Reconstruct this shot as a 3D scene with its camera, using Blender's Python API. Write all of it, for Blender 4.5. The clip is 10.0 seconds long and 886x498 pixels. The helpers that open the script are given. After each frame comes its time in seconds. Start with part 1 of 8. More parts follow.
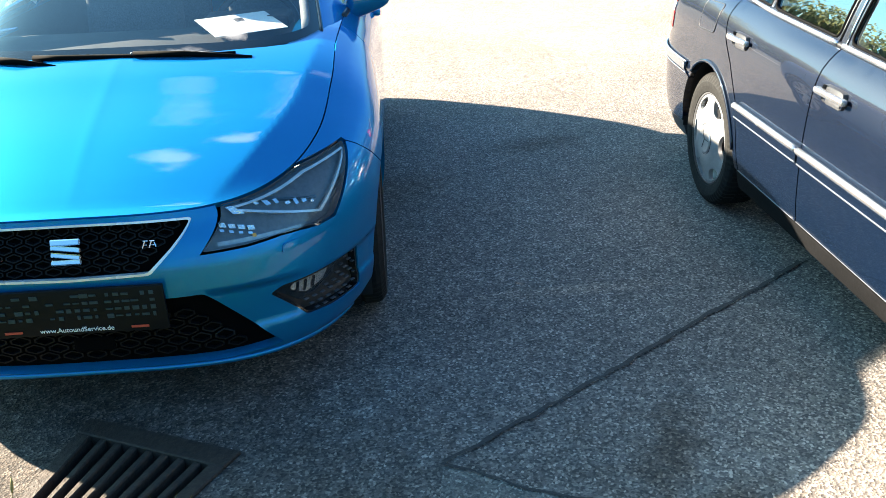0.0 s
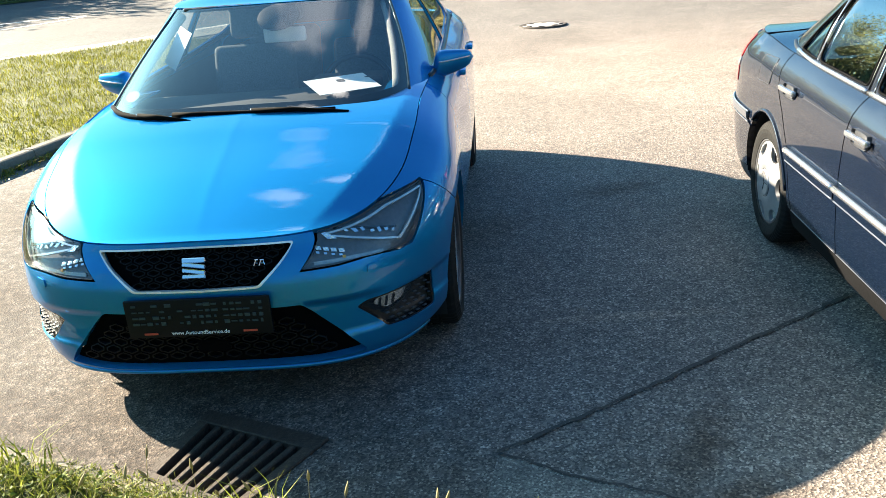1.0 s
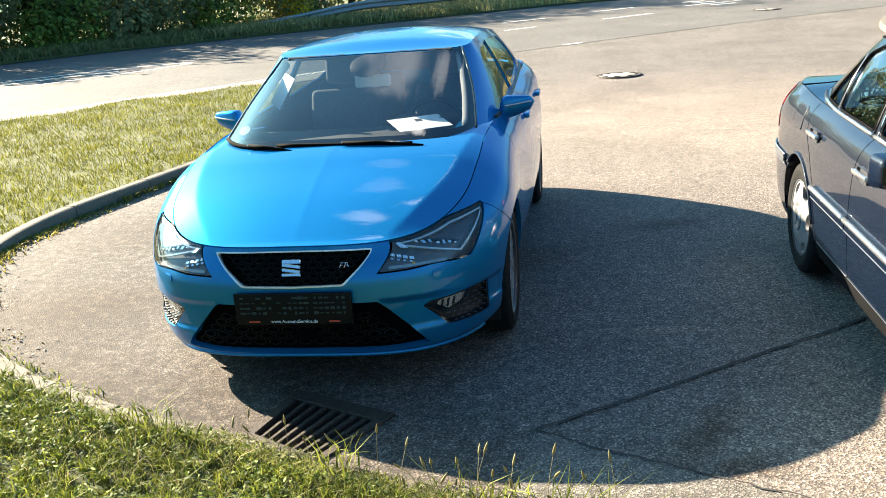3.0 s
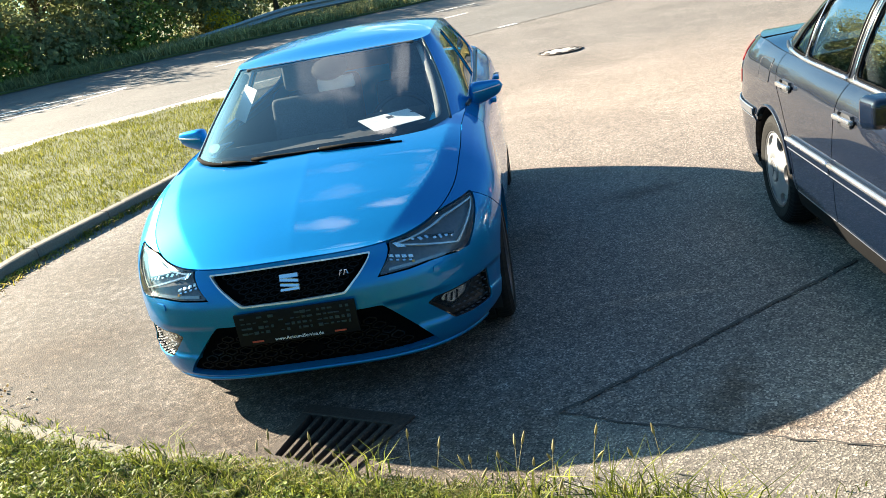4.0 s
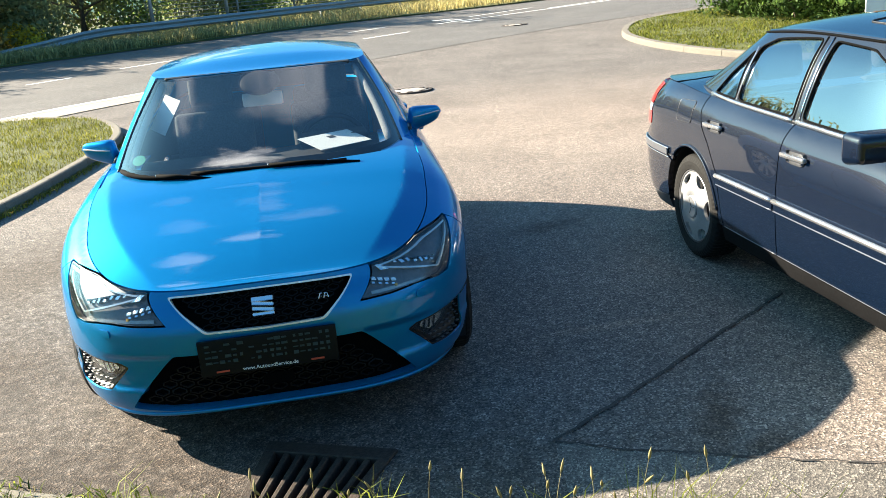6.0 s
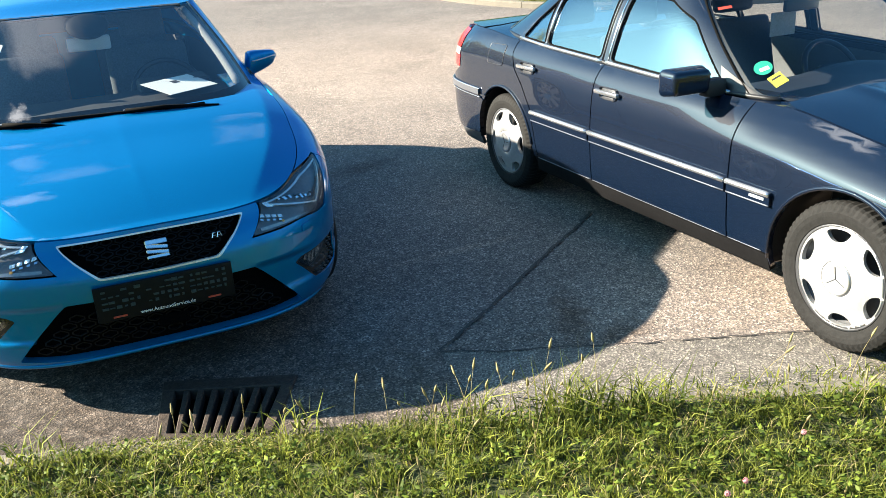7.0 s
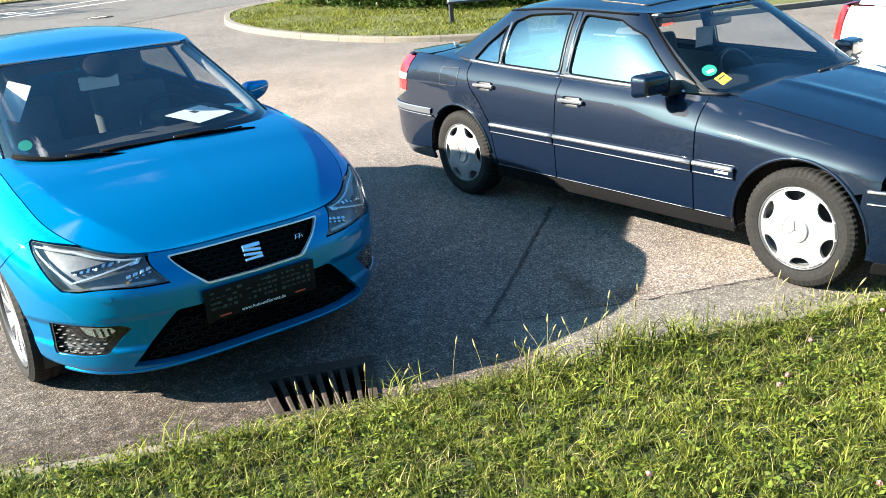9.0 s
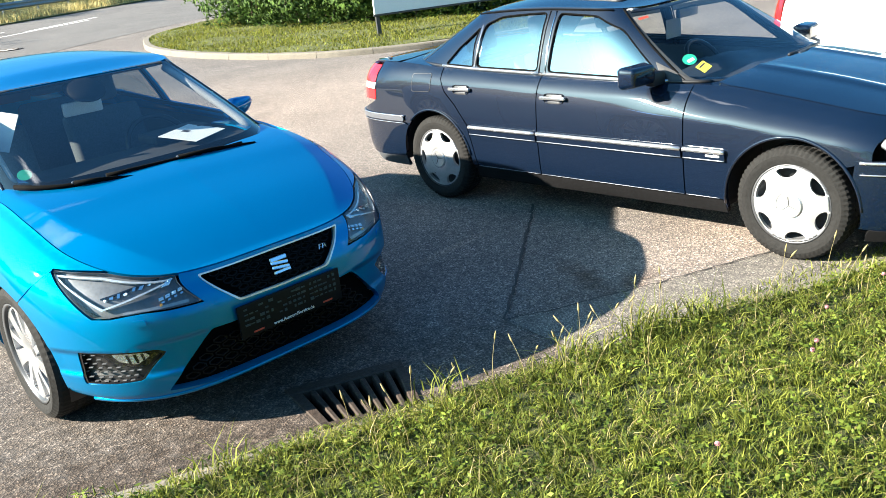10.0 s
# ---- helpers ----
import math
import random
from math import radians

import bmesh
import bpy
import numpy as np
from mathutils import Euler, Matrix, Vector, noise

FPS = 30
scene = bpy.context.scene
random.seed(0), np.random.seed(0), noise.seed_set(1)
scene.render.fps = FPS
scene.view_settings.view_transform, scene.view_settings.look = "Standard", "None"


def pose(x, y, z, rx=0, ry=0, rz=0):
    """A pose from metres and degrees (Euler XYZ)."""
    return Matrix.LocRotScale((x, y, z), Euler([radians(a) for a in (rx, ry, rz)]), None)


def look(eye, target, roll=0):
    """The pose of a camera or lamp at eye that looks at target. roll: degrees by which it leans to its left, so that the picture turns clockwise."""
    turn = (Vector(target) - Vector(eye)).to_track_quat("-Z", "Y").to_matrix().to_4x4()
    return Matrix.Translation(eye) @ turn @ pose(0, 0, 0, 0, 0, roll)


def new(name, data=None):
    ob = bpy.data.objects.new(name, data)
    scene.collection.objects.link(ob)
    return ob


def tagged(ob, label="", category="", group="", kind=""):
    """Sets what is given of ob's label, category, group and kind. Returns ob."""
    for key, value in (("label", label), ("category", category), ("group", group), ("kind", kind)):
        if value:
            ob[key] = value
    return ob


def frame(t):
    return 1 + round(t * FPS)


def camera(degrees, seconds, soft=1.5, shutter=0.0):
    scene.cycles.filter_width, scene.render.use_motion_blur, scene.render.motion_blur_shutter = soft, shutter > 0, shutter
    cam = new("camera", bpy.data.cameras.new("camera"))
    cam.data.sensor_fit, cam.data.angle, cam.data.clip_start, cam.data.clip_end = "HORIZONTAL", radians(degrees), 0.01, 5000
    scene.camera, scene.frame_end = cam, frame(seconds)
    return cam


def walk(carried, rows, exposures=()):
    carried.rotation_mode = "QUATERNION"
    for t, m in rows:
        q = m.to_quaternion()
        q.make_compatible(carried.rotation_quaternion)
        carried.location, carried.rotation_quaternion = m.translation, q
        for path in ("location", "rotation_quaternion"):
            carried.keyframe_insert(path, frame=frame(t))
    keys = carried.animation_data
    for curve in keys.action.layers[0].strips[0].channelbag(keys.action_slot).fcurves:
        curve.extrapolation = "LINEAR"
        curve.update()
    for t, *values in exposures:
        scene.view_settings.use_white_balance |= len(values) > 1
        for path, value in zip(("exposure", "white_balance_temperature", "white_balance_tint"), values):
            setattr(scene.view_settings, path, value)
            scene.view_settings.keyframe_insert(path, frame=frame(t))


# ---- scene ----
cam = camera(53.7, 10.0, soft=0.6)
PATH = [
    (0, (0.195, 0.181, 1.597), (0.045, 1.997, 0.772), -2.2),
    (0.5, (0.329, -0.079, 1.597), (-0.004, 1.737, 0.829), -2.6),
    (1, (0.411, -0.265, 1.664), (0.011, 1.568, 0.971), -4.5),
    (1.5, (0.407, -0.557, 1.71), (-0.084, 1.252, 1.013), -3.4),
    (2, (0.494, -0.68, 1.743), (-0.04, 1.16, 1.17), -3.4),
    (2.5, (0.668, -0.794, 1.74), (0.081, 1.033, 1.174), -2.3),
    (2.7, (0.687, -0.839, 1.732), (0.083, 0.975, 1.145), -3.6),
    (3.8, (0.458, -0.86, 1.706), (-0.003, 1.007, 1.157), -8.0),
    (4, (0.449, -0.846, 1.731), (-0.028, 0.999, 1.124), -10.6),
    (4.5, (0.333, -0.796, 1.709), (-0.216, 1.017, 1.069), -11.6),
    (5, (0.169, -0.662, 1.703), (-0.378, 1.177, 1.139), -11.8),
    (5.5, (-0.052, -0.643, 1.704), (-0.375, 1.247, 1.136), -11.6),
    (6, (-0.317, -0.785, 1.71), (-0.338, 1.13, 1.133), -5.4),
    (6.2, (-0.462, -0.83, 1.727), (-0.343, 1.066, 1.1), -4.1),
    (7.3, (-1.053, -1.036, 1.772), (-0.442, 0.724, 1.042), -2.9),
    (7.5, (-1.163, -1.051, 1.773), (-0.515, 0.703, 1.063), -2.8),
    (8, (-1.449, -1.148, 1.778), (-0.695, 0.561, 1.064), -6.0),
    (8.5, (-1.692, -1.214, 1.807), (-0.976, 0.531, 1.144), -6.0),
    (9, (-2.041, -1.195, 1.828), (-1.143, 0.462, 1.156), -4.4),
    (9.5, (-2.303, -1.163, 1.813), (-1.256, 0.409, 1.156), -1.7),
    (10, (-2.452, -0.988, 1.829), (-1.4, 0.579, 1.167), -7.0),
]
walk(cam, [(t, look(eye, target, roll)) for t, eye, target, roll in PATH],
     [(0.0, 3.15, 6650, 10), (0.5, 2.98, 6650, 10), (1.0, 2.74, 6800, 10), (1.5, 2.6, 6900, 10), (2.5, 2.6, 6900, 10), (5.0, 2.5, 6700, 10), (6.0, 2.42, 6600, 10), (8.0, 2.6, 6300, 10), (10.0, 2.55, 6200, 10)])

# ---- light ----
SUN_TO = Vector((-1.85, 0.815, 1.0)).normalized()
SUN_EL, SUN_AZ = math.asin(SUN_TO.z), math.atan2(SUN_TO.x, SUN_TO.y)
world = bpy.data.worlds.new("world")
scene.world = world
world.use_nodes = True
wn = world.node_tree.nodes
wl = world.node_tree.links
wn.clear()
sky = wn.new("ShaderNodeTexSky")
sky.sky_type = "NISHITA"
sky.sun_disc = False
sky.sun_elevation, sky.sun_rotation = SUN_EL, SUN_AZ % (2 * math.pi)
sky.air_density, sky.dust_density, sky.ozone_density = 1.0, 2.6, 1.5
tc = wn.new("ShaderNodeTexCoord")
stretch = wn.new("ShaderNodeMapping")
stretch.inputs["Scale"].default_value, stretch.inputs["Location"].default_value = (1.0, 1.0, 2.2), (0.0, -0.12, 0.0)
cloud = wn.new("ShaderNodeTexNoise")
cloud.inputs["Scale"].default_value, cloud.inputs["Detail"].default_value, cloud.inputs["Roughness"].default_value = 2.2, 7, 0.55
ramp = wn.new("ShaderNodeValToRGB")
ramp.color_ramp.elements[0].position, ramp.color_ramp.elements[1].position = 0.68, 0.82
mixc = wn.new("ShaderNodeMix")
mixc.data_type = "RGBA"
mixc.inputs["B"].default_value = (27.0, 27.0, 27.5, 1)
bg = wn.new("ShaderNodeBackground")
bg.inputs["Strength"].default_value = 0.039
wo = wn.new("ShaderNodeOutputWorld")
wl.new(tc.outputs["Generated"], stretch.inputs["Vector"])
wl.new(stretch.outputs["Vector"], cloud.inputs["Vector"])
wl.new(cloud.outputs["Fac"], ramp.inputs["Fac"])
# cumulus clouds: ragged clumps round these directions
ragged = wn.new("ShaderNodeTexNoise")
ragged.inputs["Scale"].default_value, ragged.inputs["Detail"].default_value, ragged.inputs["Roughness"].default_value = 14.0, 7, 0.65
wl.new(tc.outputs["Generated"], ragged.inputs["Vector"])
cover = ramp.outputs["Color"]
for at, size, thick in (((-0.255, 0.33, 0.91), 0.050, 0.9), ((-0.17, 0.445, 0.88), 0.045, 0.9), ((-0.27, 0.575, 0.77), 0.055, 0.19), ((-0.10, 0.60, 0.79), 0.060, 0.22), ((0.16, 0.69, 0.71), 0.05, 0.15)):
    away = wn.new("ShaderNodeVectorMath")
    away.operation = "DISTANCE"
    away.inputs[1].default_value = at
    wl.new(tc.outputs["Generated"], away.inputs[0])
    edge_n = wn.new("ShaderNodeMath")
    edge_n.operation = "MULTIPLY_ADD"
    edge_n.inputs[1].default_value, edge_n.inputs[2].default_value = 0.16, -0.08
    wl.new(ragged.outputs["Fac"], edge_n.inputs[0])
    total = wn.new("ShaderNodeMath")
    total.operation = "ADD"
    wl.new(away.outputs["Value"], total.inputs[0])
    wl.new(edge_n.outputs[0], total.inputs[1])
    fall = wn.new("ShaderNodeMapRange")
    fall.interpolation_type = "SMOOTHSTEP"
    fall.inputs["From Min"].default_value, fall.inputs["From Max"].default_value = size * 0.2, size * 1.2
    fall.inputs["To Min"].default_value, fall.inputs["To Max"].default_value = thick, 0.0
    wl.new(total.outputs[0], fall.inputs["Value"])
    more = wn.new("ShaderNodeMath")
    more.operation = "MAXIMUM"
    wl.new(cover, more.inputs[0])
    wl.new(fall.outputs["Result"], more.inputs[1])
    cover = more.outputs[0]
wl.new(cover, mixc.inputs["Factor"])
tint = wn.new("ShaderNodeMix")
tint.data_type, tint.blend_type = "RGBA", "MULTIPLY"
tint.inputs["Factor"].default_value = 1.0
tint.inputs["B"].default_value = (0.42, 0.96, 1.26, 1)
wl.new(sky.outputs["Color"], tint.inputs["A"])
wl.new(tint.outputs["Result"], mixc.inputs["A"])
wl.new(mixc.outputs["Result"], bg.inputs["Color"])
wl.new(bg.outputs["Background"], wo.inputs["Surface"])
sun = new("sun", bpy.data.lights.new("sun", "SUN"))
sun.data.energy, sun.data.angle, sun.data.color = 5.0, radians(0.53), (1.0, 0.885, 0.71)
sun.matrix_world = Matrix.Translation((-20, 10, 20)) @ SUN_TO.to_track_quat("Z", "Y").to_matrix().to_4x4()

# ---- materials ----
def nodes_of(name):
    m = bpy.data.materials.new(name)
    m.use_nodes = True
    return m, m.node_tree.nodes, m.node_tree.links, m.node_tree.nodes["Principled BSDF"]


def noise_node(n, l, scale, detail=4, rough=0.6, obj=True):
    t = n.new("ShaderNodeTexCoord")
    x = n.new("ShaderNodeTexNoise")
    x.inputs["Scale"].default_value, x.inputs["Detail"].default_value, x.inputs["Roughness"].default_value = scale, detail, rough
    l.new(t.outputs["Object"], x.inputs["Vector"])
    return x


def ramp_node(n, l, fac, stops):
    r = n.new("ShaderNodeValToRGB")
    el = r.color_ramp.elements
    while len(el) < len(stops):
        el.new(0.5)
    for e, (p, c) in zip(el, stops):
        e.position, e.color = p, (*c, 1) if len(c) == 3 else c
    l.new(fac, r.inputs["Fac"])
    return r


def mix_node(n, l, a, b, fac, mode="MIX"):
    m = n.new("ShaderNodeMix")
    m.data_type, m.blend_type = "RGBA", mode
    for key, v in (("A", a), ("B", b), ("Factor", fac)):
        if isinstance(v, (int, float)):
            m.inputs[key].default_value = v
        elif isinstance(v, tuple):
            m.inputs[key].default_value = (*v, 1)
        else:
            l.new(v, m.inputs[key])
    return m.outputs["Result"]


def surface(name, color, rough=0.5, metal=0.0, vary=0.25, fine=60, coarse=4, bump=0.1, spec=0.5, island=0.0, coat=0.0):
    """Two scales of colour variation, uneven gloss and fine relief."""
    m, n, l, b = nodes_of(name)
    a, c = noise_node(n, l, fine, 5), noise_node(n, l, coarse, 3)
    dark, light = tuple(v * (1 - vary) for v in color), tuple(min(1, v * (1 + vary)) for v in color)
    r1 = ramp_node(n, l, a.outputs["Fac"], [(0.3, dark), (0.7, light)])
    r2 = ramp_node(n, l, c.outputs["Fac"], [(0.3, (1 - vary * 0.6,) * 3), (0.7, (1 + vary * 0.3,) * 3)])
    out = mix_node(n, l, r1.outputs["Color"], r2.outputs["Color"], 1.0, "MULTIPLY")
    if island:
        g = n.new("ShaderNodeNewGeometry")
        r3 = ramp_node(n, l, g.outputs["Random Per Island"], [(0, (1 - island,) * 3), (1, (1 + island,) * 3)])
        out = mix_node(n, l, out, r3.outputs["Color"], 1.0, "MULTIPLY")
    l.new(out, b.inputs["Base Color"])
    rr = ramp_node(n, l, c.outputs["Fac"], [(0.3, (max(0.02, rough - 0.07),) * 3), (0.7, (min(1, rough + 0.07),) * 3)])
    l.new(rr.outputs["Color"], b.inputs["Roughness"])
    b.inputs["Metallic"].default_value, b.inputs["Specular IOR Level"].default_value, b.inputs["Coat Weight"].default_value = metal, spec, coat
    b.inputs["Coat Roughness"].default_value = 0.04
    if bump:
        bp = n.new("ShaderNodeBump")
        bp.inputs["Strength"].default_value, bp.inputs["Distance"].default_value = bump, 0.01
        l.new(a.outputs["Fac"], bp.inputs["Height"])
        l.new(bp.outputs["Normal"], b.inputs["Normal"])
    return m


def paint(name, color, metal=0.5, rough=0.35, dust=0.03, spec=0.25, coat_ior=1.6):
    """Clear-coated car paint with flakes and a thin film of dust."""
    m, n, l, b = nodes_of(name)
    f, d = noise_node(n, l, 900, 2), noise_node(n, l, 3.5, 6)
    r1 = ramp_node(n, l, f.outputs["Fac"], [(0.35, tuple(v * 0.86 for v in color)), (0.65, tuple(min(1, v * 1.14) for v in color))])
    r2 = ramp_node(n, l, d.outputs["Fac"], [(0.45, (0, 0, 0)), (0.8, (dust,) * 3)])
    l.new(mix_node(n, l, r1.outputs["Color"], (0.45, 0.42, 0.38), r2.outputs["Color"]), b.inputs["Base Color"])
    b.inputs["Metallic"].default_value, b.inputs["Roughness"].default_value = metal, rough
    if metal > 0.5:
        b.inputs["Specular Tint"].default_value = (0.05, 0.45, 1.0, 1)
    b.inputs["Coat Weight"].default_value, b.inputs["Coat Roughness"].default_value = 1.0, 0.025
    b.inputs["Specular IOR Level"].default_value, b.inputs["Coat IOR"].default_value = spec, coat_ior
    return m


def glass(name, tint, base=0.06, power=4.0):
    """A thin pane: clear or tinted, with gloss that grows towards a glancing view."""
    m, n, l, b = nodes_of(name)
    n.remove(b)
    tr, gl, lw, mx = n.new("ShaderNodeBsdfTransparent"), n.new("ShaderNodeBsdfGlossy"), n.new("ShaderNodeLayerWeight"), n.new("ShaderNodeMixShader")
    pw, ma = n.new("ShaderNodeMath"), n.new("ShaderNodeMath")
    tr.inputs["Color"].default_value = (*tint, 1)
    gl.inputs["Roughness"].default_value = 0.0
    lw.inputs["Blend"].default_value = 0.5
    pw.operation, ma.operation = "POWER", "MULTIPLY_ADD"
    pw.inputs[1].default_value, ma.inputs[1].default_value, ma.inputs[2].default_value = power, 1 - base, base
    l.new(lw.outputs["Facing"], pw.inputs[0])
    l.new(pw.outputs[0], ma.inputs[0])
    l.new(ma.outputs[0], mx.inputs["Fac"])
    l.new(tr.outputs["BSDF"], mx.inputs[1])
    l.new(gl.outputs["BSDF"], mx.inputs[2])
    l.new(mx.outputs["Shader"], n["Material Output"].inputs["Surface"])
    return m


def foliage_mat(name, dark, light, trans=0.35):
    m, n, l, b = nodes_of(name)
    g = n.new("ShaderNodeNewGeometry")
    c = noise_node(n, l, 1.3, 4)
    r = ramp_node(n, l, g.outputs["Random Per Island"], [(0, dark), (0.75, light), (1.0, tuple(min(1, v * 1.5) for v in light))])
    r2 = ramp_node(n, l, c.outputs["Fac"], [(0.3, (0.7, 0.7, 0.7)), (0.7, (1.25, 1.2, 1.0))])
    col = mix_node(n, l, r.outputs["Color"], r2.outputs["Color"], 1.0, "MULTIPLY")
    l.new(col, b.inputs["Base Color"])
    b.inputs["Roughness"].default_value, b.inputs["Specular IOR Level"].default_value = 0.6, 0.18
    t, mx = n.new("ShaderNodeBsdfTranslucent"), n.new("ShaderNodeMixShader")
    l.new(col, t.inputs["Color"])
    mx.inputs["Fac"].default_value = trans
    l.new(b.outputs["BSDF"], mx.inputs[1])
    l.new(t.outputs["BSDF"], mx.inputs[2])
    l.new(mx.outputs["Shader"], n["Material Output"].inputs["Surface"])
    return m


def asphalt_mat(name, base, stone, patchy=0.25, size=130, stains_and_light=()):
    """Worn asphalt: pale stone chips in dark binder, tyre-polished patches, stain patches, painted-in sunlight and
    shade.
    """
    m, n, l, b = nodes_of(name)
    t = n.new("ShaderNodeTexCoord")
    v = n.new("ShaderNodeTexVoronoi")
    v.inputs["Scale"].default_value = size
    l.new(t.outputs["Object"], v.inputs["Vector"])
    fine, mid, big = noise_node(n, l, 260, 3), noise_node(n, l, 14, 5), noise_node(n, l, 0.7, 5, 0.65)
    chip = ramp_node(n, l, v.outputs["Color"], [(0.2, base), (0.7, tuple(0.68 * p + 0.32 * q for p, q in zip(base, stone))), (0.95, stone)])
    r1 = ramp_node(n, l, fine.outputs["Fac"], [(0.3, (0.7,) * 3), (0.7, (1.2,) * 3)])
    r2 = ramp_node(n, l, big.outputs["Fac"], [(0.3, (1 - patchy,) * 3), (0.7, (1 + patchy * 0.5,) * 3)])
    r3 = ramp_node(n, l, mid.outputs["Fac"], [(0.25, (0.70,) * 3), (0.65, (1.12,) * 3)])
    col = mix_node(n, l, chip.outputs["Color"], r1.outputs["Color"], 1.0, "MULTIPLY")
    col = mix_node(n, l, col, r2.outputs["Color"], 1.0, "MULTIPLY")
    col = mix_node(n, l, col, r3.outputs["Color"], 1.0, "MULTIPLY")
    # soft ellipses: depth under 1 darkens the colour, over 1 brightens it
    for x, y, turn, rx, ry, depth in stains_and_light:
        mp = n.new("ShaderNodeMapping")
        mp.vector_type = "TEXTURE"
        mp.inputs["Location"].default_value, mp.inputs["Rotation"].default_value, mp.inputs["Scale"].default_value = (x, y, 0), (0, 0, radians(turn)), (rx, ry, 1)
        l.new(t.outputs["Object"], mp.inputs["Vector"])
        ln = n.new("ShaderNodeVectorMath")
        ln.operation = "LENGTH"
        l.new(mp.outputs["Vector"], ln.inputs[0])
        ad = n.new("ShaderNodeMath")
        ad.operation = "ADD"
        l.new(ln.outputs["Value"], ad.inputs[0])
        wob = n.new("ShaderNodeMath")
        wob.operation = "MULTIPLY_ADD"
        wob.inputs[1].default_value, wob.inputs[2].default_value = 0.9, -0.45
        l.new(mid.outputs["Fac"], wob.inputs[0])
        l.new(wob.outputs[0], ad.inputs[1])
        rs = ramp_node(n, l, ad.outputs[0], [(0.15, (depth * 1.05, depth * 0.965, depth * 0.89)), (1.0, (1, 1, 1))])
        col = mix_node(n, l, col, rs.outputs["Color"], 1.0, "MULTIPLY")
    l.new(col, b.inputs["Base Color"])
    b.inputs["Roughness"].default_value, b.inputs["Specular IOR Level"].default_value = 0.82, 0.2
    bp = n.new("ShaderNodeBump")
    bp.inputs["Strength"].default_value, bp.inputs["Distance"].default_value = 0.5, 0.005
    l.new(v.outputs["Distance"], bp.inputs["Height"])
    l.new(bp.outputs["Normal"], b.inputs["Normal"])
    return m


# 1.65 paints sunlight in, 0.64 deepens shade by the drain; 1.48 pales the middle
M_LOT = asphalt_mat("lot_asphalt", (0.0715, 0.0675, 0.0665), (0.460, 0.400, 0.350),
                    stains_and_light=((1.5, 9.5, 0, 7.5, 5.0, 1.48), (-3.5, 4.9, 55, 2.4, 1.3, 0.52), (-2.9, 2.9, 15, 2.6, 1.8, 0.46), (-2.2, 1.4, 20, 1.8, 1.1, 0.52), (-1.3, 2.3, 10, 1.3, 0.7, 0.66), (-0.4, 1.8, 10, 1.5, 0.8, 0.64), (1.7, 2.0, -15, 1.4, 0.75, 1.65), (0.66, 2.30, 70, 0.36, 0.12, 0.55), (0.80, 2.05, 20, 0.22, 0.10, 0.6), (0.35, 5.2, 30, 0.42, 0.18, 0.6), (0.45, 3.3, 10, 0.5, 0.06, 1.35), (-2.9, 3.3, 30, 0.6, 0.4, 0.8), (-3.3, 3.2, 35, 1.5, 0.8, 0.74), (-2.3, 2.4, -30, 1.1, 0.35, 0.72), (-0.4, 4.4, 50, 0.5, 0.3, 0.8)))
M_ROAD = asphalt_mat("road_asphalt", (0.108, 0.104, 0.101), (0.245, 0.232, 0.215), 0.18)
M_PATCH = asphalt_mat("smooth_asphalt", (0.084, 0.078, 0.072), (0.40, 0.355, 0.300), 0.22, 150)
M_STRIP = surface("pale_strip", (0.28, 0.255, 0.215), 0.9, vary=0.2, fine=80, coarse=3, bump=0.3)
M_KERB = surface("kerb_concrete", (0.150, 0.134, 0.108), 0.9, vary=0.28, fine=70, coarse=6, bump=0.5)
M_MARK = surface("road_marking", (0.72, 0.71, 0.68), 0.7, vary=0.15, fine=40, coarse=8, bump=0.2)
M_SOIL = surface("lawn_soil", (0.040, 0.050, 0.012), 0.95, vary=0.5, fine=30, coarse=2.5, bump=0.6)
M_DRYSOIL = surface("dry_lawn_soil", (0.075, 0.085, 0.018), 0.95, vary=0.45, fine=30, coarse=2.5, bump=0.6)
M_CRACK = surface("crack_filler", (0.035, 0.032, 0.030), 0.9, vary=0.3, fine=90, bump=0.3)
M_IRON = surface("cast_iron", (0.040, 0.028, 0.021), 0.75, metal=0.25, vary=0.4, fine=60, coarse=9, bump=0.5)
M_IRONPALE = surface("worn_iron", (0.42, 0.38, 0.33), 0.7, metal=0.2, vary=0.3, fine=40, coarse=8, bump=0.5)
M_PIT = surface("drain_pit", (0.012, 0.011, 0.010), 0.9, vary=0.3)
M_GALV = surface("galvanised_steel", (0.32, 0.34, 0.35), 0.5, metal=0.6, vary=0.2, fine=25, coarse=3, bump=0.05)
M_GRASS = foliage_mat("verge_grass", (0.026, 0.050, 0.010), (0.200, 0.230, 0.042), 0.40)
M_LAWN = foliage_mat("dry_lawn_grass", (0.066, 0.076, 0.012), (0.180, 0.186, 0.034), 0.4)
M_STRAW = foliage_mat("dry_stems", (0.20, 0.17, 0.08), (0.36, 0.31, 0.16), 0.3)
M_BANKSTRAW = foliage_mat("tall_dry_grass", (0.30, 0.27, 0.12), (0.52, 0.45, 0.22), 0.4)
M_BANKGREEN = foliage_mat("tall_bank_grass", (0.15, 0.155, 0.07), (0.30, 0.31, 0.15), 0.5)
M_WEED = foliage_mat("kerb_weeds", (0.10, 0.11, 0.02), (0.32, 0.27, 0.06), 0.35)
M_LITTER = foliage_mat("dry_litter", (0.09, 0.055, 0.025), (0.30, 0.20, 0.09), 0.15)
M_LEAF = foliage_mat("shrub_leaves", (0.080, 0.130, 0.030), (0.24, 0.32, 0.075), 0.5)
M_HEDGE = foliage_mat("hedge_leaves", (0.018, 0.045, 0.010), (0.065, 0.115, 0.024), 0.2)
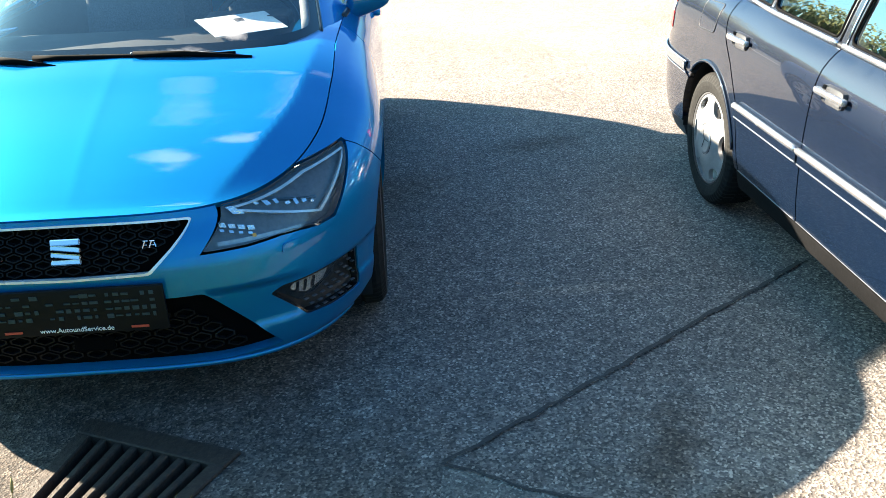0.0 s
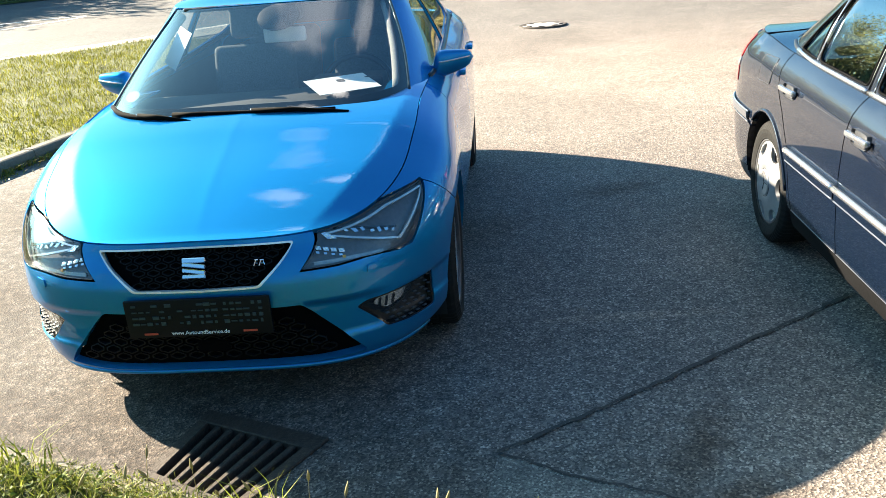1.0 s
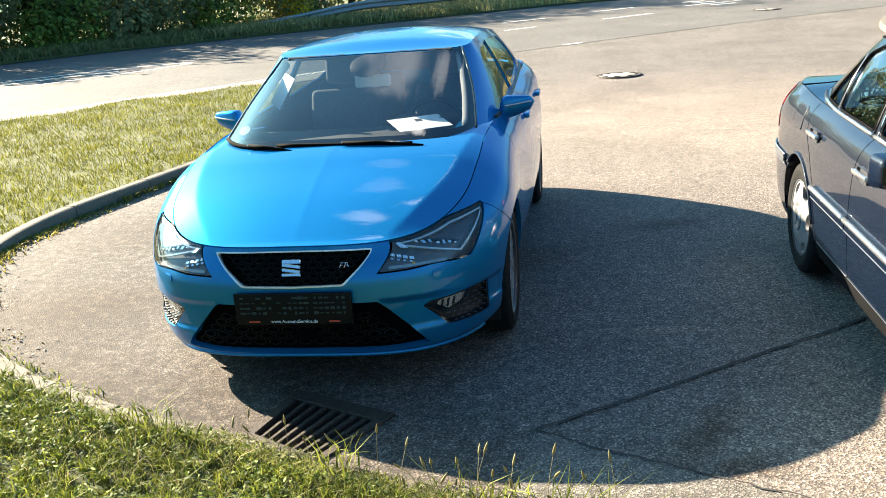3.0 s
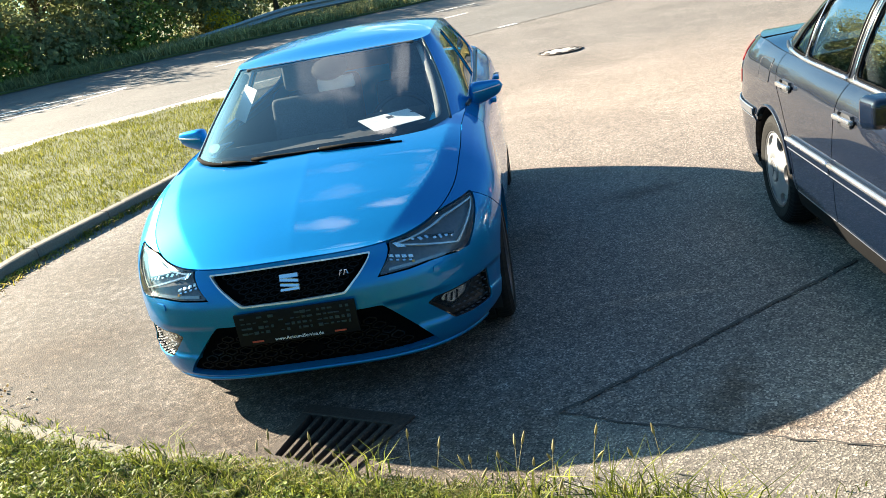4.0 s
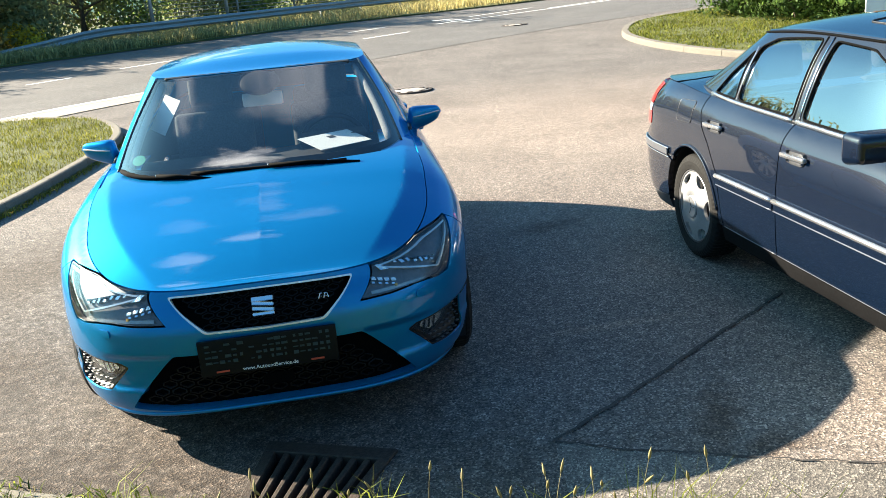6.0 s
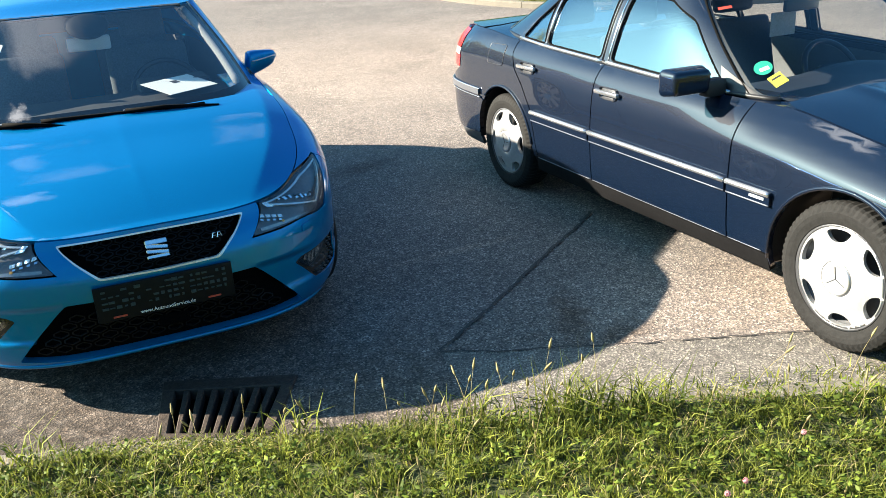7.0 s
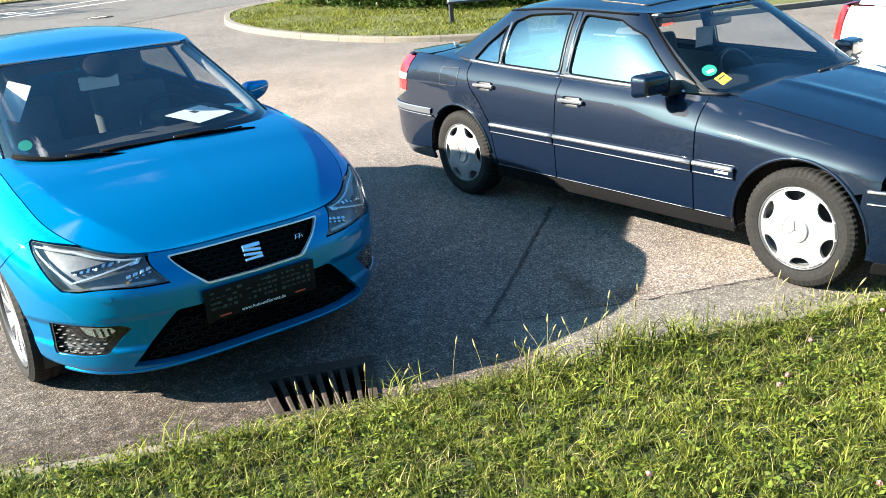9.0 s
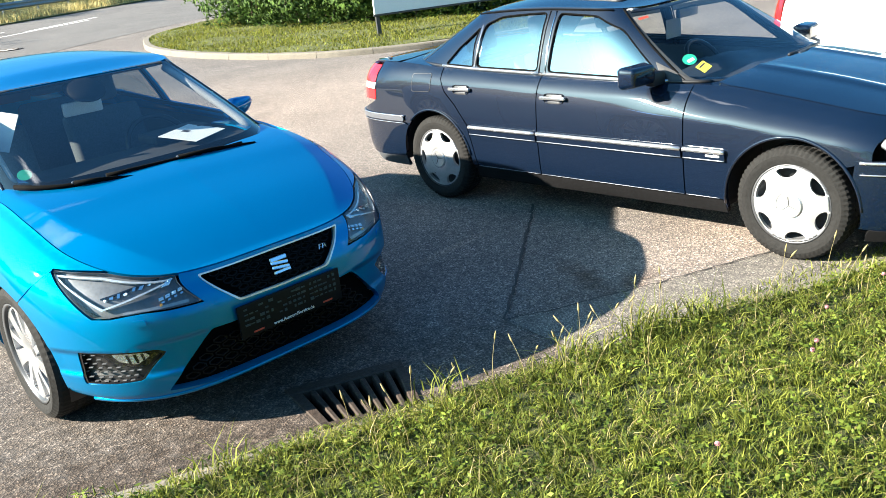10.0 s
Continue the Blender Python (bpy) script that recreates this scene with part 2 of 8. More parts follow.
# paler, more even leaf colours: haze and glare over the trees are painted in
M_LEAFHAZY = foliage_mat("tree_leaves", (0.16, 0.185, 0.10), (0.25, 0.28, 0.14), 0.5)
M_GOLD = foliage_mat("yellow_flowers", (0.40, 0.27, 0.02), (0.62, 0.45, 0.04), 0.3)
M_WHITEFL = foliage_mat("white_petals", (0.6, 0.6, 0.55), (0.8, 0.8, 0.75), 0.3)
M_CLOVER = foliage_mat("clover_leaves", (0.028, 0.055, 0.009), (0.140, 0.188, 0.030), 0.35)
M_PINK = foliage_mat("clover_heads", (0.45, 0.18, 0.25), (0.60, 0.32, 0.38), 0.3)
M_BARK = surface("bark", (0.10, 0.075, 0.05), 0.95, vary=0.4, fine=30, coarse=5, bump=0.8)
M_BLUE = paint("blue_paint", (0.002, 0.200, 0.442), metal=0.70, rough=0.42, dust=0.0, spec=0.05, coat_ior=1.36)
M_NAVY = paint("navy_paint", (0.0003, 0.0040, 0.0135), metal=0.0, rough=0.5, dust=0.002, spec=0.1, coat_ior=1.55)
M_WHITE = paint("white_paint", (0.80, 0.80, 0.79), metal=0.0, rough=0.4, dust=0.0)
M_BLACK = surface("black_plastic", (0.012, 0.012, 0.013), 0.42, vary=0.2, fine=200, bump=0.08)
M_GREYPL = surface("grey_plastic", (0.05, 0.055, 0.062), 0.5, vary=0.2, fine=150, bump=0.08)
M_MESH = surface("mesh_black", (0.0022, 0.0022, 0.0026), 0.9, vary=0.2, fine=200, bump=0.05, spec=0.03)
M_GRILLE = surface("grille_plastic", (0.006, 0.006, 0.007), 0.6, vary=0.2, fine=200, bump=0.05, spec=0.15)
M_SILL = surface("sill_plastic", (0.0035, 0.0035, 0.004), 0.8, vary=0.3, fine=60, bump=0.1, spec=0.12)
M_GLOSSBLACK = surface("gloss_black", (0.006, 0.006, 0.007), 0.12, vary=0.1, fine=200, bump=0.0, coat=0.6)
M_RUBBER = surface("wiper_rubber", (0.003, 0.003, 0.003), 0.85, vary=0.2, fine=90, bump=0.05, spec=0.05)
M_TYRE = surface("tyre_rubber", (0.010, 0.0098, 0.0095), 0.85, vary=0.35, fine=50, coarse=9, bump=0.25, spec=0.25)
M_CHROME = surface("chrome", (0.78, 0.79, 0.80), 0.12, metal=1.0, vary=0.05, fine=40, bump=0.0)
M_FACET = surface("faceted_reflector", (0.85, 0.86, 0.87), 0.15, metal=1.0, vary=0.05, fine=45, bump=1.0)
M_BRIGHT = surface("bright_trim", (0.55, 0.56, 0.58), 0.22, metal=0.85, vary=0.05, fine=40, bump=0.0, coat=0.5)
M_FRAME = surface("polished_frame", (0.80, 0.81, 0.82), 0.25, metal=0.35, vary=0.05, fine=60, bump=0.0, coat=0.4)
M_STRIPGREY = surface("satin_strip", (0.11, 0.12, 0.14), 0.32, metal=0.4, vary=0.08, fine=60, bump=0.0, coat=0.4)
M_SATIN = surface("satin_silver", (0.62, 0.63, 0.65), 0.30, metal=0.85, vary=0.06, fine=60, bump=0.0)
M_ALLOY = surface("silver_lacquer", (0.58, 0.59, 0.60), 0.34, metal=0.75, vary=0.08, fine=50, coarse=7, bump=0.05, coat=0.3)
M_GUNMETAL = surface("gunmetal", (0.07, 0.072, 0.078), 0.4, metal=0.5, vary=0.15, fine=60, bump=0.05)
M_CABIN = surface("cabin_cloth", (0.10, 0.105, 0.112), 0.85, vary=0.3, fine=120, bump=0.2)
M_CABINLT = surface("cabin_grey", (0.28, 0.28, 0.28), 0.8, vary=0.2, fine=120, bump=0.2)
M_VISOR = surface("visor_cloth", (0.11, 0.11, 0.115), 0.85, vary=0.2, fine=120, bump=0.2)
M_DASH = surface("dashboard", (0.020, 0.022, 0.025), 0.7, vary=0.25, fine=220, bump=0.15)
M_DASHBLUE = surface("blue_dashboard", (0.016, 0.022, 0.036), 0.6, vary=0.25, fine=220, bump=0.15)
M_CABINBLUE = surface("dark_blue_cloth", (0.022, 0.027, 0.038), 0.85, vary=0.3, fine=120, bump=0.2)
M_PAPER = surface("paper", (0.80, 0.80, 0.78), 0.8, vary=0.04, fine=30, bump=0.03)
M_INK = surface("print_ink", (0.03, 0.03, 0.035), 0.7, vary=0.1, bump=0.0)
M_RED = surface("red_print", (0.50, 0.06, 0.03), 0.6, vary=0.1, bump=0.0)
M_GREENSTK = surface("green_sticker", (0.02, 0.32, 0.20), 0.5, vary=0.08, bump=0.0)
M_YELLOWSTK = surface("yellow_sticker", (0.70, 0.62, 0.06), 0.5, vary=0.08, bump=0.0)
M_REDLENS = surface("red_lens", (0.42, 0.012, 0.015), 0.15, vary=0.15, fine=30, coarse=12, bump=0.0, coat=0.5)
M_CLEARLENS = surface("clear_lens", (0.62, 0.64, 0.64), 0.12, metal=0.5, vary=0.12, fine=45, coarse=20, bump=0.3, coat=0.6)
M_LAMPDARK = surface("lamp_housing", (0.105, 0.110, 0.120), 0.42, metal=0.3, vary=0.2, fine=60, bump=0.0)
M_CLEARGREY = surface("grey_lens", (0.30, 0.31, 0.32), 0.2, metal=0.4, vary=0.15, fine=60, bump=0.2, coat=0.5)
M_PLATE = surface("plate_holder", (0.003, 0.005, 0.007), 0.45, vary=0.2, fine=60, bump=0.0, spec=0.15)
M_PLATELT = surface("plate_pattern", (0.006, 0.036, 0.052), 0.4, vary=0.2, fine=60, bump=0.0)
M_GLASS = glass("clear_glass", (0.86, 0.89, 0.88), 0.10, 3.6)
M_SCREEN = glass("screen_glass", (0.90, 0.92, 0.91), 0.05, 4.5)
M_TINT = glass("tinted_glass", (0.45, 0.50, 0.50), 0.10)
M_GLASSMID = glass("side_glass", (0.72, 0.78, 0.78), 0.30, 3.0)
M_LENS = glass("lamp_cover", (0.92, 0.94, 0.95), 0.05)
M_SIGNW = surface("sign_white", (0.78, 0.78, 0.76), 0.5, vary=0.05, bump=0.0)
M_SIGNO = surface("sign_orange", (0.75, 0.33, 0.03), 0.5, vary=0.1, bump=0.0)

# ---- mesh tools ----
from mathutils.geometry import delaunay_2d_cdt


def mesh_ob(name, verts, faces, material, parent=None, label="", smooth=True, keep=True):
    me = bpy.data.meshes.new(name)
    me.from_pydata([tuple(map(float, v)) for v in verts], [], [tuple(map(int, f)) for f in faces])
    if smooth:
        me.polygons.foreach_set("use_smooth", [True] * len(me.polygons))
    me.materials.append(material)
    ob = new(name, me)
    if parent is not None:
        ob.parent = parent
    if label:
        ob["label"] = label
    return ob


def part(name, bm, material, parent=None, label="", smooth=False, angle=35):
    """Links a bmesh as one mesh object under a thing or part."""
    me = bpy.data.meshes.new(name)
    bm.normal_update()
    if smooth:
        for f in bm.faces:
            f.smooth = True
        for e in bm.edges:
            if len(e.link_faces) == 2 and e.calc_face_angle(0) > radians(angle):
                e.smooth = False
    bm.to_mesh(me)
    bm.free()
    me.materials.append(material)
    ob = new(name, me)
    if parent is not None:
        ob.parent = parent
    if label:
        ob["label"] = label
    return ob


def thing(name, m=None, label="", category="", group="", kind=""):
    ob = new(name)
    ob.empty_display_size = 0.2
    if m is not None:
        ob.matrix_world = m
    return tagged(ob, label, category, group, kind)


def box_bm(size, at=(0, 0, 0), bevel=0.0, seg=2, bm=None, turn=None):
    bm = bm or bmesh.new()
    m = Matrix.Translation(at) @ (turn or Matrix()) @ Matrix.Diagonal((*size, 1))
    r = bmesh.ops.create_cube(bm, size=1, matrix=m)
    if bevel:
        es = list({e for v in r["verts"] for e in v.link_edges})
        bmesh.ops.bevel(bm, geom=es, offset=bevel, segments=seg, affect="EDGES", profile=0.6)
    return bm


def tube(points, r, seg=8, closed=False, flat=1.0):
    """A round bar along points."""
    pts = [Vector(p) for p in points]
    n = len(pts)
    verts, faces = [], []
    up = Vector((0, 0, 1))
    for i, p in enumerate(pts):
        a, b = pts[(i - 1) % n if closed else max(i - 1, 0)], pts[(i + 1) % n if closed else min(i + 1, n - 1)]
        d = (b - a).normalized()
        s = d.cross(up)
        s = s.normalized() if s.length > 1e-4 else Vector((1, 0, 0))
        t = s.cross(d).normalized()
        rr = r[i] if isinstance(r, (list, tuple)) else r
        for k in range(seg):
            an = 2 * math.pi * k / seg
            verts.append(p + s * (rr * math.cos(an)) + t * (rr * flat * math.sin(an)))
    for i in range(n if closed else n - 1):
        for k in range(seg):
            j = (i + 1) % n
            faces.append((i * seg + k, i * seg + (k + 1) % seg, j * seg + (k + 1) % seg, j * seg + k))
    if not closed:
        faces.append(tuple(range(seg))[::-1])
        faces.append(tuple(range((n - 1) * seg, n * seg)))
    return verts, faces


def lathe(profile, seg=48, axis="x"):
    """Turns (along, radius) round the x axis."""
    verts, faces = [], []
    n = len(profile)
    for k in range(seg):
        an = 2 * math.pi * k / seg
        for a, r in profile:
            verts.append((a, r * math.cos(an), r * math.sin(an)))
    for k in range(seg):
        j = (k + 1) % seg
        for i in range(n - 1):
            faces.append((k * n + i, j * n + i, j * n + i + 1, k * n + i + 1))
    return verts, faces


def smooth_curve(pairs):
    """A monotone cubic through (place, value) pairs."""
    x, y = (np.array(v, float) for v in zip(*pairs))
    h = np.diff(x)
    d = np.diff(y) / h
    m = np.zeros(len(x))
    m[0], m[-1] = d[0], d[-1]
    for i in range(1, len(x) - 1):
        if d[i - 1] * d[i] > 0:
            w1, w2 = 2 * h[i] + h[i - 1], h[i] + 2 * h[i - 1]
            m[i] = (w1 + w2) / (w1 / d[i - 1] + w2 / d[i])

    def at(q):
        q = np.clip(np.asarray(q, float), x[0], x[-1])
        i = np.clip(np.searchsorted(x, q, "right") - 1, 0, len(x) - 2)
        t = (q - x[i]) / h[i]
        return ((1 + 2 * t) * (1 - t) ** 2) * y[i] + t * (1 - t) ** 2 * h[i] * m[i] + t * t * (3 - 2 * t) * y[i + 1] + t * t * (t - 1) * h[i] * m[i + 1]
    return at


def rounded(pts, r=0.03, k=5):
    """A polygon with its corners rounded; a third entry of a point is its own radius."""
    out = []
    n = len(pts)
    for i in range(n):
        p, a, b = (np.array(pts[j % n][:2], float) for j in (i, i - 1, i + 1))
        rr = pts[i][2] if len(pts[i]) > 2 else r
        la, lb = np.linalg.norm(a - p), np.linalg.norm(b - p)
        if rr <= 0:
            out.append(tuple(p))
            continue
        s, e = p + (a - p) / la * min(rr, 0.45 * la), p + (b - p) / lb * min(rr, 0.45 * lb)
        for t in np.linspace(0, 1, k):
            out.append(tuple((1 - t) ** 2 * s + 2 * t * (1 - t) * p + t * t * e))
    return out


def inside(poly, q):
    poly, q = np.asarray(poly, float), np.asarray(q, float)
    res = np.zeros(len(q), bool)
    a, b = poly, np.roll(poly, -1, axis=0)
    for (x1, y1), (x2, y2) in zip(a, b):
        if y1 == y2:
            continue
        c = (y1 > q[:, 1]) != (y2 > q[:, 1])
        res ^= c & (q[:, 0] < (x2 - x1) * (q[:, 1] - y1) / (y2 - y1) + x1)
    return res


def dense(poly, step):
    out = []
    for p, q in zip(poly, list(poly[1:]) + [poly[0]]):
        p, q = np.array(p[:2], float), np.array(q[:2], float)
        n = max(1, int(math.ceil(np.linalg.norm(q - p) / step)))
        out += [tuple(p + (q - p) * i / n) for i in range(n)]
    return [p for i, p in enumerate(out) if np.hypot(p[0] - out[i - 1][0], p[1] - out[i - 1][1]) > 1e-4]


SHADE = []


def patch(fn, outer, holes=(), step=0.03, rim=0.018, out=0.0, grid=None):
    """A sheet on the surface fn(a, b), bounded by a polygon in (a, b) with holes; rim: the depth of its folded edge; out: how far it lies off the surface."""
    loops = [dense(outer, step)] + [dense(h, step) for h in holes]
    pts, edges = [], []
    for lp in loops:
        k = len(pts)
        pts += lp
        edges += [(k + i, k + (i + 1) % len(lp)) for i in range(len(lp))]
    bnd = np.array(pts)
    lo, hi = bnd.min(0), bnd.max(0)
    gx, gy = np.meshgrid(np.arange(lo[0] + step / 2, hi[0], step), np.arange(lo[1] + step / 2, hi[1], step))
    g = np.stack([gx.ravel(), gy.ravel()], 1) if grid is None else grid
    ok = inside(loops[0], g)
    for hl in loops[1:]:
        ok &= ~inside(hl, g)
    g = g[ok]
    if len(g):
        dd = np.full(len(g), 9.0)
        for i in range(0, len(bnd), 200):
            dd = np.minimum(dd, np.sqrt(((g[:, None] - bnd[None, i:i + 200]) ** 2).sum(2)).min(1))
        g = g[dd > (step * 0.45 if grid is None else 0.1)]
    allp = [Vector(p) for p in pts] + [Vector(p) for p in g]
    v2, _, f2, *_ = delaunay_2d_cdt(allp, edges, [], 0, 1e-6)
    q = np.array([tuple(v) for v in v2])
    f2 = np.array([f for f in f2 if len(f) == 3])
    c = q[f2].mean(1)
    ok = inside(loops[0], c)
    for hl in loops[1:]:
        ok &= ~inside(hl, c)
    f2 = f2[ok]

    def both(ab):
        ab = np.asarray(ab, float)
        e = 2e-3
        p = fn(ab[:, 0], ab[:, 1])
        n = np.cross(fn(ab[:, 0] + e, ab[:, 1]) - fn(ab[:, 0] - e, ab[:, 1]), fn(ab[:, 0], ab[:, 1] + e) - fn(ab[:, 0], ab[:, 1] - e))
        return p, n / np.maximum(np.linalg.norm(n, axis=1, keepdims=True), 1e-9)
    p, n = both(q)
    verts = list(p + n * out)
    SHADE[:] = [tuple(v) for v in n]
    faces = [tuple(f) for f in f2]
    if rim:
        for li, lp in enumerate(loops):
            area = sum(a[0] * b[1] - b[0] * a[1] for a, b in zip(lp, lp[1:] + lp[:1]))
            order = lp if (area > 0) == (li == 0) else lp[::-1]
            p, n = both(order)
            k, m = len(verts), len(order)
            verts += list(p + n * out) + list(p + n * (out - rim))
            faces += [(k + i, k + m + i, k + m + (i + 1) % m, k + (i + 1) % m) for i in range(m)]
    return verts, faces


def sheet(name, fn, outer, material, parent, holes=(), step=0.03, rim=0.018, out=0.0, label=""):
    v, f = patch(fn, outer, holes, step, rim, out)
    ob = mesh_ob(name, v, f, material, parent, label)
    ob.data.normals_split_custom_set_from_vertices(SHADE + [(0.0, 0.0, 0.0)] * (len(v) - len(SHADE)))
    return ob


def blades(name, base, height, width, material, lean=0.35, droop=0.5, seed=1, kind="stuff", label="", category="grass", parent=None):
    """Many bent blades of two joints each, in one mesh. base: (n, 3)."""
    rng = np.random.default_rng(seed)
    n = len(base)
    hgt = height * rng.uniform(0.55, 1.25, n)
    wid = width * rng.uniform(0.6, 1.3, n)
    an, face = rng.uniform(0, 2 * np.pi, n), rng.uniform(0, 2 * np.pi, n)
    ld = np.stack([np.cos(an), np.sin(an), np.zeros(n)], 1) * (hgt * rng.uniform(0.1, 1, n) * lean)[:, None]
    sd = np.stack([np.cos(face), np.sin(face), np.zeros(n)], 1) * wid[:, None] * 0.5
    up = np.array([0, 0, 1.0])
    mid = base + ld * 0.45 + up * (hgt * 0.6)[:, None]
    tip = base + ld * (1 + droop) + up * (hgt * rng.uniform(0.8, 1.05, n))[:, None]
    v = np.stack([base - sd, base + sd, mid + sd * 0.8, mid - sd * 0.8, tip], 1).reshape(-1, 3)
    k = np.arange(n)[:, None] * 5
    quads, tris = k + np.array([0, 1, 2, 3]), k + np.array([3, 2, 4])
    me = bpy.data.meshes.new(name)
    me.vertices.add(len(v))
    me.vertices.foreach_set("co", v.ravel())
    loops = np.concatenate([quads, tris], 1).ravel()
    me.loops.add(len(loops))
    me.loops.foreach_set("vertex_index", loops)
    starts = (np.arange(n)[:, None] * 7 + np.array([0, 4])).ravel()
    me.polygons.add(2 * n)
    me.polygons.foreach_set("loop_start", starts)
    me.polygons.foreach_set("loop_total", np.tile([4, 3], n))
    me.update()
    me.validate()
    me.materials.append(material)
    ob = new(name, me)
    if parent is not None:
        ob.parent = parent
        if kind:
            ob["kind"] = kind
    else:
        tagged(ob, label, category, "", kind)
    return ob


def leaves(name, pos, nrm, size, material, seed=1):
    """Many small pointed leaves (two triangles each, folded) at pos, facing about nrm."""
    rng = np.random.default_rng(seed)
    n = len(pos)
    nn = nrm + rng.normal(0, 0.6, (n, 3))
    nn /= np.linalg.norm(nn, axis=1, keepdims=True)
    a = np.cross(nn, rng.normal(0, 1, (n, 3)))
    a /= np.maximum(np.linalg.norm(a, axis=1, keepdims=True), 1e-6)
    b = np.cross(nn, a)
    s = (size * rng.uniform(0.55, 1.3, n))[:, None]
    v = np.stack([pos - a * s * 0.5, pos + b * s * 0.28 - nn * s * 0.08, pos + a * s * 0.55, pos - b * s * 0.28 - nn * s * 0.08], 1).reshape(-1, 3)
    k = np.arange(n)[:, None] * 4
    loops = np.concatenate([k + np.array([0, 1, 2]), k + np.array([0, 2, 3])], 1).ravel()
    me = bpy.data.meshes.new(name)
    me.vertices.add(len(v))
    me.vertices.foreach_set("co", v.ravel())
    me.loops.add(len(loops))
    me.loops.foreach_set("vertex_index", loops)
    me.polygons.add(2 * n)
    me.polygons.foreach_set("loop_start", np.arange(2 * n) * 3)
    me.polygons.foreach_set("loop_total", np.full(2 * n, 3))
    me.update()
    me.validate()
    me.materials.append(material)
    return new(name, me)


def in_poly(poly, n, seed, keep=None):
    rng = np.random.default_rng(seed)
    pl = np.array(poly)
    q = rng.uniform(pl.min(0), pl.max(0), (n, 2))
    q = q[inside(poly, q)]
    return q

# ---- ground, kerbs, road ----
def rise(x, y):
    """The ground is level by the cars and climbs a little towards the road."""
    s = 0.9 * np.asarray(y, float) - 0.45 * np.asarray(x, float) - 9
    s = np.where(s > 30, s, np.log1p(np.exp(np.minimum(s, 30))))
    return 1.2 * np.tanh(0.03 * s / 1.2)


def ground_at(dz):
    return lambda x, y: np.stack([x, y, rise(x, y) + dz], 1)


DRAIN = [(-1.115, 2.385), (-1.155, 1.975), (-0.775, 1.825), (-0.615, 2.235)]
axis = np.sinh(np.linspace(-5.6, 5.6, 90)) * 2.2
gx, gy = np.meshgrid(axis, axis + 4)
far = float(axis[-1]) + 5
gv, gf = patch(ground_at(0.0), [(-far, -far), (far, -far), (far, far + 4), (-far, far + 4)], [DRAIN], step=60, rim=0,
               grid=np.stack([gx.ravel(), gy.ravel()], 1))
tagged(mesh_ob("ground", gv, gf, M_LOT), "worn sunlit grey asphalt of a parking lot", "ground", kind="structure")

# edges of the road, in plan
NEAR_EDGE = [(-30, -16), (-16, 0.5), (-11.4, 7.2), (-9.6, 10.0), (-8.8, 11.1), (-8.05, 12.1), (-7.1, 13.1), (-5.6, 15.0), (-2.2, 18.5), (1.7, 22.2), (4.6, 24.6), (8.3, 27.2), (14, 31.5), (60, 66)]
FAR_EDGE = [(-40, -14), (-27, 5), (-18.0, 19.2), (-15.0, 22.8), (-12.2, 25.8), (-9.0, 28.8), (-4.6, 33.0), (1.3, 36.4), (6.9, 40.3), (22, 52), (56, 80)]


def along(line, step):
    out = []
    for (x1, y1), (x2, y2) in zip(line, line[1:]):
        n = max(1, int(math.hypot(x2 - x1, y2 - y1) / step))
        out += [(x1 + (x2 - x1) * i / n, y1 + (y2 - y1) * i / n) for i in range(n)]
    return out + [line[-1]]


def offset(line, d):
    """The line moved d metres to its left."""
    out = []
    for i, (x, y) in enumerate(line):
        a, b = line[max(i - 1, 0)], line[min(i + 1, len(line) - 1)]
        l = math.hypot(b[0] - a[0], b[1] - a[1])
        out.append((x - (b[1] - a[1]) / l * d, y + (b[0] - a[0]) / l * d))
    return out


def smooth_line(line, n=6):
    """A Catmull-Rom line through the points."""
    p = [np.array(q, float) for q in line]
    p = [2 * p[0] - p[1]] + p + [2 * p[-1] - p[-2]]
    out = []
    for a, b, c, d in zip(p, p[1:], p[2:], p[3:]):
        for t in np.linspace(0, 1, n, endpoint=False):
            out.append(tuple(0.5 * (2 * b + (c - a) * t + (2 * a - 5 * b + 4 * c - d) * t * t + (3 * b - a - 3 * c + d) * t ** 3)))
    return out + [tuple(p[-2])]


def ribbon(name, a, b, dz, material, parent=None, label=""):
    """A strip of ground cover between two lines of as many points."""
    v = []
    for p, q in zip(a, b):
        for t in (0, 0.33, 0.67, 1):
            x, y = p[0] + (q[0] - p[0]) * t, p[1] + (q[1] - p[1]) * t
            v.append((x, y, float(rise(x, y)) + dz))
    f = [(4 * i + k, 4 * i + k + 1, 4 * i + k + 5, 4 * i + k + 4) for i in range(len(a) - 1) for k in range(3)]
    f = [t[::-1] for t in f]
    return mesh_ob(name, v, f, material, parent, label)


near_l, far_l = smooth_line(NEAR_EDGE), smooth_line(FAR_EDGE)
road_sheet = patch(ground_at(0.006), [tuple(p) for p in near_l] + [tuple(p) for p in far_l[::-1]], step=1.6, rim=0)
road = tagged(mesh_ob("road", *road_sheet, M_ROAD), "pale grey asphalt street with faded white markings", "road", kind="structure")
gut = near_l[6:8 * 6 - 4]
ribbon("gutter_strip", gut, offset(gut, 0.80), 0.012, M_STRIP, road, "beige concrete gutter strip")
ribbon("edge_line", offset(gut, 0.85), offset(gut, 1.03), 0.012, M_MARK, road, "white edge line")


def dash(a, b, w=0.13):
    pts = along([a, b], 0.6)
    ribbon("marking", offset(pts, -w / 2), offset(pts, w / 2), 0.012, M_MARK, road, "white painted line")


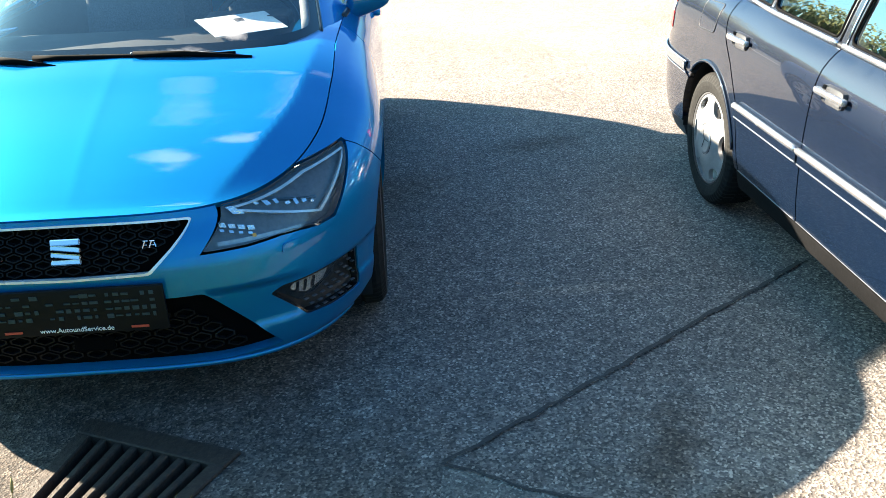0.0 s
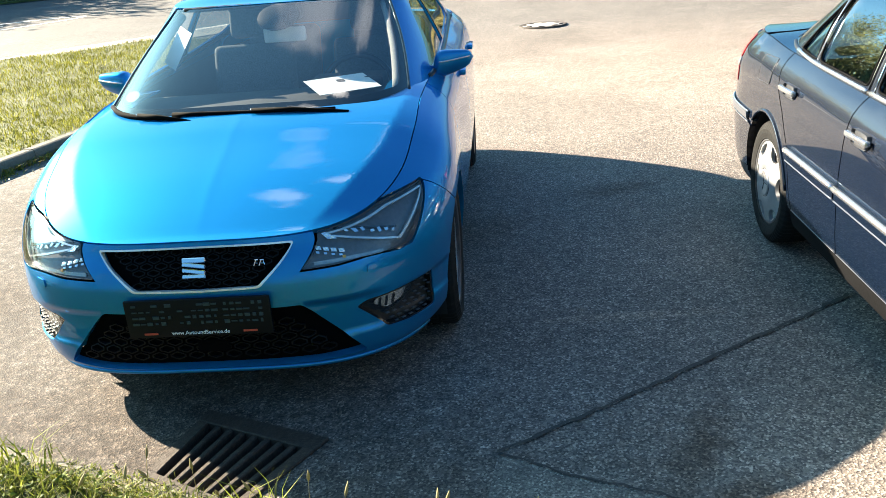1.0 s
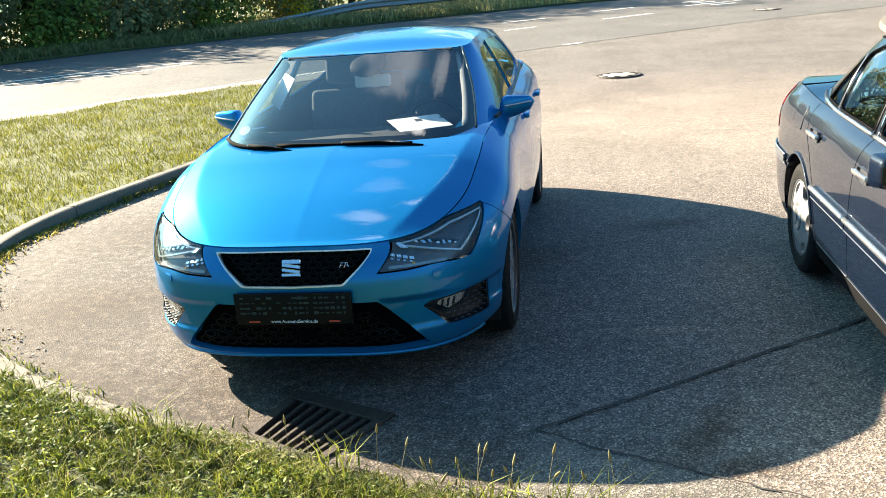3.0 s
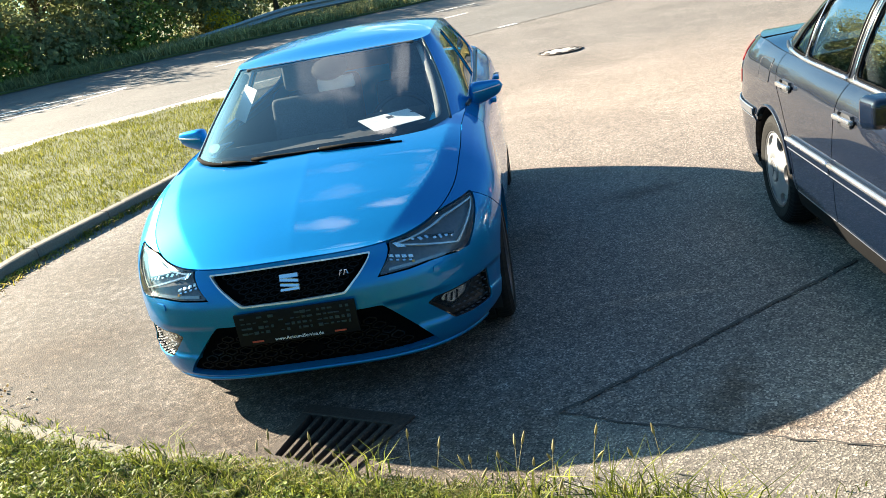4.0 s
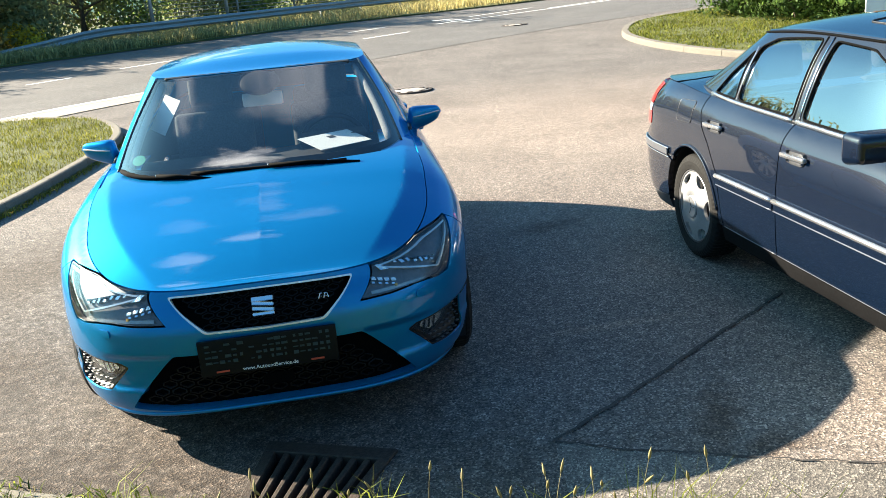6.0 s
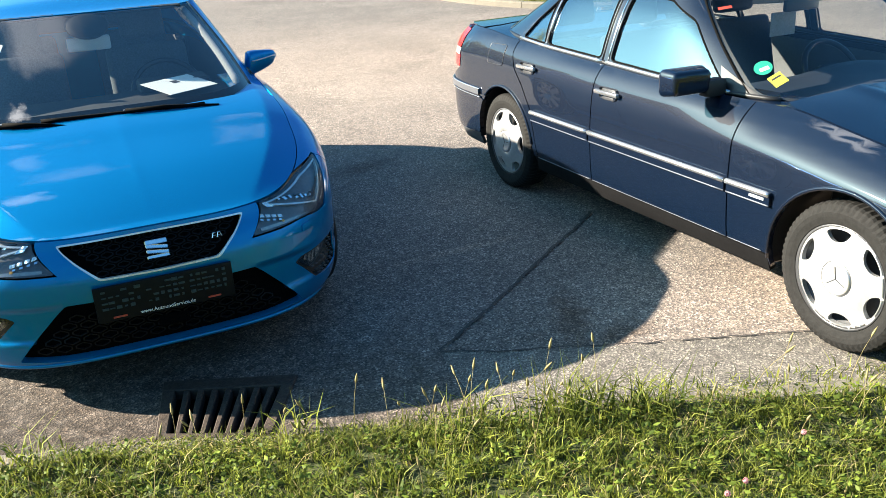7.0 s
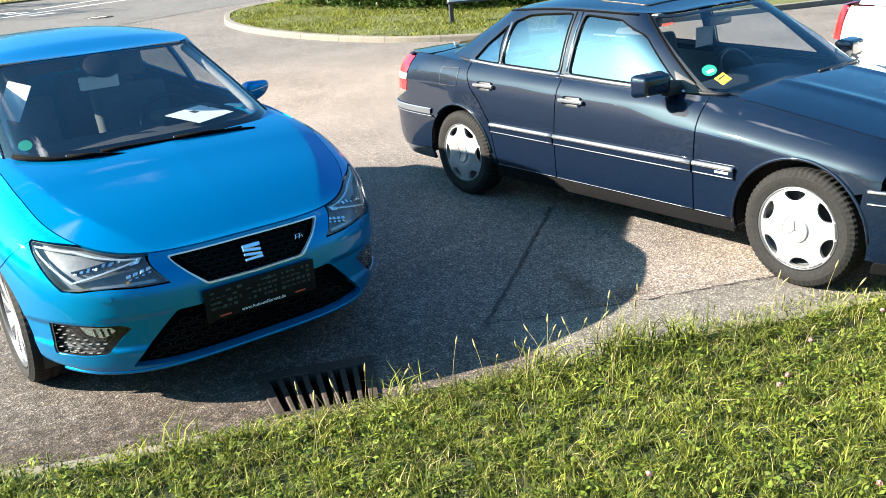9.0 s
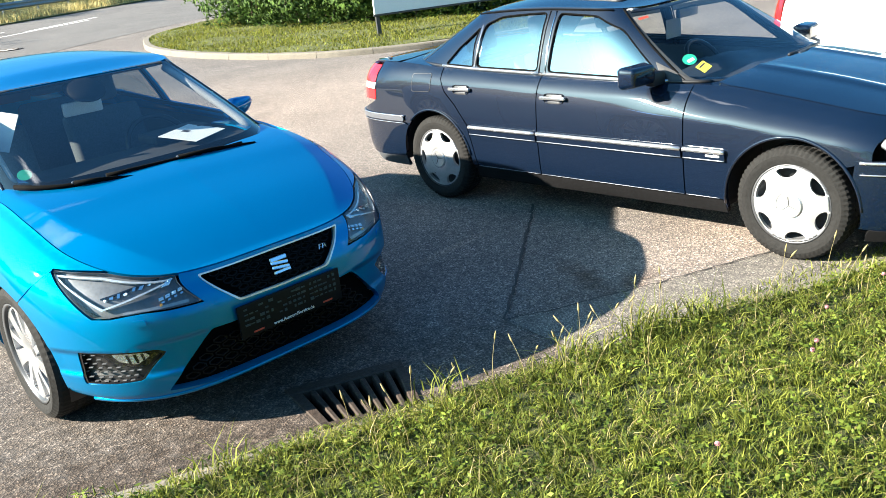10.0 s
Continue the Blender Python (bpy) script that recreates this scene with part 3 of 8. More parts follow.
for a, b in (((-5.3, 25.4), (-4.2, 26.3)), ((-3.0, 28.0), (-1.8, 29.3)), ((-4.62, 22.6), (-3.94, 23.4)), ((-2.3, 24.9), (-1.0, 26.2)),
             ((1.0, 31.1), (3.5, 33.6)), ((4.0, 32.4), (7.2, 35.4)), ((-0.2, 28.6), (6.6, 34.2)), ((-8.2, 21.6), (-7.2, 22.8)), ((-9.6, 19.4), (-8.9, 20.3)), ((-2.4, 18.4), (-2.05, 18.7))):
    dash(a, b)
for k in range(4):
    dash((-0.3 + 0.32 * k, 30.5 - 0.65 * k), (0.4 + 0.32 * k, 30.7 - 0.62 * k), 0.28)
loop = smooth_line([(-19.5, 6.8), (-14.8, 14.6), (-12.6, 17.0), (-11.35, 17.75), (-11.2, 17.35), (-11.9, 16.0), (-13.4, 13.9), (-18.2, 6.6)], 8)
ribbon("marking", offset(loop, -0.07), offset(loop, 0.07), 0.012, M_MARK, road, "long rounded white island marking")
mid_l = smooth_line([(-18.9, 6.9), (-14.2, 14.4), (-12.3, 16.5)], 8)
ribbon("marking", offset(mid_l, -0.06), offset(mid_l, 0.06), 0.012, M_MARK, road, "white painted line")
fk = offset(far_l[4:-6], 0.0)
ribbon("road_edge", offset(fk, -0.16), fk, 0.02, M_CRACK, road, "dark dirty road edge")

# kerb line of the lot; the kerb sinks until it lies flush with the asphalt
KERB = [(-6.7, 13.3), (-5.4, 12.5), (-4.55, 10.8), (-4.42, 8.2), (-4.5, 6.6), (-4.58, 5.5), (-4.58, 4.7), (-4.4, 4.05), (-4.0, 3.4), (-3.5, 2.97),
        (-2.9, 2.55), (-2.3, 2.28), (-1.75, 2.09), (-1.15, 1.95), (-0.65, 1.80), (-0.15, 1.69), (0.6, 1.54), (1.2, 1.40), (1.85, 1.27), (3.0, 1.02), (4.5, 0.55), (6.0, -0.1), (12.0, -1.8)]
kerb_l = smooth_line(KERB, 8)
KERB_H = smooth_curve([(0, 0.10), (8.9, 0.11), (9.8, 0.085), (11.0, 0.03), (12.0, 0.016), (40, 0.016)])


def kerb(name, line, height, width, label, stone=1.0):
    """Kerb stones laid end to end along a line, the lot on its right."""
    line = np.array(line)
    d = np.concatenate([[0], np.cumsum(np.hypot(*np.diff(line, axis=0).T))])
    top = thing(name, None, label, "kerb", kind="structure")
    for k in range(int(d[-1] / stone)):
        s = np.linspace(k * stone + 0.005, (k + 1) * stone - 0.005, 6)
        px, py = np.interp(s, d, line[:, 0]), np.interp(s, d, line[:, 1])
        p = list(zip(px, py))
        q = offset(p, -width)
        hh = height(s)
        jig = 0.006 * math.sin(k * 12.9)
        v, f = [], []
        prof = [(0.0, -0.05), (0.004, 0.75), (0.012, 0.93), (0.03, 1.0), (width - 0.01, 1.0), (width, 0.9), (width, -0.05)]
        for (x, y), (x2, y2), z in zip(p, q, hh):
            base = float(rise(x, y))
            for o, t in prof:
                r = o / width
                v.append((x + (x2 - x) * r, y + (y2 - y) * r, base + (z + jig) * t if t > 0 else base - 0.05))
        n = len(prof)
        f = [(i * n + j, i * n + j + 1, (i + 1) * n + j + 1, (i + 1) * n + j) for i in range(5) for j in range(n - 1)]
        f += [tuple(range(n))[::-1], tuple(range(5 * n, 6 * n))]
        mesh_ob("kerb_stone", v, f, M_KERB, top, smooth=False)
    return top


# in walking order the grass lies on the right hand of this line, so it is laid the other way round
kerb("kerb", kerb_l, lambda s: KERB_H(s), 0.12, "weathered concrete kerb stones between lot and grass")


def turf_z(x, y):
    n = 0.018 * np.sin(2.1 * x + 1.3 * np.sin(1.7 * y)) + 0.014 * np.sin(3.7 * y + 1.1 * x)
    left = 1 / (1 + np.exp(-(np.asarray(y) - 4.0) * 2.5)) * (np.asarray(x) < -3)
    return 0.03 + 0.06 * left + n * 0.8


def turf(x, y):
    return np.stack([x, y, rise(x, y) + turf_z(x, y)], 1)


inner = offset(kerb_l, -0.11)
split_i = min(range(len(inner)), key=lambda i: abs(inner[i][0] + 4.25) + abs(inner[i][1] - 3.7))
lawn_road = offset(near_l, -0.02)
lawn_poly = inner[:split_i + 1] + [(-7.0, 1.5), (-15.6, -0.2)] + [p for p in lawn_road if -16 < p[0] < -6.9]
verge_poly = inner[split_i:] + [(12, -9), (-15, -9), (-15.6, -0.25), (-7.0, 1.45)]
tagged(mesh_ob("lawn", *patch(turf, lawn_poly, step=0.35, rim=0.08), M_DRYSOIL), "dry yellow-green mown lawn behind a kerb", "lawn", kind="structure")
tagged(mesh_ob("grass_verge", *patch(turf, verge_poly, step=0.3, rim=0.08), M_SOIL), "green grass verge beside the parking lot", "grass verge", kind="structure")


def turf_points(poly, n, seed):
    q = in_poly(poly, n, seed)
    return np.stack([q[:, 0], q[:, 1], rise(q[:, 0], q[:, 1]) + turf_z(q[:, 0], q[:, 1]) - 0.005], 1)


def thin_out(p, scale, amount, seed):
    """Uneven growth: thick tufts and thin spots."""
    rng = np.random.default_rng(seed)
    w = 0.5 + 0.5 * np.sin(p[:, 0] * scale + 2 * np.sin(p[:, 1] * scale * 0.7)) * np.cos(p[:, 1] * scale * 1.3 + np.sin(p[:, 0] * scale))
    return p[rng.uniform(0, 1, len(p)) < 1 - amount * (1 - w)]


def tufted(p, cell, pull, seed):
    """Draws the roots together into small tufts of unequal height."""
    rng = np.random.default_rng(seed)
    c = np.floor(p[:, :2] / cell).astype(int) % 251
    jit, tall = rng.uniform(-0.5, 1.5, (251, 251, 2)), rng.uniform(0.55, 1.4, (251, 251))
    mid = (np.floor(p[:, :2] / cell) + jit[c[:, 0], c[:, 1]]) * cell
    q = p.copy()
    q[:, :2] += pull * rng.uniform(0.4, 1.3, (len(p), 1)) * (mid - p[:, :2])
    return q, tall[c[:, 0], c[:, 1]]


near_zone = [p for p in inner[split_i:] if p[0] < 4.2] + [(4.2, -0.6), (-4.6, -0.6), (-5.5, 1.3)]
roots, tall = tufted(thin_out(turf_points(near_zone, 500000, 3), 5, 0.35, 4), 0.065, 0.35, 6)
blades("grass", roots, 0.052 * tall, 0.0050, M_GRASS, 0.95, 0.55, 5, label="thick green grass of the verge")
blades("tall_grass", thin_out(turf_points(near_zone, 16000, 7), 3, 0.9, 8), 0.080, 0.0052, M_GRASS, 1.1, 0.8, 9, label="longer grass blades in loose tufts")
blades("dry_grass", thin_out(turf_points(near_zone, 40000, 11), 4, 0.7, 12), 0.062, 0.0036, M_STRAW, 1.3, 0.6, 13, label="straw-coloured dead blades among the grass")
far_zone = [(4.2, 0.7), (9.0, -0.2), (9.0, -4.6), (-9.0, -4.6), (-9.0, 0.6), (-5.4, 3.2), (-5.5, 1.3), (-4.6, -0.6), (4.2, -0.6)]
blades("verge_grass", thin_out(turf_points(far_zone, 150000, 61), 2, 0.3, 62), 0.070, 0.012, M_GRASS, 1.3, 0.7, 63, label="green grass of the wider verge")
blades("lawn_grass", thin_out(turf_points([p for p in lawn_poly if p[0] > -12 and p[1] > 1], 140000, 15), 4, 0.6, 16), 0.055, 0.008, M_LAWN, 0.8, 0.5, 17, label="dry yellowish lawn grass")


def weed_line(a, b, n, h, w, material, seed, spread=0.05, shift=0.0, name="weeds", label="low weeds along the kerb"):
    rng = np.random.default_rng(seed)
    t = rng.uniform(0, 1, n)
    line = np.array(offset(kerb_l, -shift) if shift else kerb_l)
    d = np.concatenate([[0], np.cumsum(np.hypot(*np.diff(line, axis=0).T))])
    s = a + (b - a) * t
    x, y = np.interp(s, d, line[:, 0]) + rng.normal(0, spread, n), np.interp(s, d, line[:, 1]) + rng.normal(0, spread, n)
    blades(name, np.stack([x, y, rise(x, y) + 0.0], 1), h, w, material, 1.1, 0.9, seed, label=label, category="weeds")


weed_line(8.4, 11.5, 1700, 0.045, 0.012, M_WEED, 21, 0.07, label="yellowish weeds growing along the sunken kerb")
weed_line(11.3, 13.4, 260, 0.035, 0.006, M_GRASS, 22, 0.03)
weed_line(3.0, 8.5, 1700, 0.055, 0.012, M_WEED, 23, 0.04)
weed_line(13.4, 15.8, 1800, 0.036, 0.005, M_GRASS, 25, 0.025, 0.11, label="short grass creeping over the kerb")
weed_line(13.0, 16.5, 1000, 0.045, 0.004, M_STRAW, 26, 0.03, 0.09, label="dry straw creeping over the kerb")
weed_line(13.9, 15.3, 2400, 0.036, 0.005, M_GRASS, 27, 0.032, 0.06, label="grass hanging over the kerb by the drain")
weed_line(15.2, 21, 1900, 0.055, 0.0055, M_GRASS, 24, 0.06, label="grass hanging over the flush kerb")

lrng = np.random.default_rng(71)
kl = np.array(kerb_l)
ks = np.concatenate([[0], np.cumsum(np.hypot(*np.diff(kl, axis=0).T))])
ls = np.concatenate([lrng.uniform(7.0, 12.6, 420), lrng.normal(9.4, 0.35, 260), lrng.normal(11.2, 0.25, 160)])
lp = np.stack([np.interp(ls, ks, kl[:, 0]) + 0.06 + lrng.normal(0, 0.09, len(ls)), np.interp(ls, ks, kl[:, 1]) + 0.06 + lrng.normal(0, 0.09, len(ls)), lrng.uniform(0.006, 0.02, len(ls))], 1)
litter = leaves("leaf_litter", lp, np.tile([0.0, 0.0, 2.0], (len(lp), 1)), 0.024, M_LITTER, 72)
tagged(litter, "brown dry leaves and litter along the kerb", "leaf litter", "", "stuff")

q, tall = tufted(thin_out(turf_points(near_zone, 105000, 141), 2.3, 0.75, 18), 0.12, 0.4, 19)
clover = leaves("clover", q + np.array([0, 0, 0.042]) + np.random.default_rng(5).uniform(-0.025, 0.03, (len(q), 1)) * np.array([0, 0, 1]), np.tile([0.0, 0.0, 1.6], (len(q), 1)), 0.023, M_CLOVER, 142)
tagged(clover, "broad clover leaves in the verge", "clover", "", "stuff")


def stalk(x, y, hgt, seed):
    rng = np.random.default_rng(seed)
    z = float(rise(x, y)) + 0.02
    top = thing("grass_stalk", pose(x, y, z), "dry grass stalk with a pale seed head", "grass stalk", "stalks along the kerb")
    bx, by = rng.normal(0, 0.12, 2)
    pts = [(bx * t * t * hgt * 2, by * t * t * hgt * 2, hgt * t) for t in np.linspace(0, 1, 6)]
    mesh_ob("stem", *tube(pts, [0.0015, 0.0014, 0.0013, 0.0011, 0.0009, 0.0007], 5), M_STRAW, top)
    e, d = np.array(pts[-1]), np.array(pts[-1]) - np.array(pts[-2])
    d = d / np.linalg.norm(d)
    mesh_ob("seed_head", *tube([e - d * 0.005, e + d * 0.01, e + d * 0.025, e + d * 0.042], [0.0010, 0.0050, 0.0042, 0.0008], 6), M_STRAW, top, "pale seed head")


srng = random.Random(8)
for k in range(11):
    stalk(-0.28 + 0.068 * k + srng.uniform(-0.03, 0.03), 1.60 - 0.10 * k / 10 + srng.uniform(-0.05, 0.05), srng.uniform(0.14, 0.30), 400 + k)
for k in range(34):
    t = srng.random()
    x = -1.25 + 2.6 * t
    yk = float(np.interp(x, [p[0] for p in KERB[8:]], [p[1] for p in KERB[8:]]))
    stalk(x, yk - srng.uniform(0.05, 0.45), srng.uniform(0.09, 0.25), 200 + k)
for k, (x, y, n, hh) in enumerate(((-0.66, 1.80, 26, 0.12), (0.30, 1.50, 160, 0.16), (0.55, 1.42, 120, 0.15), (-1.62, 1.96, 60, 0.10), (-0.05, 1.58, 70, 0.12))):
    r = np.random.default_rng(300 + k)
    b = np.stack([x + r.normal(0, 0.07, n), y + r.normal(0, 0.05, n), np.full(n, 0.02)], 1)
    blades("grass_tuft", b, hh, 0.007, M_GRASS, 1.0, 0.8, 310 + k, kind="", label="upright tuft of bright green grass", category="grass tuft")
for k in range(16):
    x, y = srng.uniform(-1.5, 2.4), srng.uniform(0.1, 1.1)
    z = float(turf_z(np.array([x]), np.array([y]))[0]) + 0.085
    head = thing("clover_flower", pose(x, y, z), "small pink clover flower in the grass", "flower", "clover flowers")
    rr = np.random.default_rng(k)
    d = rr.normal(0, 1, (60, 3))
    d /= np.linalg.norm(d, axis=1, keepdims=True)
    lv = leaves("petals", d * 0.009, d, 0.009, M_PINK if k % 7 else M_WHITEFL, k)
    lv.parent = head
    mesh_ob("stem", *tube([(0, 0, -0.08), (0.004, 0, -0.04), (0, 0, 0)], 0.0015, 4), M_GRASS, head)

# ---- marks and covers in the asphalt ----
rng0 = random.Random(4)


def crack(line, w):
    pts = along(line, 0.04)
    pts = [(x + rng0.gauss(0, 0.004), y + rng0.gauss(0, 0.004)) for x, y in pts]
    wid = [w * rng0.uniform(0.55, 1.2) for _ in pts]
    a, b = offset(pts, 1), offset(pts, -1)
    e1 = [(p[0] + (q[0] - p[0]) * k / 2, p[1] + (q[1] - p[1]) * k / 2) for p, q, k in zip(pts, a, wid)]
    e2 = [(p[0] + (q[0] - p[0]) * k / 2, p[1] + (q[1] - p[1]) * k / 2) for p, q, k in zip(pts, b, wid)]
    return e2, e1


for line, w in (([(0.006, 2.205), (0.35, 2.52), (0.80, 2.96), (1.40, 3.54)], 0.020), ([(0.006, 2.205), (0.25, 2.10), (0.79, 1.935), (1.56, 1.735)], 0.011)):
    e2, e1 = crack(line, w)
    ob = ribbon("asphalt_seam", e1[::-1], e2[::-1], 0.008, M_CRACK)
    tagged(ob, "dark tarred seam between two asphalt patches", "asphalt seam", kind="structure")

seam2 = along([(0.006, 2.205), (0.25, 2.10), (0.79, 1.935), (1.56, 1.735), (3.2, 1.40)], 0.1)
kn = np.array(kerb_l)
strip_in, strip_out = [], []
for x, y in seam2:
    yk = float(np.interp(x + 0.10, kn[np.argsort(kn[:, 0])][:, 0], kn[np.argsort(kn[:, 0])][:, 1]))
    if y - yk > 0.03:
        strip_in.append((x, y))
        strip_out.append((x, yk + 0.01))
tagged(ribbon("asphalt_strip", strip_in[::-1], strip_out[::-1], 0.004, M_PATCH), "smooth grey asphalt strip along the grass", "asphalt", kind="structure")

drain = thing("drain_grate", None, "rusty cast-iron storm drain grate beside the kerb", "drain")
dc = np.array(DRAIN)


def in_drain(a, b):
    """A place in the grate: a and b from 0 to 1 over its two sides."""
    return dc[1] * (1 - a) * (1 - b) + dc[2] * a * (1 - b) + dc[0] * (1 - a) * b + dc[3] * a * b


def bar(name, corners, z, thick, material, parent, label=""):
    bm = bmesh.new()
    f = bm.faces.new([bm.verts.new((*c, z)) for c in corners])
    r = bmesh.ops.extrude_face_region(bm, geom=[f])
    bmesh.ops.translate(bm, verts=[v for v in r["geom"] if isinstance(v, bmesh.types.BMVert)], vec=(0, 0, -thick))
    bmesh.ops.recalc_face_normals(bm, faces=bm.faces)
    bmesh.ops.bevel(bm, geom=list(bm.edges), offset=0.004, segments=1, affect="EDGES")
    return part(name, bm, material, parent, label)


for k in range(7):
    a0, a1 = 0.145 + k * 0.1135, 0.145 + k * 0.1135 + 0.050
    bar("bar", [in_drain(a, b) for a, b in ((a0, 0.05), (a1, 0.05), (a1, 0.84), (a0, 0.84))], 0.006, 0.05, M_IRON, drain)
for a0, a1, b0, b1 in ((-0.03, 1.03, 0.84, 1.03), (-0.03, 1.03, -0.03, 0.06), (-0.03, 0.075, 0.06, 0.84), (0.93, 1.03, 0.06, 0.84)):
    bar("frame", [in_drain(a, b) for a, b in ((a0, b0), (a1, b0), (a1, b1), (a0, b1))], 0.010, 0.05, M_IRON, drain)
pit_v = [(*in_drain(a, b), z) for z in (-0.02, -0.4) for a, b in ((-0.02, -0.02), (1.02, -0.02), (1.02, 1.02), (-0.02, 1.02))]
mesh_ob("pit", pit_v, [(4, 5, 6, 7), (0, 1, 5, 4), (1, 2, 6, 5), (2, 3, 7, 6), (3, 0, 4, 7)], M_PIT, drain, "dark drain pit", smooth=False)


def manhole(x, y, r, label):
    top = thing("manhole_cover", pose(x, y, float(rise(x, y)) + 0.002), label, "manhole")
    ring = [(0.0, r * 1.0), (0.012, r * 0.985), (0.014, r * 0.88), (0.004, r * 0.86)]
    v, f = lathe(ring, 40)
    mesh_ob("frame", [(p[1], p[2], p[0]) for p in v], [q for q in f], M_IRON, top, "dark iron ring")
    v, f = lathe([(0.004, r * 0.85), (0.011, r * 0.83), (0.012, 0.02)], 40)
    mesh_ob("lid", [(p[1], p[2], p[0]) for p in v], [q for q in f], M_IRONPALE, top, "pale concrete-filled lid")
    for k in range(8):
        an = k * math.pi / 4
        part("lug", box_bm((0.05, 0.09, 0.014), (r * 0.74 * math.cos(an), r * 0.74 * math.sin(an), 0.014), 0.004, 1, turn=pose(0, 0, 0, 0, 0, math.degrees(an))), M_IRON, top)


manhole(-0.76, 13.55, 0.37, "round manhole cover in the sunlit lot")
manhole(2.08, 25.55, 0.40, "round manhole cover in the street")

# ---- far island with hedge and sign ----
ISLE = [(26, 33.0), (14, 29.0), (8.0, 25.2), (5.2, 22.8), (4.2, 20.6), (3.9, 18.6), (4.15, 16.4), (4.9, 14.3), (6.0, 12.95), (8.0, 11.9), (13, 10.6), (24, 8.6)]
isle_l = smooth_line(ISLE, 8)
kerb("kerb", isle_l[::-1], lambda s: 0 * s + 0.11, 0.16, "pale concrete kerb round the planted island", 1.1)
isle_in = offset(isle_l, 0.15)


def isle_top(x, y):
    return np.stack([x, y, rise(x, y) + 0.09 + 0.03 * np.sin(2 * x) * np.sin(1.6 * y)], 1)


isle_poly = [tuple(p) for p in isle_in] + [(40, 8), (40, 40)]
tagged(mesh_ob("island_lawn", *patch(isle_top, isle_poly, step=0.6, rim=0.08), M_DRYSOIL), "grass on the kerbed island", "lawn", kind="structure")
q = in_poly([p for p in isle_poly if p[0] < 13], 42000, 31)
blades("island_grass", np.stack([q[:, 0], q[:, 1], rise(q[:, 0], q[:, 1]) + 0.08], 1), 0.06, 0.018, M_LAWN, 0.8, 0.6, 32, label="dry grass round the hedge")
blades("island_grass", np.stack([q[::2, 0], q[::2, 1], rise(q[::2, 0], q[::2, 1]) + 0.08], 1), 0.07, 0.018, M_GRASS, 0.8, 0.6, 33, label="green grass round the hedge")


def shrub(name, balls, count, leaf, material, label, category="bush", seed=1, stems=7, inner_share=0.3):
    """Stems, branches and a crown of single leaves round several uneven clumps."""
    rng = np.random.default_rng(seed)
    x0, y0 = np.mean([b[0] for b in balls]), np.mean([b[1] for b in balls])
    z0 = float(rise(x0, y0))
    top = thing(name, pose(x0, y0, z0), label, category)
    pos, nrm = [], []
    vol = np.array([b[3] ** 2 for b in balls])
    for b, n in zip(balls, (count * vol / vol.sum()).astype(int)):
        d = rng.normal(0, 1, (n, 3))
        d /= np.linalg.norm(d, axis=1, keepdims=True)
        lump = 1 + 0.22 * np.sin(d[:, 0] * 7 + b[0]) * np.sin(d[:, 1] * 6 + b[1]) + 0.16 * np.sin(d[:, 2] * 9 + d[:, 0] * 5)
        rad = b[3] * lump * np.where(rng.uniform(0, 1, n) < inner_share, rng.uniform(0.5, 0.9, n), rng.uniform(0.88, 1.08, n))
        p = np.array(b[:3]) - (x0, y0, z0) + d * rad[:, None] * np.array([1, 1, b[4] if len(b) > 4 else 1.0])
        p[:, 2] = np.abs(p[:, 2] - 0.05) + 0.05
        pos.append(p)
        nrm.append(d)
    crown = leaves("crown", np.concatenate(pos), np.concatenate(nrm), leaf, material, seed)
    crown.parent = top
    for k in range(stems):
        b = balls[k % len(balls)]
        s = np.array([b[0] - x0 + rng.normal(0, 0.12), b[1] - y0 + rng.normal(0, 0.12), 0.0])
        s[2] = float(rise(s[0] + x0, s[1] + y0)) - z0
        e = np.array(b[:3]) - (x0, y0, z0) + rng.normal(0, 0.3, 3) * b[3]
        m = (s + e) / 2 + rng.normal(0, 0.12, 3)
        r0 = 0.03 + 0.02 * b[3]
        v, f = tube([s, (s + m) / 2 + rng.normal(0, .03, 3), m, e], [r0, r0 * 0.8, r0 * 0.6, r0 * 0.25], 6)
        mesh_ob("stem", v, f, M_BARK, top)
    return top


for k, (x, y, r, hh) in enumerate(((7.5, 21.5, 1.3, 1.0), (8.1, 19.6, 1.35, 1.1), (8.9, 18.0, 1.3, 1.0), (10.0, 16.9, 1.2, 0.95), (11.4, 15.9, 1.2, 0.9), (13.0, 15.2, 1.25, 0.9), (8.9, 23.4, 1.4, 1.1), (10.5, 20.4, 1.6, 1.3), (13.6, 13.4, 1.2, 0.9), (15.2, 12.8, 1.25, 0.9), (17.0, 12.3, 1.3, 0.9), (18.9, 11.8, 1.3, 0.9))):
    z = float(rise(x, y))
    shrub("hedge_bush", [(x, y, z + 0.75, r * 0.85, 0.85), (x + 0.7, y + 0.4, z + 1.15, r * 0.75), (x - 0.3, y + 0.8, z + 0.95, r * 0.7), (x + 0.3, y - 0.35, z + 0.55, r * 0.62)],
          6500, 0.11, M_HEDGE, "dense dark-green leafy hedge bush on the island", seed=40 + k, stems=6)

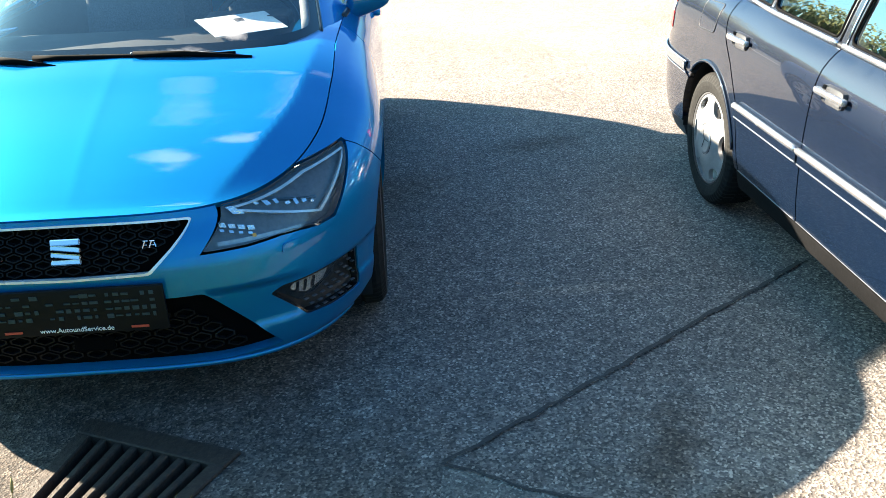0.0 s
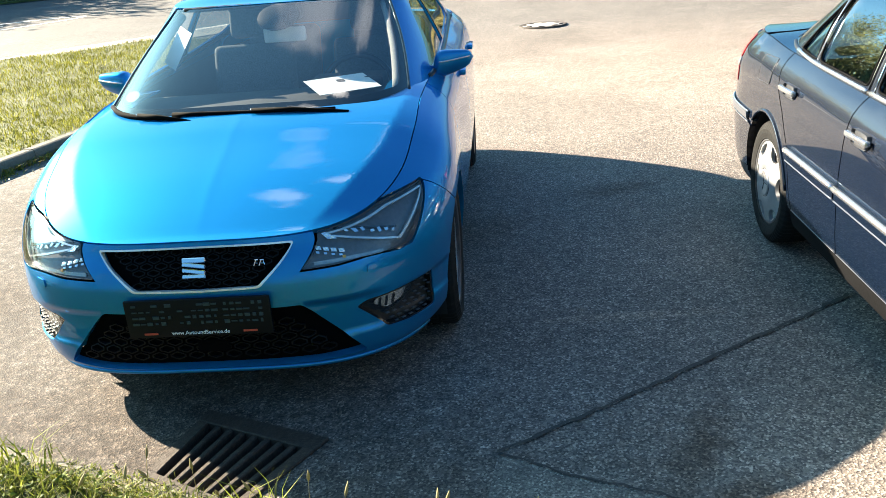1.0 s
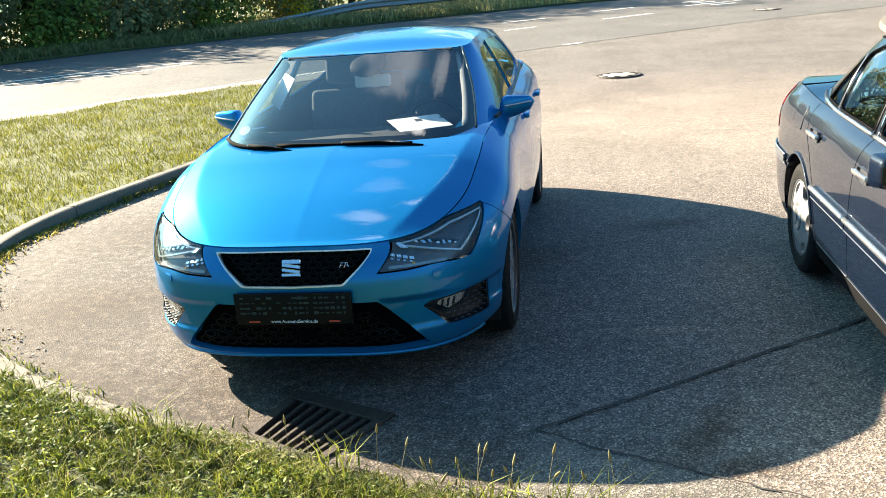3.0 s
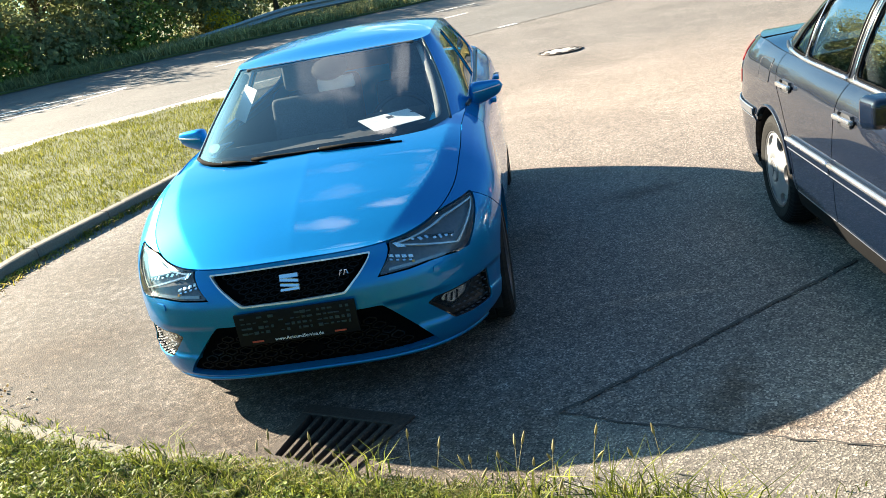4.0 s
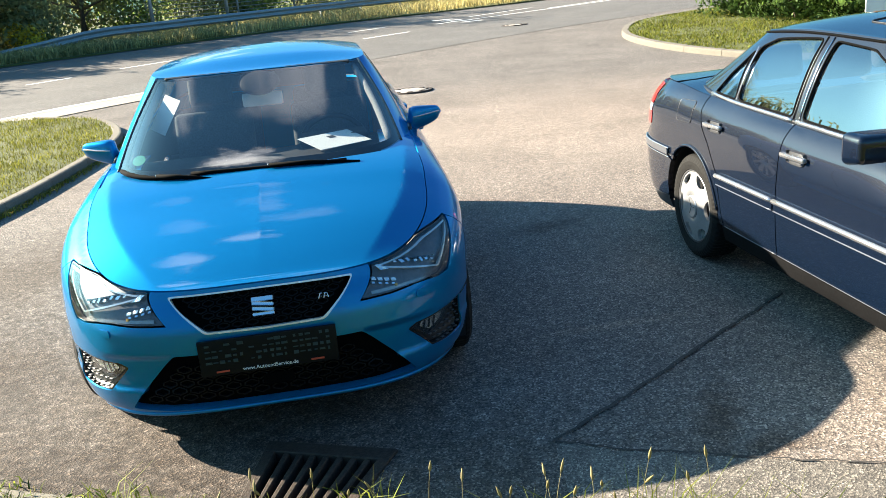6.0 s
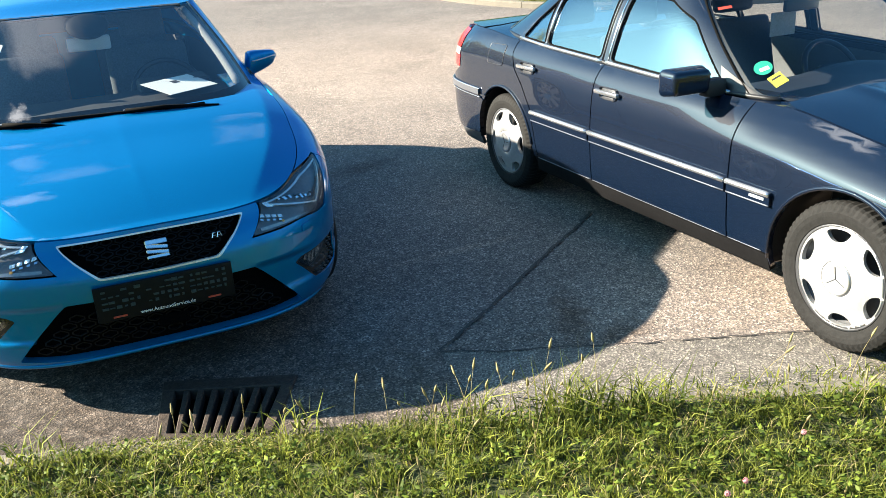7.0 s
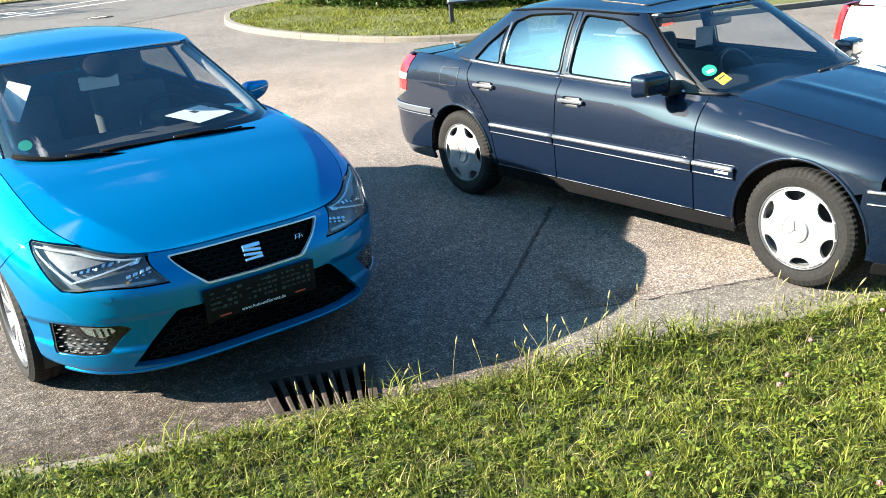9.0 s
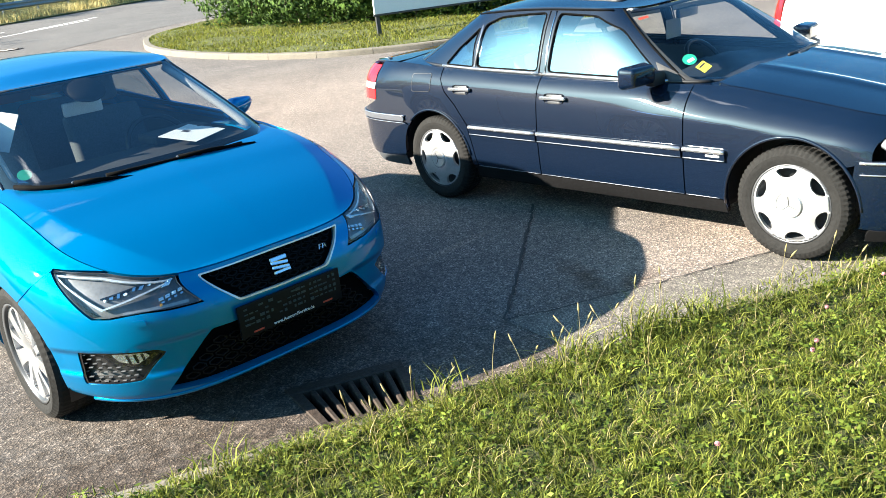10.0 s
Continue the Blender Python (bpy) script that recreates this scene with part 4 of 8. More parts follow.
sign = thing("billboard", pose(7.3, 14.9, 0.04, 0, 0, -22), "white and orange advertising board on dark posts in the grass", "billboard")
for x in (0.0, 3.3):
    part("post", box_bm((0.09, 0.09, 2.6), (x, 0, 1.3), 0.012, 1), M_GUNMETAL, sign, "dark square post")
part("board", box_bm((3.5, 0.06, 1.7), (1.68, -0.07, 1.36), 0.01, 1), M_SIGNW, sign, "white board")
part("panel", box_bm((3.3, 0.012, 1.1), (1.68, -0.108, 1.60), 0.004, 1), M_SIGNO, sign, "orange printed panel")
part("picture", box_bm((0.7, 0.01, 0.35), (1.1, -0.120, 1.30), 0.004, 1), M_INK, sign, "dark printed shape")
part("frame", box_bm((3.54, 0.075, 0.04), (1.68, -0.07, 0.495), 0.008, 1), M_GUNMETAL, sign, "thin metal edge")

# ---- far side of the street: bank, guard rail, fence, trees ----
bank_in = offset(far_l, 0.02)
bank_poly = [p for p in bank_in if p[0] > -30] + [(70, 110), (-60, 110), (-60, 0)]


def bank(x, y):
    return np.stack([x, y, rise(x, y) + 0.06], 1)


tagged(mesh_ob("bank", *patch(bank, bank_poly, step=3.0, rim=0.06), M_DRYSOIL), "dry grass bank beyond the street", "bank", kind="structure")


def strip_points(line, d0, d1, n, seed, lo, hi):
    rng = np.random.default_rng(seed)
    a, b = np.array(offset(line, d0)), np.array(offset(line, d1))
    s = np.concatenate([[0], np.cumsum(np.hypot(*np.diff(np.array(line), axis=0).T))])
    t, w = rng.uniform(lo, hi, n) * s[-1], rng.uniform(0, 1, n)
    x = np.interp(t, s, a[:, 0]) * (1 - w) + np.interp(t, s, b[:, 0]) * w
    y = np.interp(t, s, a[:, 1]) * (1 - w) + np.interp(t, s, b[:, 1]) * w
    return np.stack([x, y, rise(x, y) + 0.05], 1)


blades("bank_grass", strip_points(far_l, 0.2, 7.0, 45000, 51, 0.34, 0.85), 0.38, 0.03, M_BANKSTRAW, 0.7, 0.6, 52, label="tall dry straw-coloured grass by the guard rail")
blades("bank_grass", strip_points(far_l, 0.2, 3.2, 26000, 53, 0.15, 0.41), 0.30, 0.035, M_BANKGREEN, 0.8, 0.6, 54, label="tall grass below the trees")

rail_l = smooth_line([(-15.6, 25.6), (-14.0, 27.4), (-12.2, 29.2), (-10.2, 30.9), (-8.6, 32.5), (-6.9, 34.1), (-3.3, 37.4), (2.6, 41.2), (8.2, 44.6), (22, 55)], 8)
rail = thing("guard_rail", None, "grey galvanised guard rail beyond the street", "guard rail")
RAIL_H = smooth_curve([(0, 0.08), (3.5, 0.45), (6.5, 0.72), (60, 0.75)])
prof = [(0, -0.155), (0.02, -0.15), (0.075, -0.10), (0.075, -0.06), (0.0, -0.02), (0.0, 0.02), (0.075, 0.06), (0.075, 0.10), (0.02, 0.15), (0, 0.155)]
rp = np.array(rail_l)
rs = np.concatenate([[0], np.cumsum(np.hypot(*np.diff(rp, axis=0).T))])
rv, rf = [], []
for (x, y), (x2, y2), s in zip(rail_l, offset(rail_l, -1), rs):
    for o, z in prof:
        rv.append((x + (x2 - x) * o, y + (y2 - y) * o, float(rise(x, y)) + max(0.02, float(RAIL_H(s)) - 0.15 + z)))
n = len(prof)
rf = [(i * n + j, (i + 1) * n + j, (i + 1) * n + j + 1, i * n + j + 1) for i in range(len(rail_l) - 1) for j in range(n - 1)]
mesh_ob("beam", rv, rf, M_GALV, rail, "corrugated steel beam")
for s in np.arange(5.2, rs[-1], 2.0):
    x, y = float(np.interp(s, rs, rp[:, 0])), float(np.interp(s, rs, rp[:, 1]))
    z = float(rise(x, y))
    part("post", box_bm((0.05, 0.10, float(RAIL_H(s)) + 0.1), (x - 0.05, y + 0.05, z + float(RAIL_H(s)) / 2 - 0.05), 0.008, 1, turn=pose(0, 0, 0, 0, 0, 45)), M_GALV, rail)

fence = thing("wire_fence", None, "grey wire fence with round posts behind the guard rail", "fence")
fence_l = [(-11.8, 36.2), (-8.6, 38.6), (-4.2, 42.0), (0.2, 45.2), (6, 49)]
fp = along(fence_l, 2.2)
for x, y in fp:
    v, f = tube([(x, y, float(rise(x, y))), (x, y, float(rise(x, y)) + 2.2)], 0.05, 8)
    mesh_ob("post", v, f, M_GALV, fence)
for z in np.arange(0.2, 2.2, 0.16):
    v, f = tube([(x, y, float(rise(x, y)) + z) for x, y in fp], 0.012, 4)
    mesh_ob("wire", v, f, M_GALV, fence)
for x, y in ((-10.3, 31.9), (-8.1, 34.2)):
    z = float(rise(x, y))
    post = thing("sign_post", pose(x, y, z), "plain round grey steel post behind the guard rail", "post")
    v, f = tube([(0, 0, 0), (0, 0, 1.6), (0, 0, 3.4)], 0.07, 10)
    mesh_ob("pole", v, f, M_GALV, post)
    v, f = lathe([(0.0, 0.13), (0.03, 0.12), (0.05, 0.075)], 12)
    mesh_ob("base", [(p[1], p[2], p[0]) for p in v], f, M_GALV, post)


def tree(x, y, hgt, rad, seed, count=7000, leaf=0.2, label="dark leafy roadside tree", material=None):
    """A tapered trunk with limbs and a broken crown that reaches far down."""
    rng = np.random.default_rng(seed)
    z0 = float(rise(x, y))
    top = thing("tree", pose(x, y, z0), label, "tree")
    v, f = tube([(0, 0, -0.1), (0.05, 0.03, hgt * 0.3), (-0.08, 0.06, hgt * 0.6), (0.02, 0, hgt * 0.9)], [0.2, 0.15, 0.1, 0.03], 8)
    mesh_ob("trunk", v, f, M_BARK, top)
    pos, nrm = [], []
    nb = 16
    for k in range(nb):
        an, hz = rng.uniform(0, 6.28), hgt * rng.uniform(0.14, 0.95)
        out = rad * (1 - 0.55 * abs(hz / hgt - 0.45)) * rng.uniform(0.35, 0.95)
        c = np.array([math.cos(an) * out, math.sin(an) * out, hz])
        v, f = tube([(0, 0, hz * 0.7), tuple(c * (0.5, 0.5, 0.9)), tuple(c)], [0.06, 0.04, 0.012], 5)
        mesh_ob("limb", v, f, M_BARK, top)
        r = rad * rng.uniform(0.32, 0.55)
        m = count // nb
        d = rng.normal(0, 1, (m, 3))
        d /= np.linalg.norm(d, axis=1, keepdims=True)
        lump = 1 + 0.3 * np.sin(d[:, 0] * 8 + k) * np.sin(d[:, 1] * 7 + 2 * k)
        p = c + d * (r * lump * rng.uniform(0.55, 1.05, m))[:, None]
        p[:, 2] = np.maximum(p[:, 2], 0.05 + 0.2 * rng.uniform(0, 1, m))
        pos.append(p)
        nrm.append(d)
    c = leaves("crown", np.concatenate(pos), np.concatenate(nrm), leaf, material or M_LEAFHAZY, seed)
    c.parent = top
    return top


for k, (x, y, hh, r) in enumerate(((-30, 7, 6, 3.0), (-26.6, 11.5, 4.6, 2.6), (-23.8, 15.8, 4.2, 2.5), (-21.9, 19.8, 4.4, 2.4), (-20.0, 22.8, 4.2, 2.3), (-18.4, 25.5, 4.6, 2.4), (-16.9, 28.4, 4.8, 2.4),
                                   (-15.6, 31.5, 5.5, 2.8), (-14.0, 35.0, 6, 2.8), (-20.5, 30, 6.5, 3.2), (-24.5, 23, 5.5, 3.0), (-28, 17, 5.5, 3.0), (-33, 3, 7, 3.4), (-10.5, 40.5, 6, 2.6), (-5.5, 46, 7, 3.0), (1.0, 50, 7, 3.2), (-17, 38, 9, 3.6))):
    tree(x, y, hh, r, 60 + k, 7500, 0.22)
for k, (x, y, r) in enumerate(((-20.3, 19.2, 1.2), (-18.5, 21.8, 1.1), (-17.0, 23.8, 1.1), (-15.8, 26.6, 1.2), (-14.0, 29.9, 1.1), (-22.4, 15.6, 1.3), (-24.5, 12, 1.4), (-12.4, 36.6, 1.3), (-10.4, 38.6, 1.3), (-8.2, 40.4, 1.3), (-5.8, 42.6, 1.3), (-3.2, 44.4, 1.4), (-0.4, 46.4, 1.4), (2.6, 48.6, 1.5), (6.2, 51.2, 1.6))):
    z = float(rise(x, y))
    shrub("roadside_bush", [(x, y, z + 0.5, r * 0.9), (x - 0.9, y + 0.5, z + 1.0, r), (x + 0.5, y + 0.9, z + 0.7, r * 0.8)], 3600, 0.15, M_LEAF if k % 2 else M_LEAFHAZY, "wild green bush at the roadside", seed=90 + k, stems=5)
gx0, gy0 = -13.4, 28.9
shrub("goldenrod", [(gx0, gy0, 1.1, 0.5), (gx0 - 0.6, gy0 + 0.3, 1.3, 0.45)], 1400, 0.09, M_GOLD, "yellow flowering goldenrod in the hedge", "flowers", 99, 6)
# trees behind the camera, which the paint and glass mirror
for k, (x, y, hh, r) in enumerate(((-13, -13, 7, 3.2), (-5, -17, 6, 3.0), (4, -18, 7, 3.2), (13, -15, 7, 3.2), (21, -9, 8, 3.5), (-22, -8, 8, 3.5))):
    tree(x, y, hh, r, 120 + k, 3500, 0.3, "leafy tree behind the grass verge", M_LEAF)

# ---- vehicles: shells, panels, wheels ----
# car axes: x to its left, y to its rear, z up; the nose lies at y = 0
class Shell:
    """A body skin: plan outlines stacked in height, with rounded front and rear ends. u runs along the outline from the
    front centre (positive on the car's left), b is the height."""

    def __init__(self, width, front, rear, yc, yd, mf, nf, mr, nr, top, bottom=None, taper=None, tuck=None, nominal=(0.85, 0.85, 0.8)):
        self.width, self.front, self.rear, self.yc, self.yd = smooth_curve(width), smooth_curve(front), smooth_curve(rear), yc, yd
        self.top = smooth_curve(top)
        self.bottom = smooth_curve(bottom) if bottom else None
        self.taper, self.tuck = smooth_curve(taper or [(0, 1), (9, 1)]), smooth_curve(tuck or [(0, 0), (9, 0)])
        w, a, b = nominal
        self.tabs = []
        for m, n, dep in ((mf, nf, a), (mr, nr, b)):
            ph = np.linspace(0, math.pi / 2, 4000)
            ph = math.pi / 2 * (0.5 - 0.5 * np.cos(np.linspace(0, math.pi, 6000)))
            X, Y = np.sin(ph) ** (2 / m), np.cos(ph) ** (2 / n)
            s = np.concatenate([[0], np.cumsum(np.hypot(np.diff(X) * w, np.diff(Y) * dep))])
            self.tabs.append((s, X, Y))
        self.uf, self.ls, self.ur = self.tabs[0][0][-1], yd - yc, self.tabs[1][0][-1]
        self.end = self.uf + self.ls + self.ur

    def plan(self, u):
        a = np.abs(u)
        s, X, Y = self.tabs[0]
        s2, X2, Y2 = self.tabs[1]
        r = self.end - a
        x = np.where(a < self.uf, np.interp(a, s, X), np.where(a < self.uf + self.ls, 1.0, np.interp(r, s2, X2)))
        f = np.where(a < self.uf, np.interp(a, s, Y), 0.0)
        g = np.where(a > self.uf + self.ls, np.interp(r, s2, Y2), 0.0)
        side = self.yc + np.clip(a - self.uf, 0, self.ls)
        return np.sign(u) * x, f, g, side

    def nominal_y(self, u):
        x, f, g, side = self.plan(u)
        y0, y1 = self.front(1.0), self.rear(1.0)
        return side - (self.yc - y0) * f + (y1 - self.yd) * g

    def at(self, u, b):
        u, b = np.asarray(u, float), np.asarray(b, float)
        x, f, g, side = self.plan(u)
        zt = self.top(self.nominal_y(u))
        t = b / zt if self.bottom is None else b / 0.45
        y = side - (self.yc - self.front(t)) * f + (self.rear(t) - self.yd) * g
        q = np.clip((t - 0.80) / 0.20, 0, 1)
        w = (self.width(t) - self.tuck(y) * q * q * (3 - 2 * q)) * self.taper(y)
        z = b if self.bottom is None else self.bottom(y) + (self.top(y) - self.bottom(y)) * t
        return np.stack([x * w, y, z], 1)

    def uy(self, y, z=None, side=1):
        """u of the place at y on the side."""
        if self.yc <= y <= self.yd:
            return side * (self.uf + y - self.yc)
        us = np.linspace(0, self.end, 3000)
        if z is None:
            ys = self.nominal_y(us)
        else:
            ys = self.at(us, np.full(3000, z))[:, 1]
        return side * float(np.interp(y, ys, us))

    def ux(self, x, z):
        """u of the place at x on the front."""
        us = np.linspace(0, self.uf, 1500)
        xs = self.at(us, np.full(1500, z))[:, 0]
        return math.copysign(float(np.interp(abs(x), xs, us)), x)

    def side_poly(self, pts, side):
        """(y, z[, r]) places on one side to a polygon in (u, b)."""
        return [(self.uy(p[0], None, side), *p[1:]) for p in pts]

    def edge(self, drop=0.0, n=400, u0=0.0, u1=None):
        us = np.linspace(u0, u1 or self.end, n)
        return self.at(us, self.top(self.nominal_y(us)) - drop)


def arc(yc, zc, r, a0, a1, n=18):
    return [(yc + r * math.cos(radians(a)), zc + r * math.sin(radians(a)), 0) for a in np.linspace(a0, a1, n)]


class Deck:
    """A lid between the two top edges of a shell: hood, boot or roof."""

    def __init__(self, edge, crown, ridge=None):
        o = np.argsort(edge[:, 1])
        e = edge[o]
        self.y, self.x, self.z = e[:, 1], e[:, 0], e[:, 2]
        self.crown, self.ridge = smooth_curve(crown), ridge

    def at(self, x, y):
        x, y = np.asarray(x, float), np.asarray(y, float)
        xe, ze = np.maximum(np.interp(y, self.y, self.x), 0.05), np.interp(y, self.y, self.z)
        t = np.clip(np.abs(x) / xe, 0, 1.0)
        z = ze + self.crown(y) * (1 - t ** 2.4)
        if self.ridge:
            z = z + self.ridge(x, y, xe)
        return np.stack([x, y, z], 1)


def mirrored(pts):
    """A half outline from the front centre round the car's left side, closed over the right side."""
    return [tuple(p) for p in pts] + [(-p[0], p[1]) for p in pts[::-1] if abs(p[0]) > 1e-3]


def tyre_part(parent, r, w, rim_r, tread=72, block=0.0):
    prof = [(-w * 0.36, rim_r - 0.012), (-w * 0.47, rim_r + 0.006), (-w * 0.5, rim_r + (r - rim_r) * 0.35), (-w * 0.505, rim_r + (r - rim_r) * 0.55), (-w * 0.48, r - 0.028), (-w * 0.43, r - 0.010), (-w * 0.36, r - 0.002),
            (-w * 0.14, r), (-w * 0.12, r - 0.008), (-w * 0.08, r - 0.008), (-w * 0.06, r), (w * 0.06, r), (w * 0.08, r - 0.008), (w * 0.12, r - 0.008), (w * 0.14, r), (w * 0.36, r - 0.002), (w * 0.43, r - 0.010),
            (w * 0.48, r - 0.028), (w * 0.505, rim_r + (r - rim_r) * 0.55), (w * 0.5, rim_r + (r - rim_r) * 0.35), (w * 0.47, rim_r + 0.006), (w * 0.36, rim_r - 0.012)]
    n = len(prof)
    v, f = lathe(prof, tread * 2)
    if block:
        for k in range(tread * 2):
            if k % 2:
                for i in (4, 5, 6, 7, 10, 11, 14, 15, 16, 17):
                    x, y, z = v[k * n + i]
                    s = 1 - block / math.hypot(y, z)
                    v[k * n + i] = (x, y * s, z * s)
    return mesh_ob("tyre", v, f, M_TYRE, parent, "black rubber tyre", smooth=not block)


def disc_sheet(name, parent, r, holes, dome, material, step=0.012, rim=0.012, label=""):
    """A wheel face in the plane of the wheel, bulging outwards by dome(radius), with openings."""
    circle = [(r * math.cos(a), r * math.sin(a)) for a in np.linspace(0, 2 * math.pi, 72, endpoint=False)]
    fn = lambda a, b: np.stack([dome(np.hypot(a, b)), a, b], 1)
    v, f = patch(fn, circle, holes, step, rim)
    bm = bmesh.new()
    ring_v = [bm.verts.new(tuple(map(float, p))) for p in v]
    for q in f:
        bm.faces.new([ring_v[int(i)] for i in q])
    bmesh.ops.remove_doubles(bm, verts=bm.verts, dist=1e-5)
    return part(name, bm, material, parent, label, smooth=True, angle=40)


def turned(poly, deg):
    c, s = math.cos(radians(deg)), math.sin(radians(deg))
    return [(x * c - y * s, x * s + y * c) for x, y in poly]


def alloy_wheel(parent, at, side, r=0.318, spin=0):
    w = thing("wheel", None, "", "")
    w.parent = parent
    w.matrix_basis = Matrix.Translation(at) @ pose(0, 0, 0, spin, 0, 0 if side > 0 else 180)
    tyre_part(w, r, 0.225, 0.236, 60, 0.002)
    v, f = lathe([(-0.10, 0.232), (0.10, 0.232), (0.106, 0.240), (0.100, 0.226), (0.05, 0.214), (-0.08, 0.205)], 60)
    mesh_ob("rim", v, f, M_GUNMETAL, w, "dark inner rim")
    dome = lambda q: 0.088 - 0.034 * np.clip((q - 0.05) / 0.18, 0, 1) ** 0.8 * 0 - 0.03 * np.exp(-(q / 0.055) ** 2)
    holes = []
    for k in range(5):
        holes.append(turned(rounded([(0.080, -0.016), (0.200, -0.074), (0.212, -0.036), (0.214, -0.002), (0.180, 0.006)], 0.012), k * 72))
        holes.append(turned(rounded([(0.072, 0.016), (0.208, 0.038), (0.186, 0.100), (0.140, 0.072)], 0.012), k * 72 + 2))
    disc_sheet("spokes", w, 0.222, holes, dome, M_SATIN, 0.014, 0.035, "machined silver five-spoke wheel face")
    v, f = lathe([(0.02, 0.15), (0.03, 0.14), (0.03, 0.0)], 32)
    mesh_ob("brake_disc", v, f, M_GUNMETAL, w, "dark brake disc")
    v, f = lathe([(0.055, 0.034), (0.068, 0.032), (0.070, 0.0)], 24)
    mesh_ob("hub_cap", v, f, M_GUNMETAL, w)
    for k in range(5):
        a = radians(72 * k + 36)
        v, f = lathe([(0.055, 0.009), (0.072, 0.009), (0.073, 0.0)], 6)
        mesh_ob("wheel_bolt", [(p[0], p[1] + 0.055 * math.cos(a), p[2] + 0.055 * math.sin(a)) for p in v], f, M_CHROME, w)
    return w


def cover_wheel(parent, at, side, r=0.312, spin=0):
    """Steel wheel under a silver plastic cover with six openings along its edge."""
    w = thing("wheel", None, "", "")
    w.parent = parent
    w.matrix_basis = Matrix.Translation(at) @ pose(0, 0, 0, spin, 0, 0 if side > 0 else 180)
    tyre_part(w, r, 0.195, 0.216, 66, 0.005)
    v, f = lathe([(-0.08, 0.212), (0.085, 0.212), (0.090, 0.219), (0.082, 0.207), (0.02, 0.190), (0.02, 0.02)], 60)
    mesh_ob("rim", v, f, M_GUNMETAL, w, "dark steel rim")
    dome = lambda q: 0.082 + 0.022 * np.exp(-((q - 0.09) / 0.07) ** 2) - 0.012 * np.exp(-(q / 0.05) ** 2)
    holes = [turned(rounded([(0.148, -0.014), (0.158, -0.040), (0.184, -0.062), (0.196, -0.038), (0.200, 0.0), (0.196, 0.038), (0.184, 0.062), (0.158, 0.040), (0.148, 0.014)], 0.018), k * 60 + 30) for k in range(6)]
    disc_sheet("wheel_cover", w, 0.209, holes, dome, M_ALLOY, 0.012, 0.02, "scuffed silver plastic wheel cover")
    v, f = lathe([(0.080, 0.070), (0.106, 0.068), (0.109, 0.063), (0.106, 0.055), (0.105, 0.0)], 36)
    mesh_ob("hub_cap", v, f, M_ALLOY, w, "round silver hub cap")
    v, f = lathe([(0.095, 0.0745), (0.1035, 0.0725), (0.095, 0.0705)], 40)
    mesh_ob("emblem_ring", v, f, M_GUNMETAL, w)
    for k in range(3):
        a = radians(90 + 120 * k)
        part("emblem_bar", box_bm((0.003, 0.050, 0.003), (0.1062, 0.025 * math.cos(a), 0.025 * math.sin(a)), turn=pose(0, 0, 0, math.degrees(a), 0, 0)), M_GUNMETAL, w)
    return w


def wheel_well(parent, y, z, r, inner, outer, side, low=-25):
    """The dark lining above a wheel."""
    v, f = [], []
    n = 20
    for i, a in enumerate(np.linspace(low, 180 - low, n)):
        c, s = y + r * math.cos(radians(a)), z + r * math.sin(radians(a))
        v += [(side * outer, c, s), (side * inner, c, s), (side * inner, y, z)]
    for i in range(n - 1):
        f += [(3 * i, 3 * i + 1, 3 * i + 4, 3 * i + 3), (3 * i + 1, 3 * i + 2, 3 * i + 5, 3 * i + 4)]
    return mesh_ob("wheel_well", v, f, M_BLACK, parent, "black wheel-arch lining")


def seat(parent, at, material, name="seat", head=True):
    """A car seat: cushion, backrest and headrest."""
    x, y, z = at
    s = thing(name)
    s.parent = parent
    s.location = (x, y, z)
    part("cushion", box_bm((0.50, 0.52, 0.16), (0, 0, 0.0), 0.05, 3), material, s, smooth=True, angle=60)
    part("backrest", box_bm((0.48, 0.13, 0.62), (0, 0.33, 0.33), 0.05, 3, turn=pose(0, 0, 0, -14)), material, s, smooth=True, angle=60)
    if head:
        part("headrest", box_bm((0.27, 0.10, 0.19), (0, 0.43, 0.76), 0.045, 3, turn=pose(0, 0, 0, -10)), material, s, smooth=True, angle=60)
    return s


def steering_wheel(parent, at, r=0.185, tilt=28):
    m = Matrix.Translation(at) @ pose(0, 0, 0, 90 - tilt)
    s = thing("steering_wheel")
    s.parent = parent
    s.matrix_basis = m
    v, f = tube([(r * math.cos(a), r * math.sin(a), 0) for a in np.linspace(0, 2 * math.pi, 40, endpoint=False)], 0.016, 8, True)
    mesh_ob("ring", v, f, M_BLACK, s)
    part("hub", box_bm((0.16, 0.13, 0.06), (0, -0.01, -0.02), 0.03, 2), M_BLACK, s, smooth=True)
    for k in (0, 180, 270):
        part("spoke", box_bm((r, 0.035, 0.015), (r / 2 * math.cos(radians(k)), r / 2 * math.sin(radians(k)), -0.005), 0.006, 1, turn=pose(0, 0, 0, 0, 0, k)), M_BLACK, s)
    return s


def text_part(name, words, size, m, material, parent, label=""):
    """Lettering in the built-in font, turned into a mesh."""
    cu = bpy.data.curves.new(name, "FONT")
    cu.body, cu.size, cu.align_x, cu.align_y, cu.extrude = words, size, "CENTER", "CENTER", 0.0006
    tmp = bpy.data.objects.new(name, cu)
    me = bpy.data.meshes.new_from_object(tmp)
    bpy.data.objects.remove(tmp)
    me.materials.clear()
    me.materials.append(material)
    ob = new(name, me)
    ob.parent = parent
    ob.matrix_basis = m
    if label:
        ob["label"] = label
    return ob


